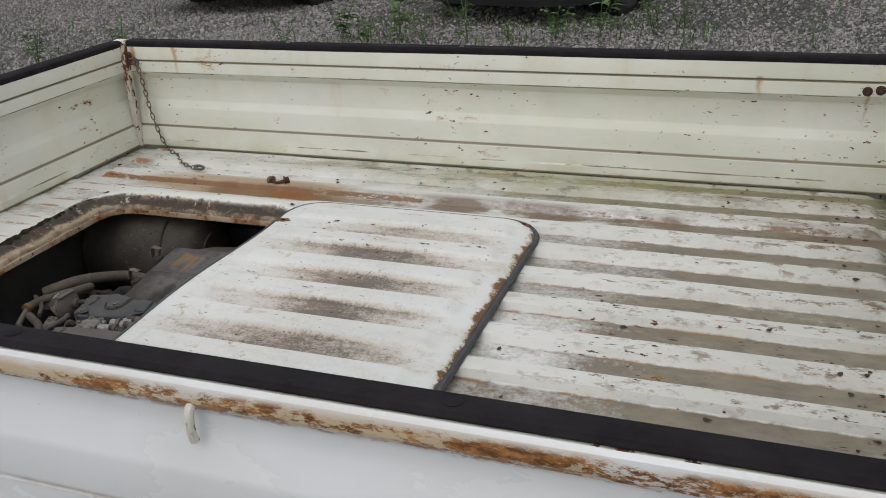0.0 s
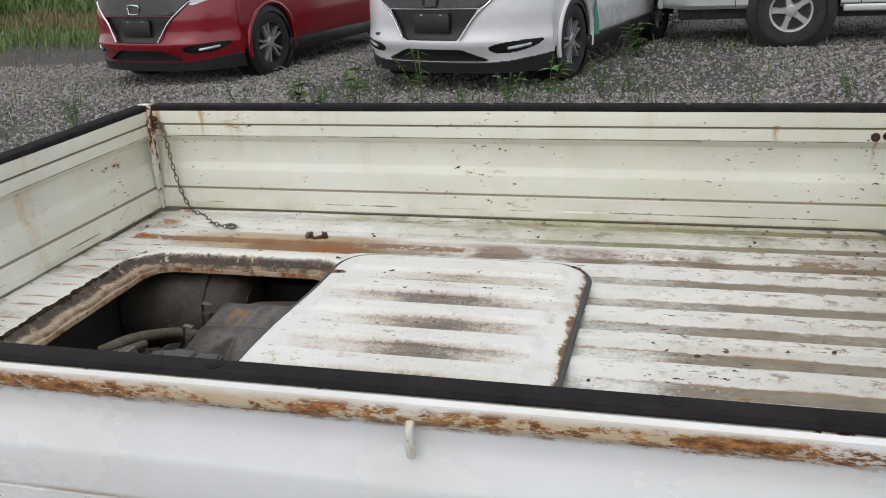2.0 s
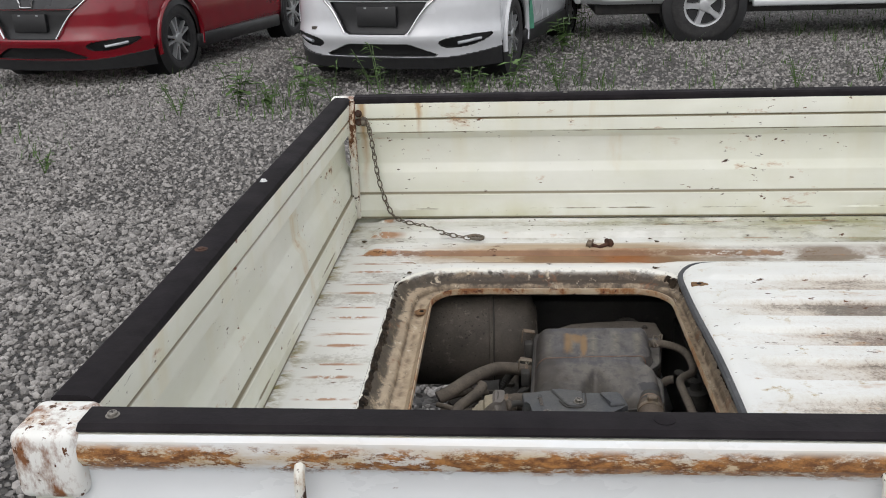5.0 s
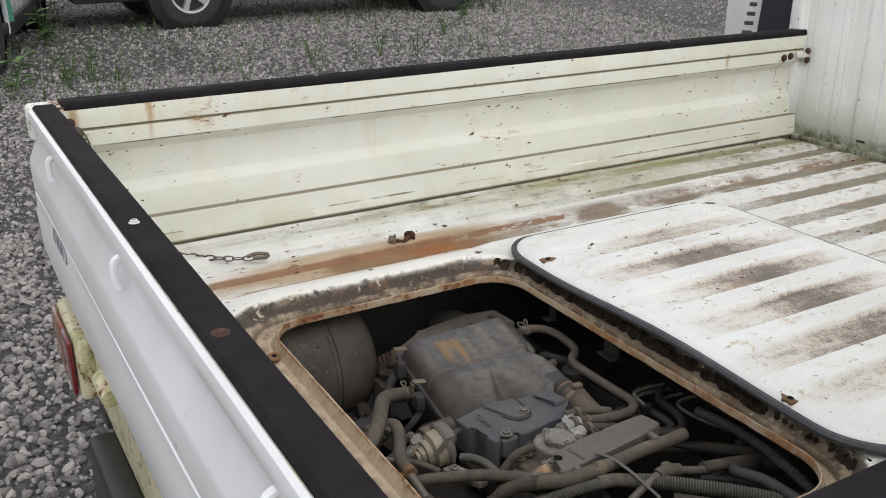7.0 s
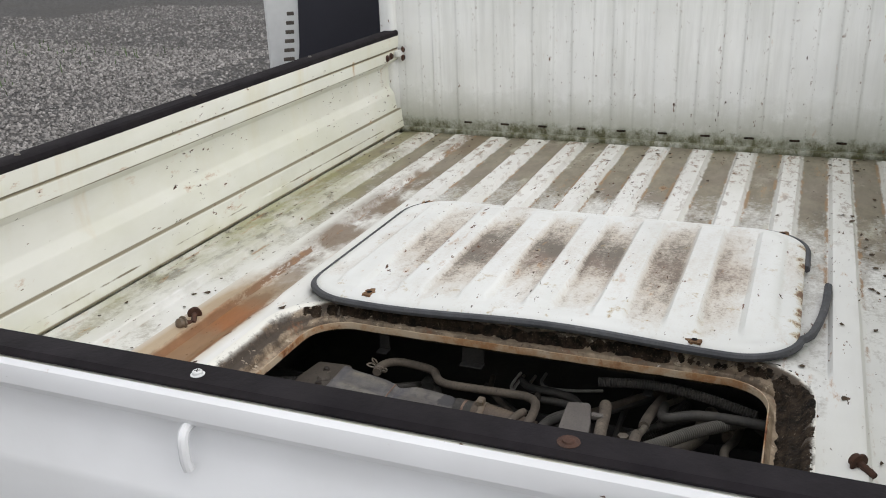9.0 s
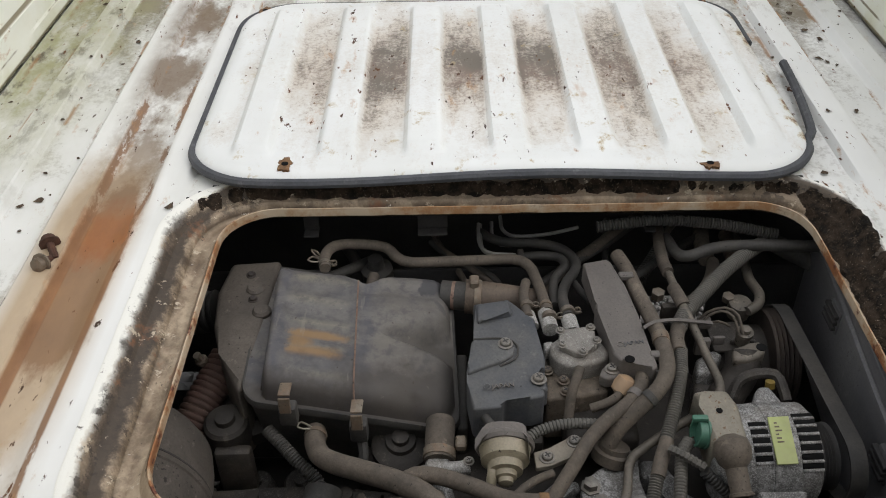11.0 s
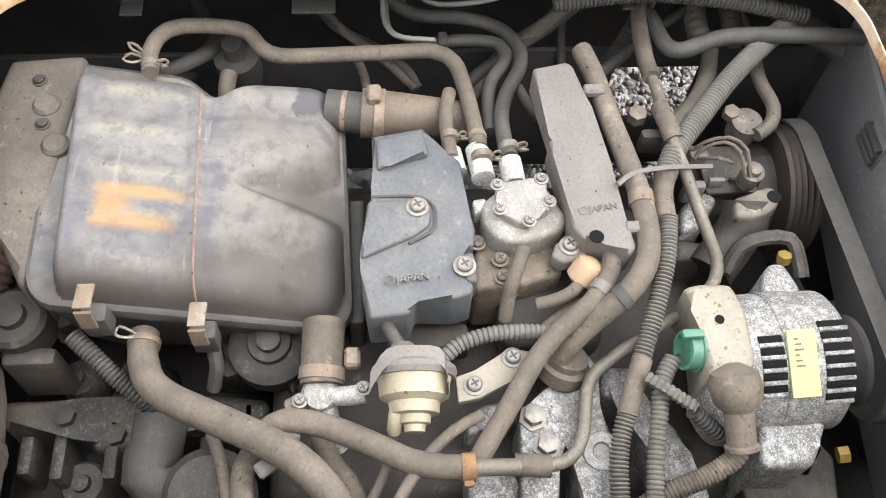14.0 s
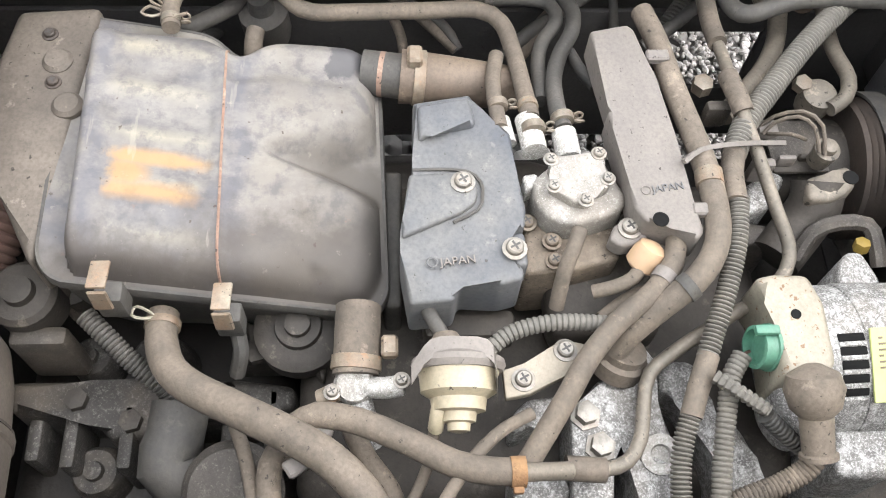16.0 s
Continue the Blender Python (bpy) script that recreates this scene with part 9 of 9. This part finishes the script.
    for s in (-1, 1):
        rows = []
        for yy in ys:
            sec = section(yy)
            rows.append([(s * x, yy, z) for x, z in dense_open(sec, 0.06)])
        sheet(bm, rows)
    arches = [(0.96, 0.335), (3.56, 0.335)]
    gone = [f for f in bm.faces if abs(f.calc_center_median().x) > 0.70 and any(math.hypot(f.calc_center_median().y - ay, f.calc_center_median().z - az) < 0.385 for ay, az in arches)]
    bmesh.ops.delete(bm, geom=gone, context="FACES")
    bmesh.ops.recalc_face_normals(bm, faces=bm.faces)
    part("body_shell", bm, paint, car, "", 40)
    rows = []
    for k in range(13):
        t = k / 12
        rows.append([(W * 0.99 * (2 * i / 24 - 1), (nose(W * 0.99 * (2 * i / 24 - 1), 0.995)) * (1 - t) + 0.62 * t, 0.985 + (0.018 * math.cos((2 * i / 24 - 1) * 1.5) + 0.010) * min(1, t * 3)) for i in range(25)])
    bm = bmesh.new()
    sheet(bm, rows)
    bmesh.ops.recalc_face_normals(bm, faces=bm.faces)
    part("bonnet", bm, paint, car, "", 40)
    for s in (-1, 1):
        part("sill", boxed((s * W * 0.93, 1.25, 0.20), (s * W * 1.02, 3.08, 0.33), 0.02), "black_plastic", car, "black plastic sill")
        for ay, az in arches:
            ring = [(s * (W + 0.004), ay + 0.385 * math.cos(t), az + 0.385 * math.sin(t)) for t in [radians(-15 + 210 * i / 20) for i in range(21)]]
            part("arch_trim", tube(bmesh.new(), ring, 0.022, 8, step=1), paint if ay < 1 else "black_plastic", car)
            well = [(0.30, -0.02), (0.385, 0.0), (0.385, 0.22), (0.05, 0.23)]
            part("wheel_well", lathe(bmesh.new(), well, (s * W * 0.98, ay, az), (-s, 0, 0), 28, False), "black_plastic", car)
            w = wheel_x(car, (s * (W - 0.115), ay, 0.325), 0.325, 0.215, s)
    if tarp:
        bm = bmesh.new()
        rows = []
        for k in range(9):
            t = k / 8
            rows.append([(W + 0.03 + 0.02 * math.sin(5 * t + i), 1.36 + 0.05 * t + (0.10 - 0.07 * t) * (i / 3 - 0.5), 1.0 - 0.68 * t) for i in range(4)])
        sheet(bm, rows)
        part("tarp_strip", bm, "tarp", car, "torn strip of green tarpaulin")
    car.scale = (1.05, 1.05, 1.05)
    return car


def dense_open(pts, step):
    out = []
    for a, b in zip(pts, pts[1:]):
        k = max(1, int(math.dist(a, b) / step))
        out += [(a[0] + (b[0] - a[0]) * j / 6, a[1] + (b[1] - a[1]) * j / 6) for j in range(6)]
    return out + [pts[-1]]


def wheel_x(car, at, r, width, side, mat="two_tone", spokes=5, rim_r=0.66):
    """A wheel whose axle lies along x: built along y and turned."""
    before = set(bpy.data.objects)
    w = wheel(car, (0, 0, 0), r, width, 1, mat, spokes, rim_r)
    m = Matrix.Translation(at) @ Matrix.Rotation(radians(-90 * side), 4, "Z")
    w.matrix_basis = m
    return w


crossover("red_car", "red_paint", "dark red compact crossover car without number plate, parked on gravel", (-3.96, 7.43, -0.057), -11.3, False)
crossover("white_car", "white_paint", "white compact crossover car without number plate, parked among weeds", (-0.725, 6.87, -0.009), -14.2, True, True)


def wagon():
    """A long pale wagon seen from its side: lower body, doors, sills, bumpers and wheels."""
    car = thing("silver_wagon", "pale silver wagon on silver five-spoke wheels, parked on gravel", "car", (1.08, 10.24, 0.0), -90, "")
    L, W = 5.35, 0.90
    arches = [(1.33, 0.37), (4.36, 0.37)]

    def section(y):
        nose = 0.16 * (1 - ease(y / 0.35)) + 0.10 * ease((y - L + 0.3) / 0.3)
        top = 1.02 + 0.85 * ease((y - 0.9) / 0.7)
        w = W - nose * 1.6
        return [(w * 0.95, 0.40), (w, 0.44), (w * 1.005, 0.60), (w * 1.0, 0.64), (w * 1.005, 0.68), (w, 0.95), (w * 0.97, min(1.10, top)), (w * 0.86, max(1.05, top - 0.12)), (w * 0.6, top), (0, top + 0.02)]
    bm = bmesh.new()
    for s in (-1, 1):
        sheet(bm, [[(s * x, 0.02 + (L - 0.04) * i / 90, z) for x, z in dense_open(section(0.02 + (L - 0.04) * i / 90), 0.05)] for i in range(91)])
    gone = [f for f in bm.faces if abs(f.calc_center_median().x) > 0.6 and any(math.hypot(f.calc_center_median().y - a, f.calc_center_median().z - z) < 0.44 for a, z in arches)]
    bmesh.ops.delete(bm, geom=gone, context="FACES")
    bmesh.ops.recalc_face_normals(bm, faces=bm.faces)
    shell = part("body_shell", bm, "silver_paint", car, "", 40)
    for y in (0.02, L - 0.02):
        part("end_panel", boxed((-W * 0.8, y - 0.03, 0.40), (W * 0.8, y + 0.03, 1.0), 0.02), "silver_paint", car)
    for y in (0.78, 1.98, 3.05, 3.92):
        part("door_seam", boxed((W * 0.995, y - 0.004, 0.42), (W * 1.009, y + 0.004, 1.05), 0.001), "bay", shell, "dark door gap")
    part("side_sill", boxed((W * 0.94, 1.82, 0.355), (W * 1.03, 3.88, 0.425), 0.018, 3), "silver_paint", car, "pale side sill")
    part("sill_shadow_gap", boxed((W * 1.0, 1.80, 0.425), (W * 1.012, 3.90, 0.433), 0.001), "bay", car)
    part("underbody", boxed((-0.7, 0.2, 0.28), (0.72, L - 0.2, 0.42), 0.03), "bay", car)
    part("mud_flap", boxed((W * 0.72, 4.36 - 0.50, 0.18), (W * 0.98, 4.36 - 0.47, 0.42), 0.004), "black_plastic", car)
    part("side_window", boxed((W * 0.90, 1.3, 1.16), (W * 0.955, 4.9, 1.62), 0.03), "glass", car)
    for a, z in arches:
        for s in (-1, 1):
            part("wheel_well", lathe(bmesh.new(), [(0.35, -0.02), (0.44, 0.0), (0.44, 0.26), (0.05, 0.27)], (s * W * 0.985, a, z), (-s, 0, 0), 30, False), "black_plastic", car)
            wheel_x(car, (s * (W - 0.13), a, z - 0.005), 0.37, 0.24, s, "alloy_rim", 5, 0.56)


wagon()


def machine():
    """A teal farm machine at the edge of the grass."""
    t = thing("farm_machine", "teal farm machine on a worn black tyre, at the field's edge", "machine", (-13.2, 14.9, -0.14))
    wheel(t, (0.2, -0.4, 0.55), 0.55, 0.32, -1, "tank", 5, 0.5)
    part("frame", boxed((-2.0, -0.2, 0.55), (0.5, 0.6, 0.85), 0.04), "bay", t)
    part("body", boxed((-2.2, -0.35, 0.85), (0.62, 0.9, 1.9), 0.08, 3), "teal", t)
    part("fender", boxed((-0.55, -0.62, 1.08), (0.70, -0.1, 1.16), 0.03, 2), "teal", t)


machine()


# ---- plants ----
def blade(verts, faces, rng, x, y, z, h, w, lean):
    a, k = rng.uniform(0, 6.283), len(verts)
    dx, dy = math.cos(a), math.sin(a)
    px, py = -dy * w, dx * w
    for t, f in ((0, 1.0), (0.55, 0.8), (1.0, 0.05)):
        o = lean * h * t * t
        verts.append((x + dx * o + px * f, y + dy * o + py * f, z + h * t * (1 - 0.2 * lean * t)))
        verts.append((x + dx * o - px * f, y + dy * o - py * f, z + h * t * (1 - 0.2 * lean * t)))
    faces += [[k, k + 1, k + 3, k + 2], [k + 2, k + 3, k + 5, k + 4]]


def field(name, areas, mat, label, seed):
    rng = random.Random(seed)
    verts, faces = [], []
    for x0, x1, y0, y1, n, h0, h1, w in areas:
        made = 0
        while made < n:
            x, y = rng.uniform(x0, x1), rng.uniform(y0, y1)
            if noise.noise(Vector((x * 0.8, y * 0.8, seed))) < -0.05 and rng.random() < 0.8:
                made += 0.3
                continue
            made += 1
            blade(verts, faces, rng, x, y, ground_height(x, y) - 0.01, rng.uniform(h0, h1), w * rng.uniform(0.6, 1.2), rng.uniform(0.1, 0.7))
    me = bpy.data.meshes.new(name)
    me.from_pydata(verts, [], faces)
    me.materials.append(M[mat])
    tagged(new(name, me), label, "grass", kind="stuff")


field("meadow_grass", [(-24, -8.2, 15.5, 30, 26000, 0.25, 0.8, 0.018), (-13, -7.0, 11.0, 16, 5000, 0.08, 0.25, 0.010), (-3, 12, 17, 30, 9000, 0.2, 0.6, 0.02)], "grass", "dense green meadow grass beyond the yard", 3)
field("dry_grass", [(-16, -8.0, 13.0, 16.5, 4500, 0.10, 0.35, 0.010), (-9, -6, 9.0, 13, 500, 0.05, 0.16, 0.006)], "dry", "dry brown grass along the field's edge", 5)
field("yard_grass", [(-7, -2, 4.5, 8.5, 450, 0.03, 0.13, 0.005), (-1.8, 1.2, 5.6, 7.2, 500, 0.03, 0.15, 0.006), (0.4, 7, 6.0, 9.2, 800, 0.03, 0.12, 0.005), (1.0, 6.5, 9.0, 12, 700, 0.04, 0.18, 0.006)], "leaf", "thin green grass growing through the gravel", 7)


def hedge():
    """Bushes behind the meadow: many small leaves in uneven clumps."""
    rng = random.Random(9)
    verts, faces = [], []
    for _ in range(60):
        cx, cy, r = rng.uniform(-30, -6), rng.uniform(22, 32), rng.uniform(0.6, 1.5)
        for _ in range(420):
            u = Vector((rng.gauss(0, 1), rng.gauss(0, 1), rng.gauss(0, 1))).normalized() * r * rng.uniform(0.55, 1.05)
            p = Vector((cx, cy, r * 0.8 - 0.2)) + Vector((u.x, u.y, u.z * 0.9))
            if p.z < -0.2:
                continue
            a = Vector((rng.gauss(0, 1), rng.gauss(0, 1), rng.gauss(0, 1))).normalized() * rng.uniform(0.05, 0.11)
            b = a.orthogonal() * 0.5
            k = len(verts)
            verts += [tuple(p - a), tuple(p + b), tuple(p + a), tuple(p - b)]
            faces.append([k, k + 1, k + 2, k + 3])
    me = bpy.data.meshes.new("bushes")
    me.from_pydata(verts, [], faces)
    me.materials.append(M["leaf"])
    tagged(new("bushes", me), "overgrown green bushes at the back of the meadow", "bushes", kind="stuff")


hedge()


def weed(at, h, seed, kind):
    """A broad-leaved or feathery weed with its own stems and leaves."""
    rng = random.Random(seed)
    x, y = at
    w = thing("weed", ("broad-leaved green weed growing out of the gravel" if kind else "feathery yellow-green weed growing out of the gravel"), "weed", (x, y, ground_height(x, y)), 0, "yard weeds")
    for s in range(rng.randint(3, 6)):
        a, lean, hh = rng.uniform(0, 6.28), rng.uniform(0.1, 0.55), h * rng.uniform(0.6, 1.0)
        top = Vector((math.cos(a) * lean * hh, math.sin(a) * lean * hh, hh))
        bm = tube(bmesh.new(), [(0, 0, -0.01), top * 0.5 + Vector((0, 0, hh * 0.08)), top], 0.003, 5, step=0.08)
        for k in range(9 if kind else 14):
            t = rng.uniform(0.25, 1.0)
            p = top * t
            la = rng.uniform(0, 6.28)
            L = h * (rng.uniform(0.18, 0.34) if kind else rng.uniform(0.10, 0.20))
            wd = L * (0.28 if kind else 0.10)
            d = Vector((math.cos(la), math.sin(la), rng.uniform(-0.2, 0.5))).normalized()
            n = d.cross(Vector((0, 0, 1))).normalized() * wd
            q = [p, p + d * L * 0.45 + n, p + d * L + Vector((0, 0, -L * 0.2)), p + d * L * 0.45 - n]
            bm.faces.new([bm.verts.new(v) for v in q])
        part("stem", bm, "leaf", w, "", 0)


PLACES = [(-1.75, 6.25, 0.30, 1), (-1.45, 6.1, 0.22, 1), (-1.2, 6.15, 0.34, 1), (-0.95, 6.05, 0.30, 0), (-0.6, 6.1, 0.36, 0), (-0.3, 6.2, 0.16, 0), (0.05, 6.3, 0.22, 1), (0.35, 6.45, 0.3, 1), (0.75, 6.6, 0.30, 0), (0.95, 6.9, 0.24, 0),
          (-4.0, 5.2, 0.32, 0), (-3.3, 5.4, 0.28, 0), (-4.6, 4.6, 0.2, 0), (1.9, 6.2, 0.16, 0), (2.6, 6.6, 0.2, 0), (3.3, 6.8, 0.22, 0), (3.6, 6.7, 0.2, 0), (4.4, 7.6, 0.2, 0), (5.2, 8.6, 0.18, 1), (5.9, 9.0, 0.16, 1),
          (0.9, 8.8, 0.3, 1), (1.2, 10.5, 0.5, 0), (-2.1, 5.9, 0.22, 0), (-2.4, 4.4, 0.12, 1), (-0.4, 4.2, 0.10, 0)]
for i, (wx, wy, wh, wk) in enumerate(PLACES):
    weed((wx, wy), wh * 1.3, 30 + i, wk)
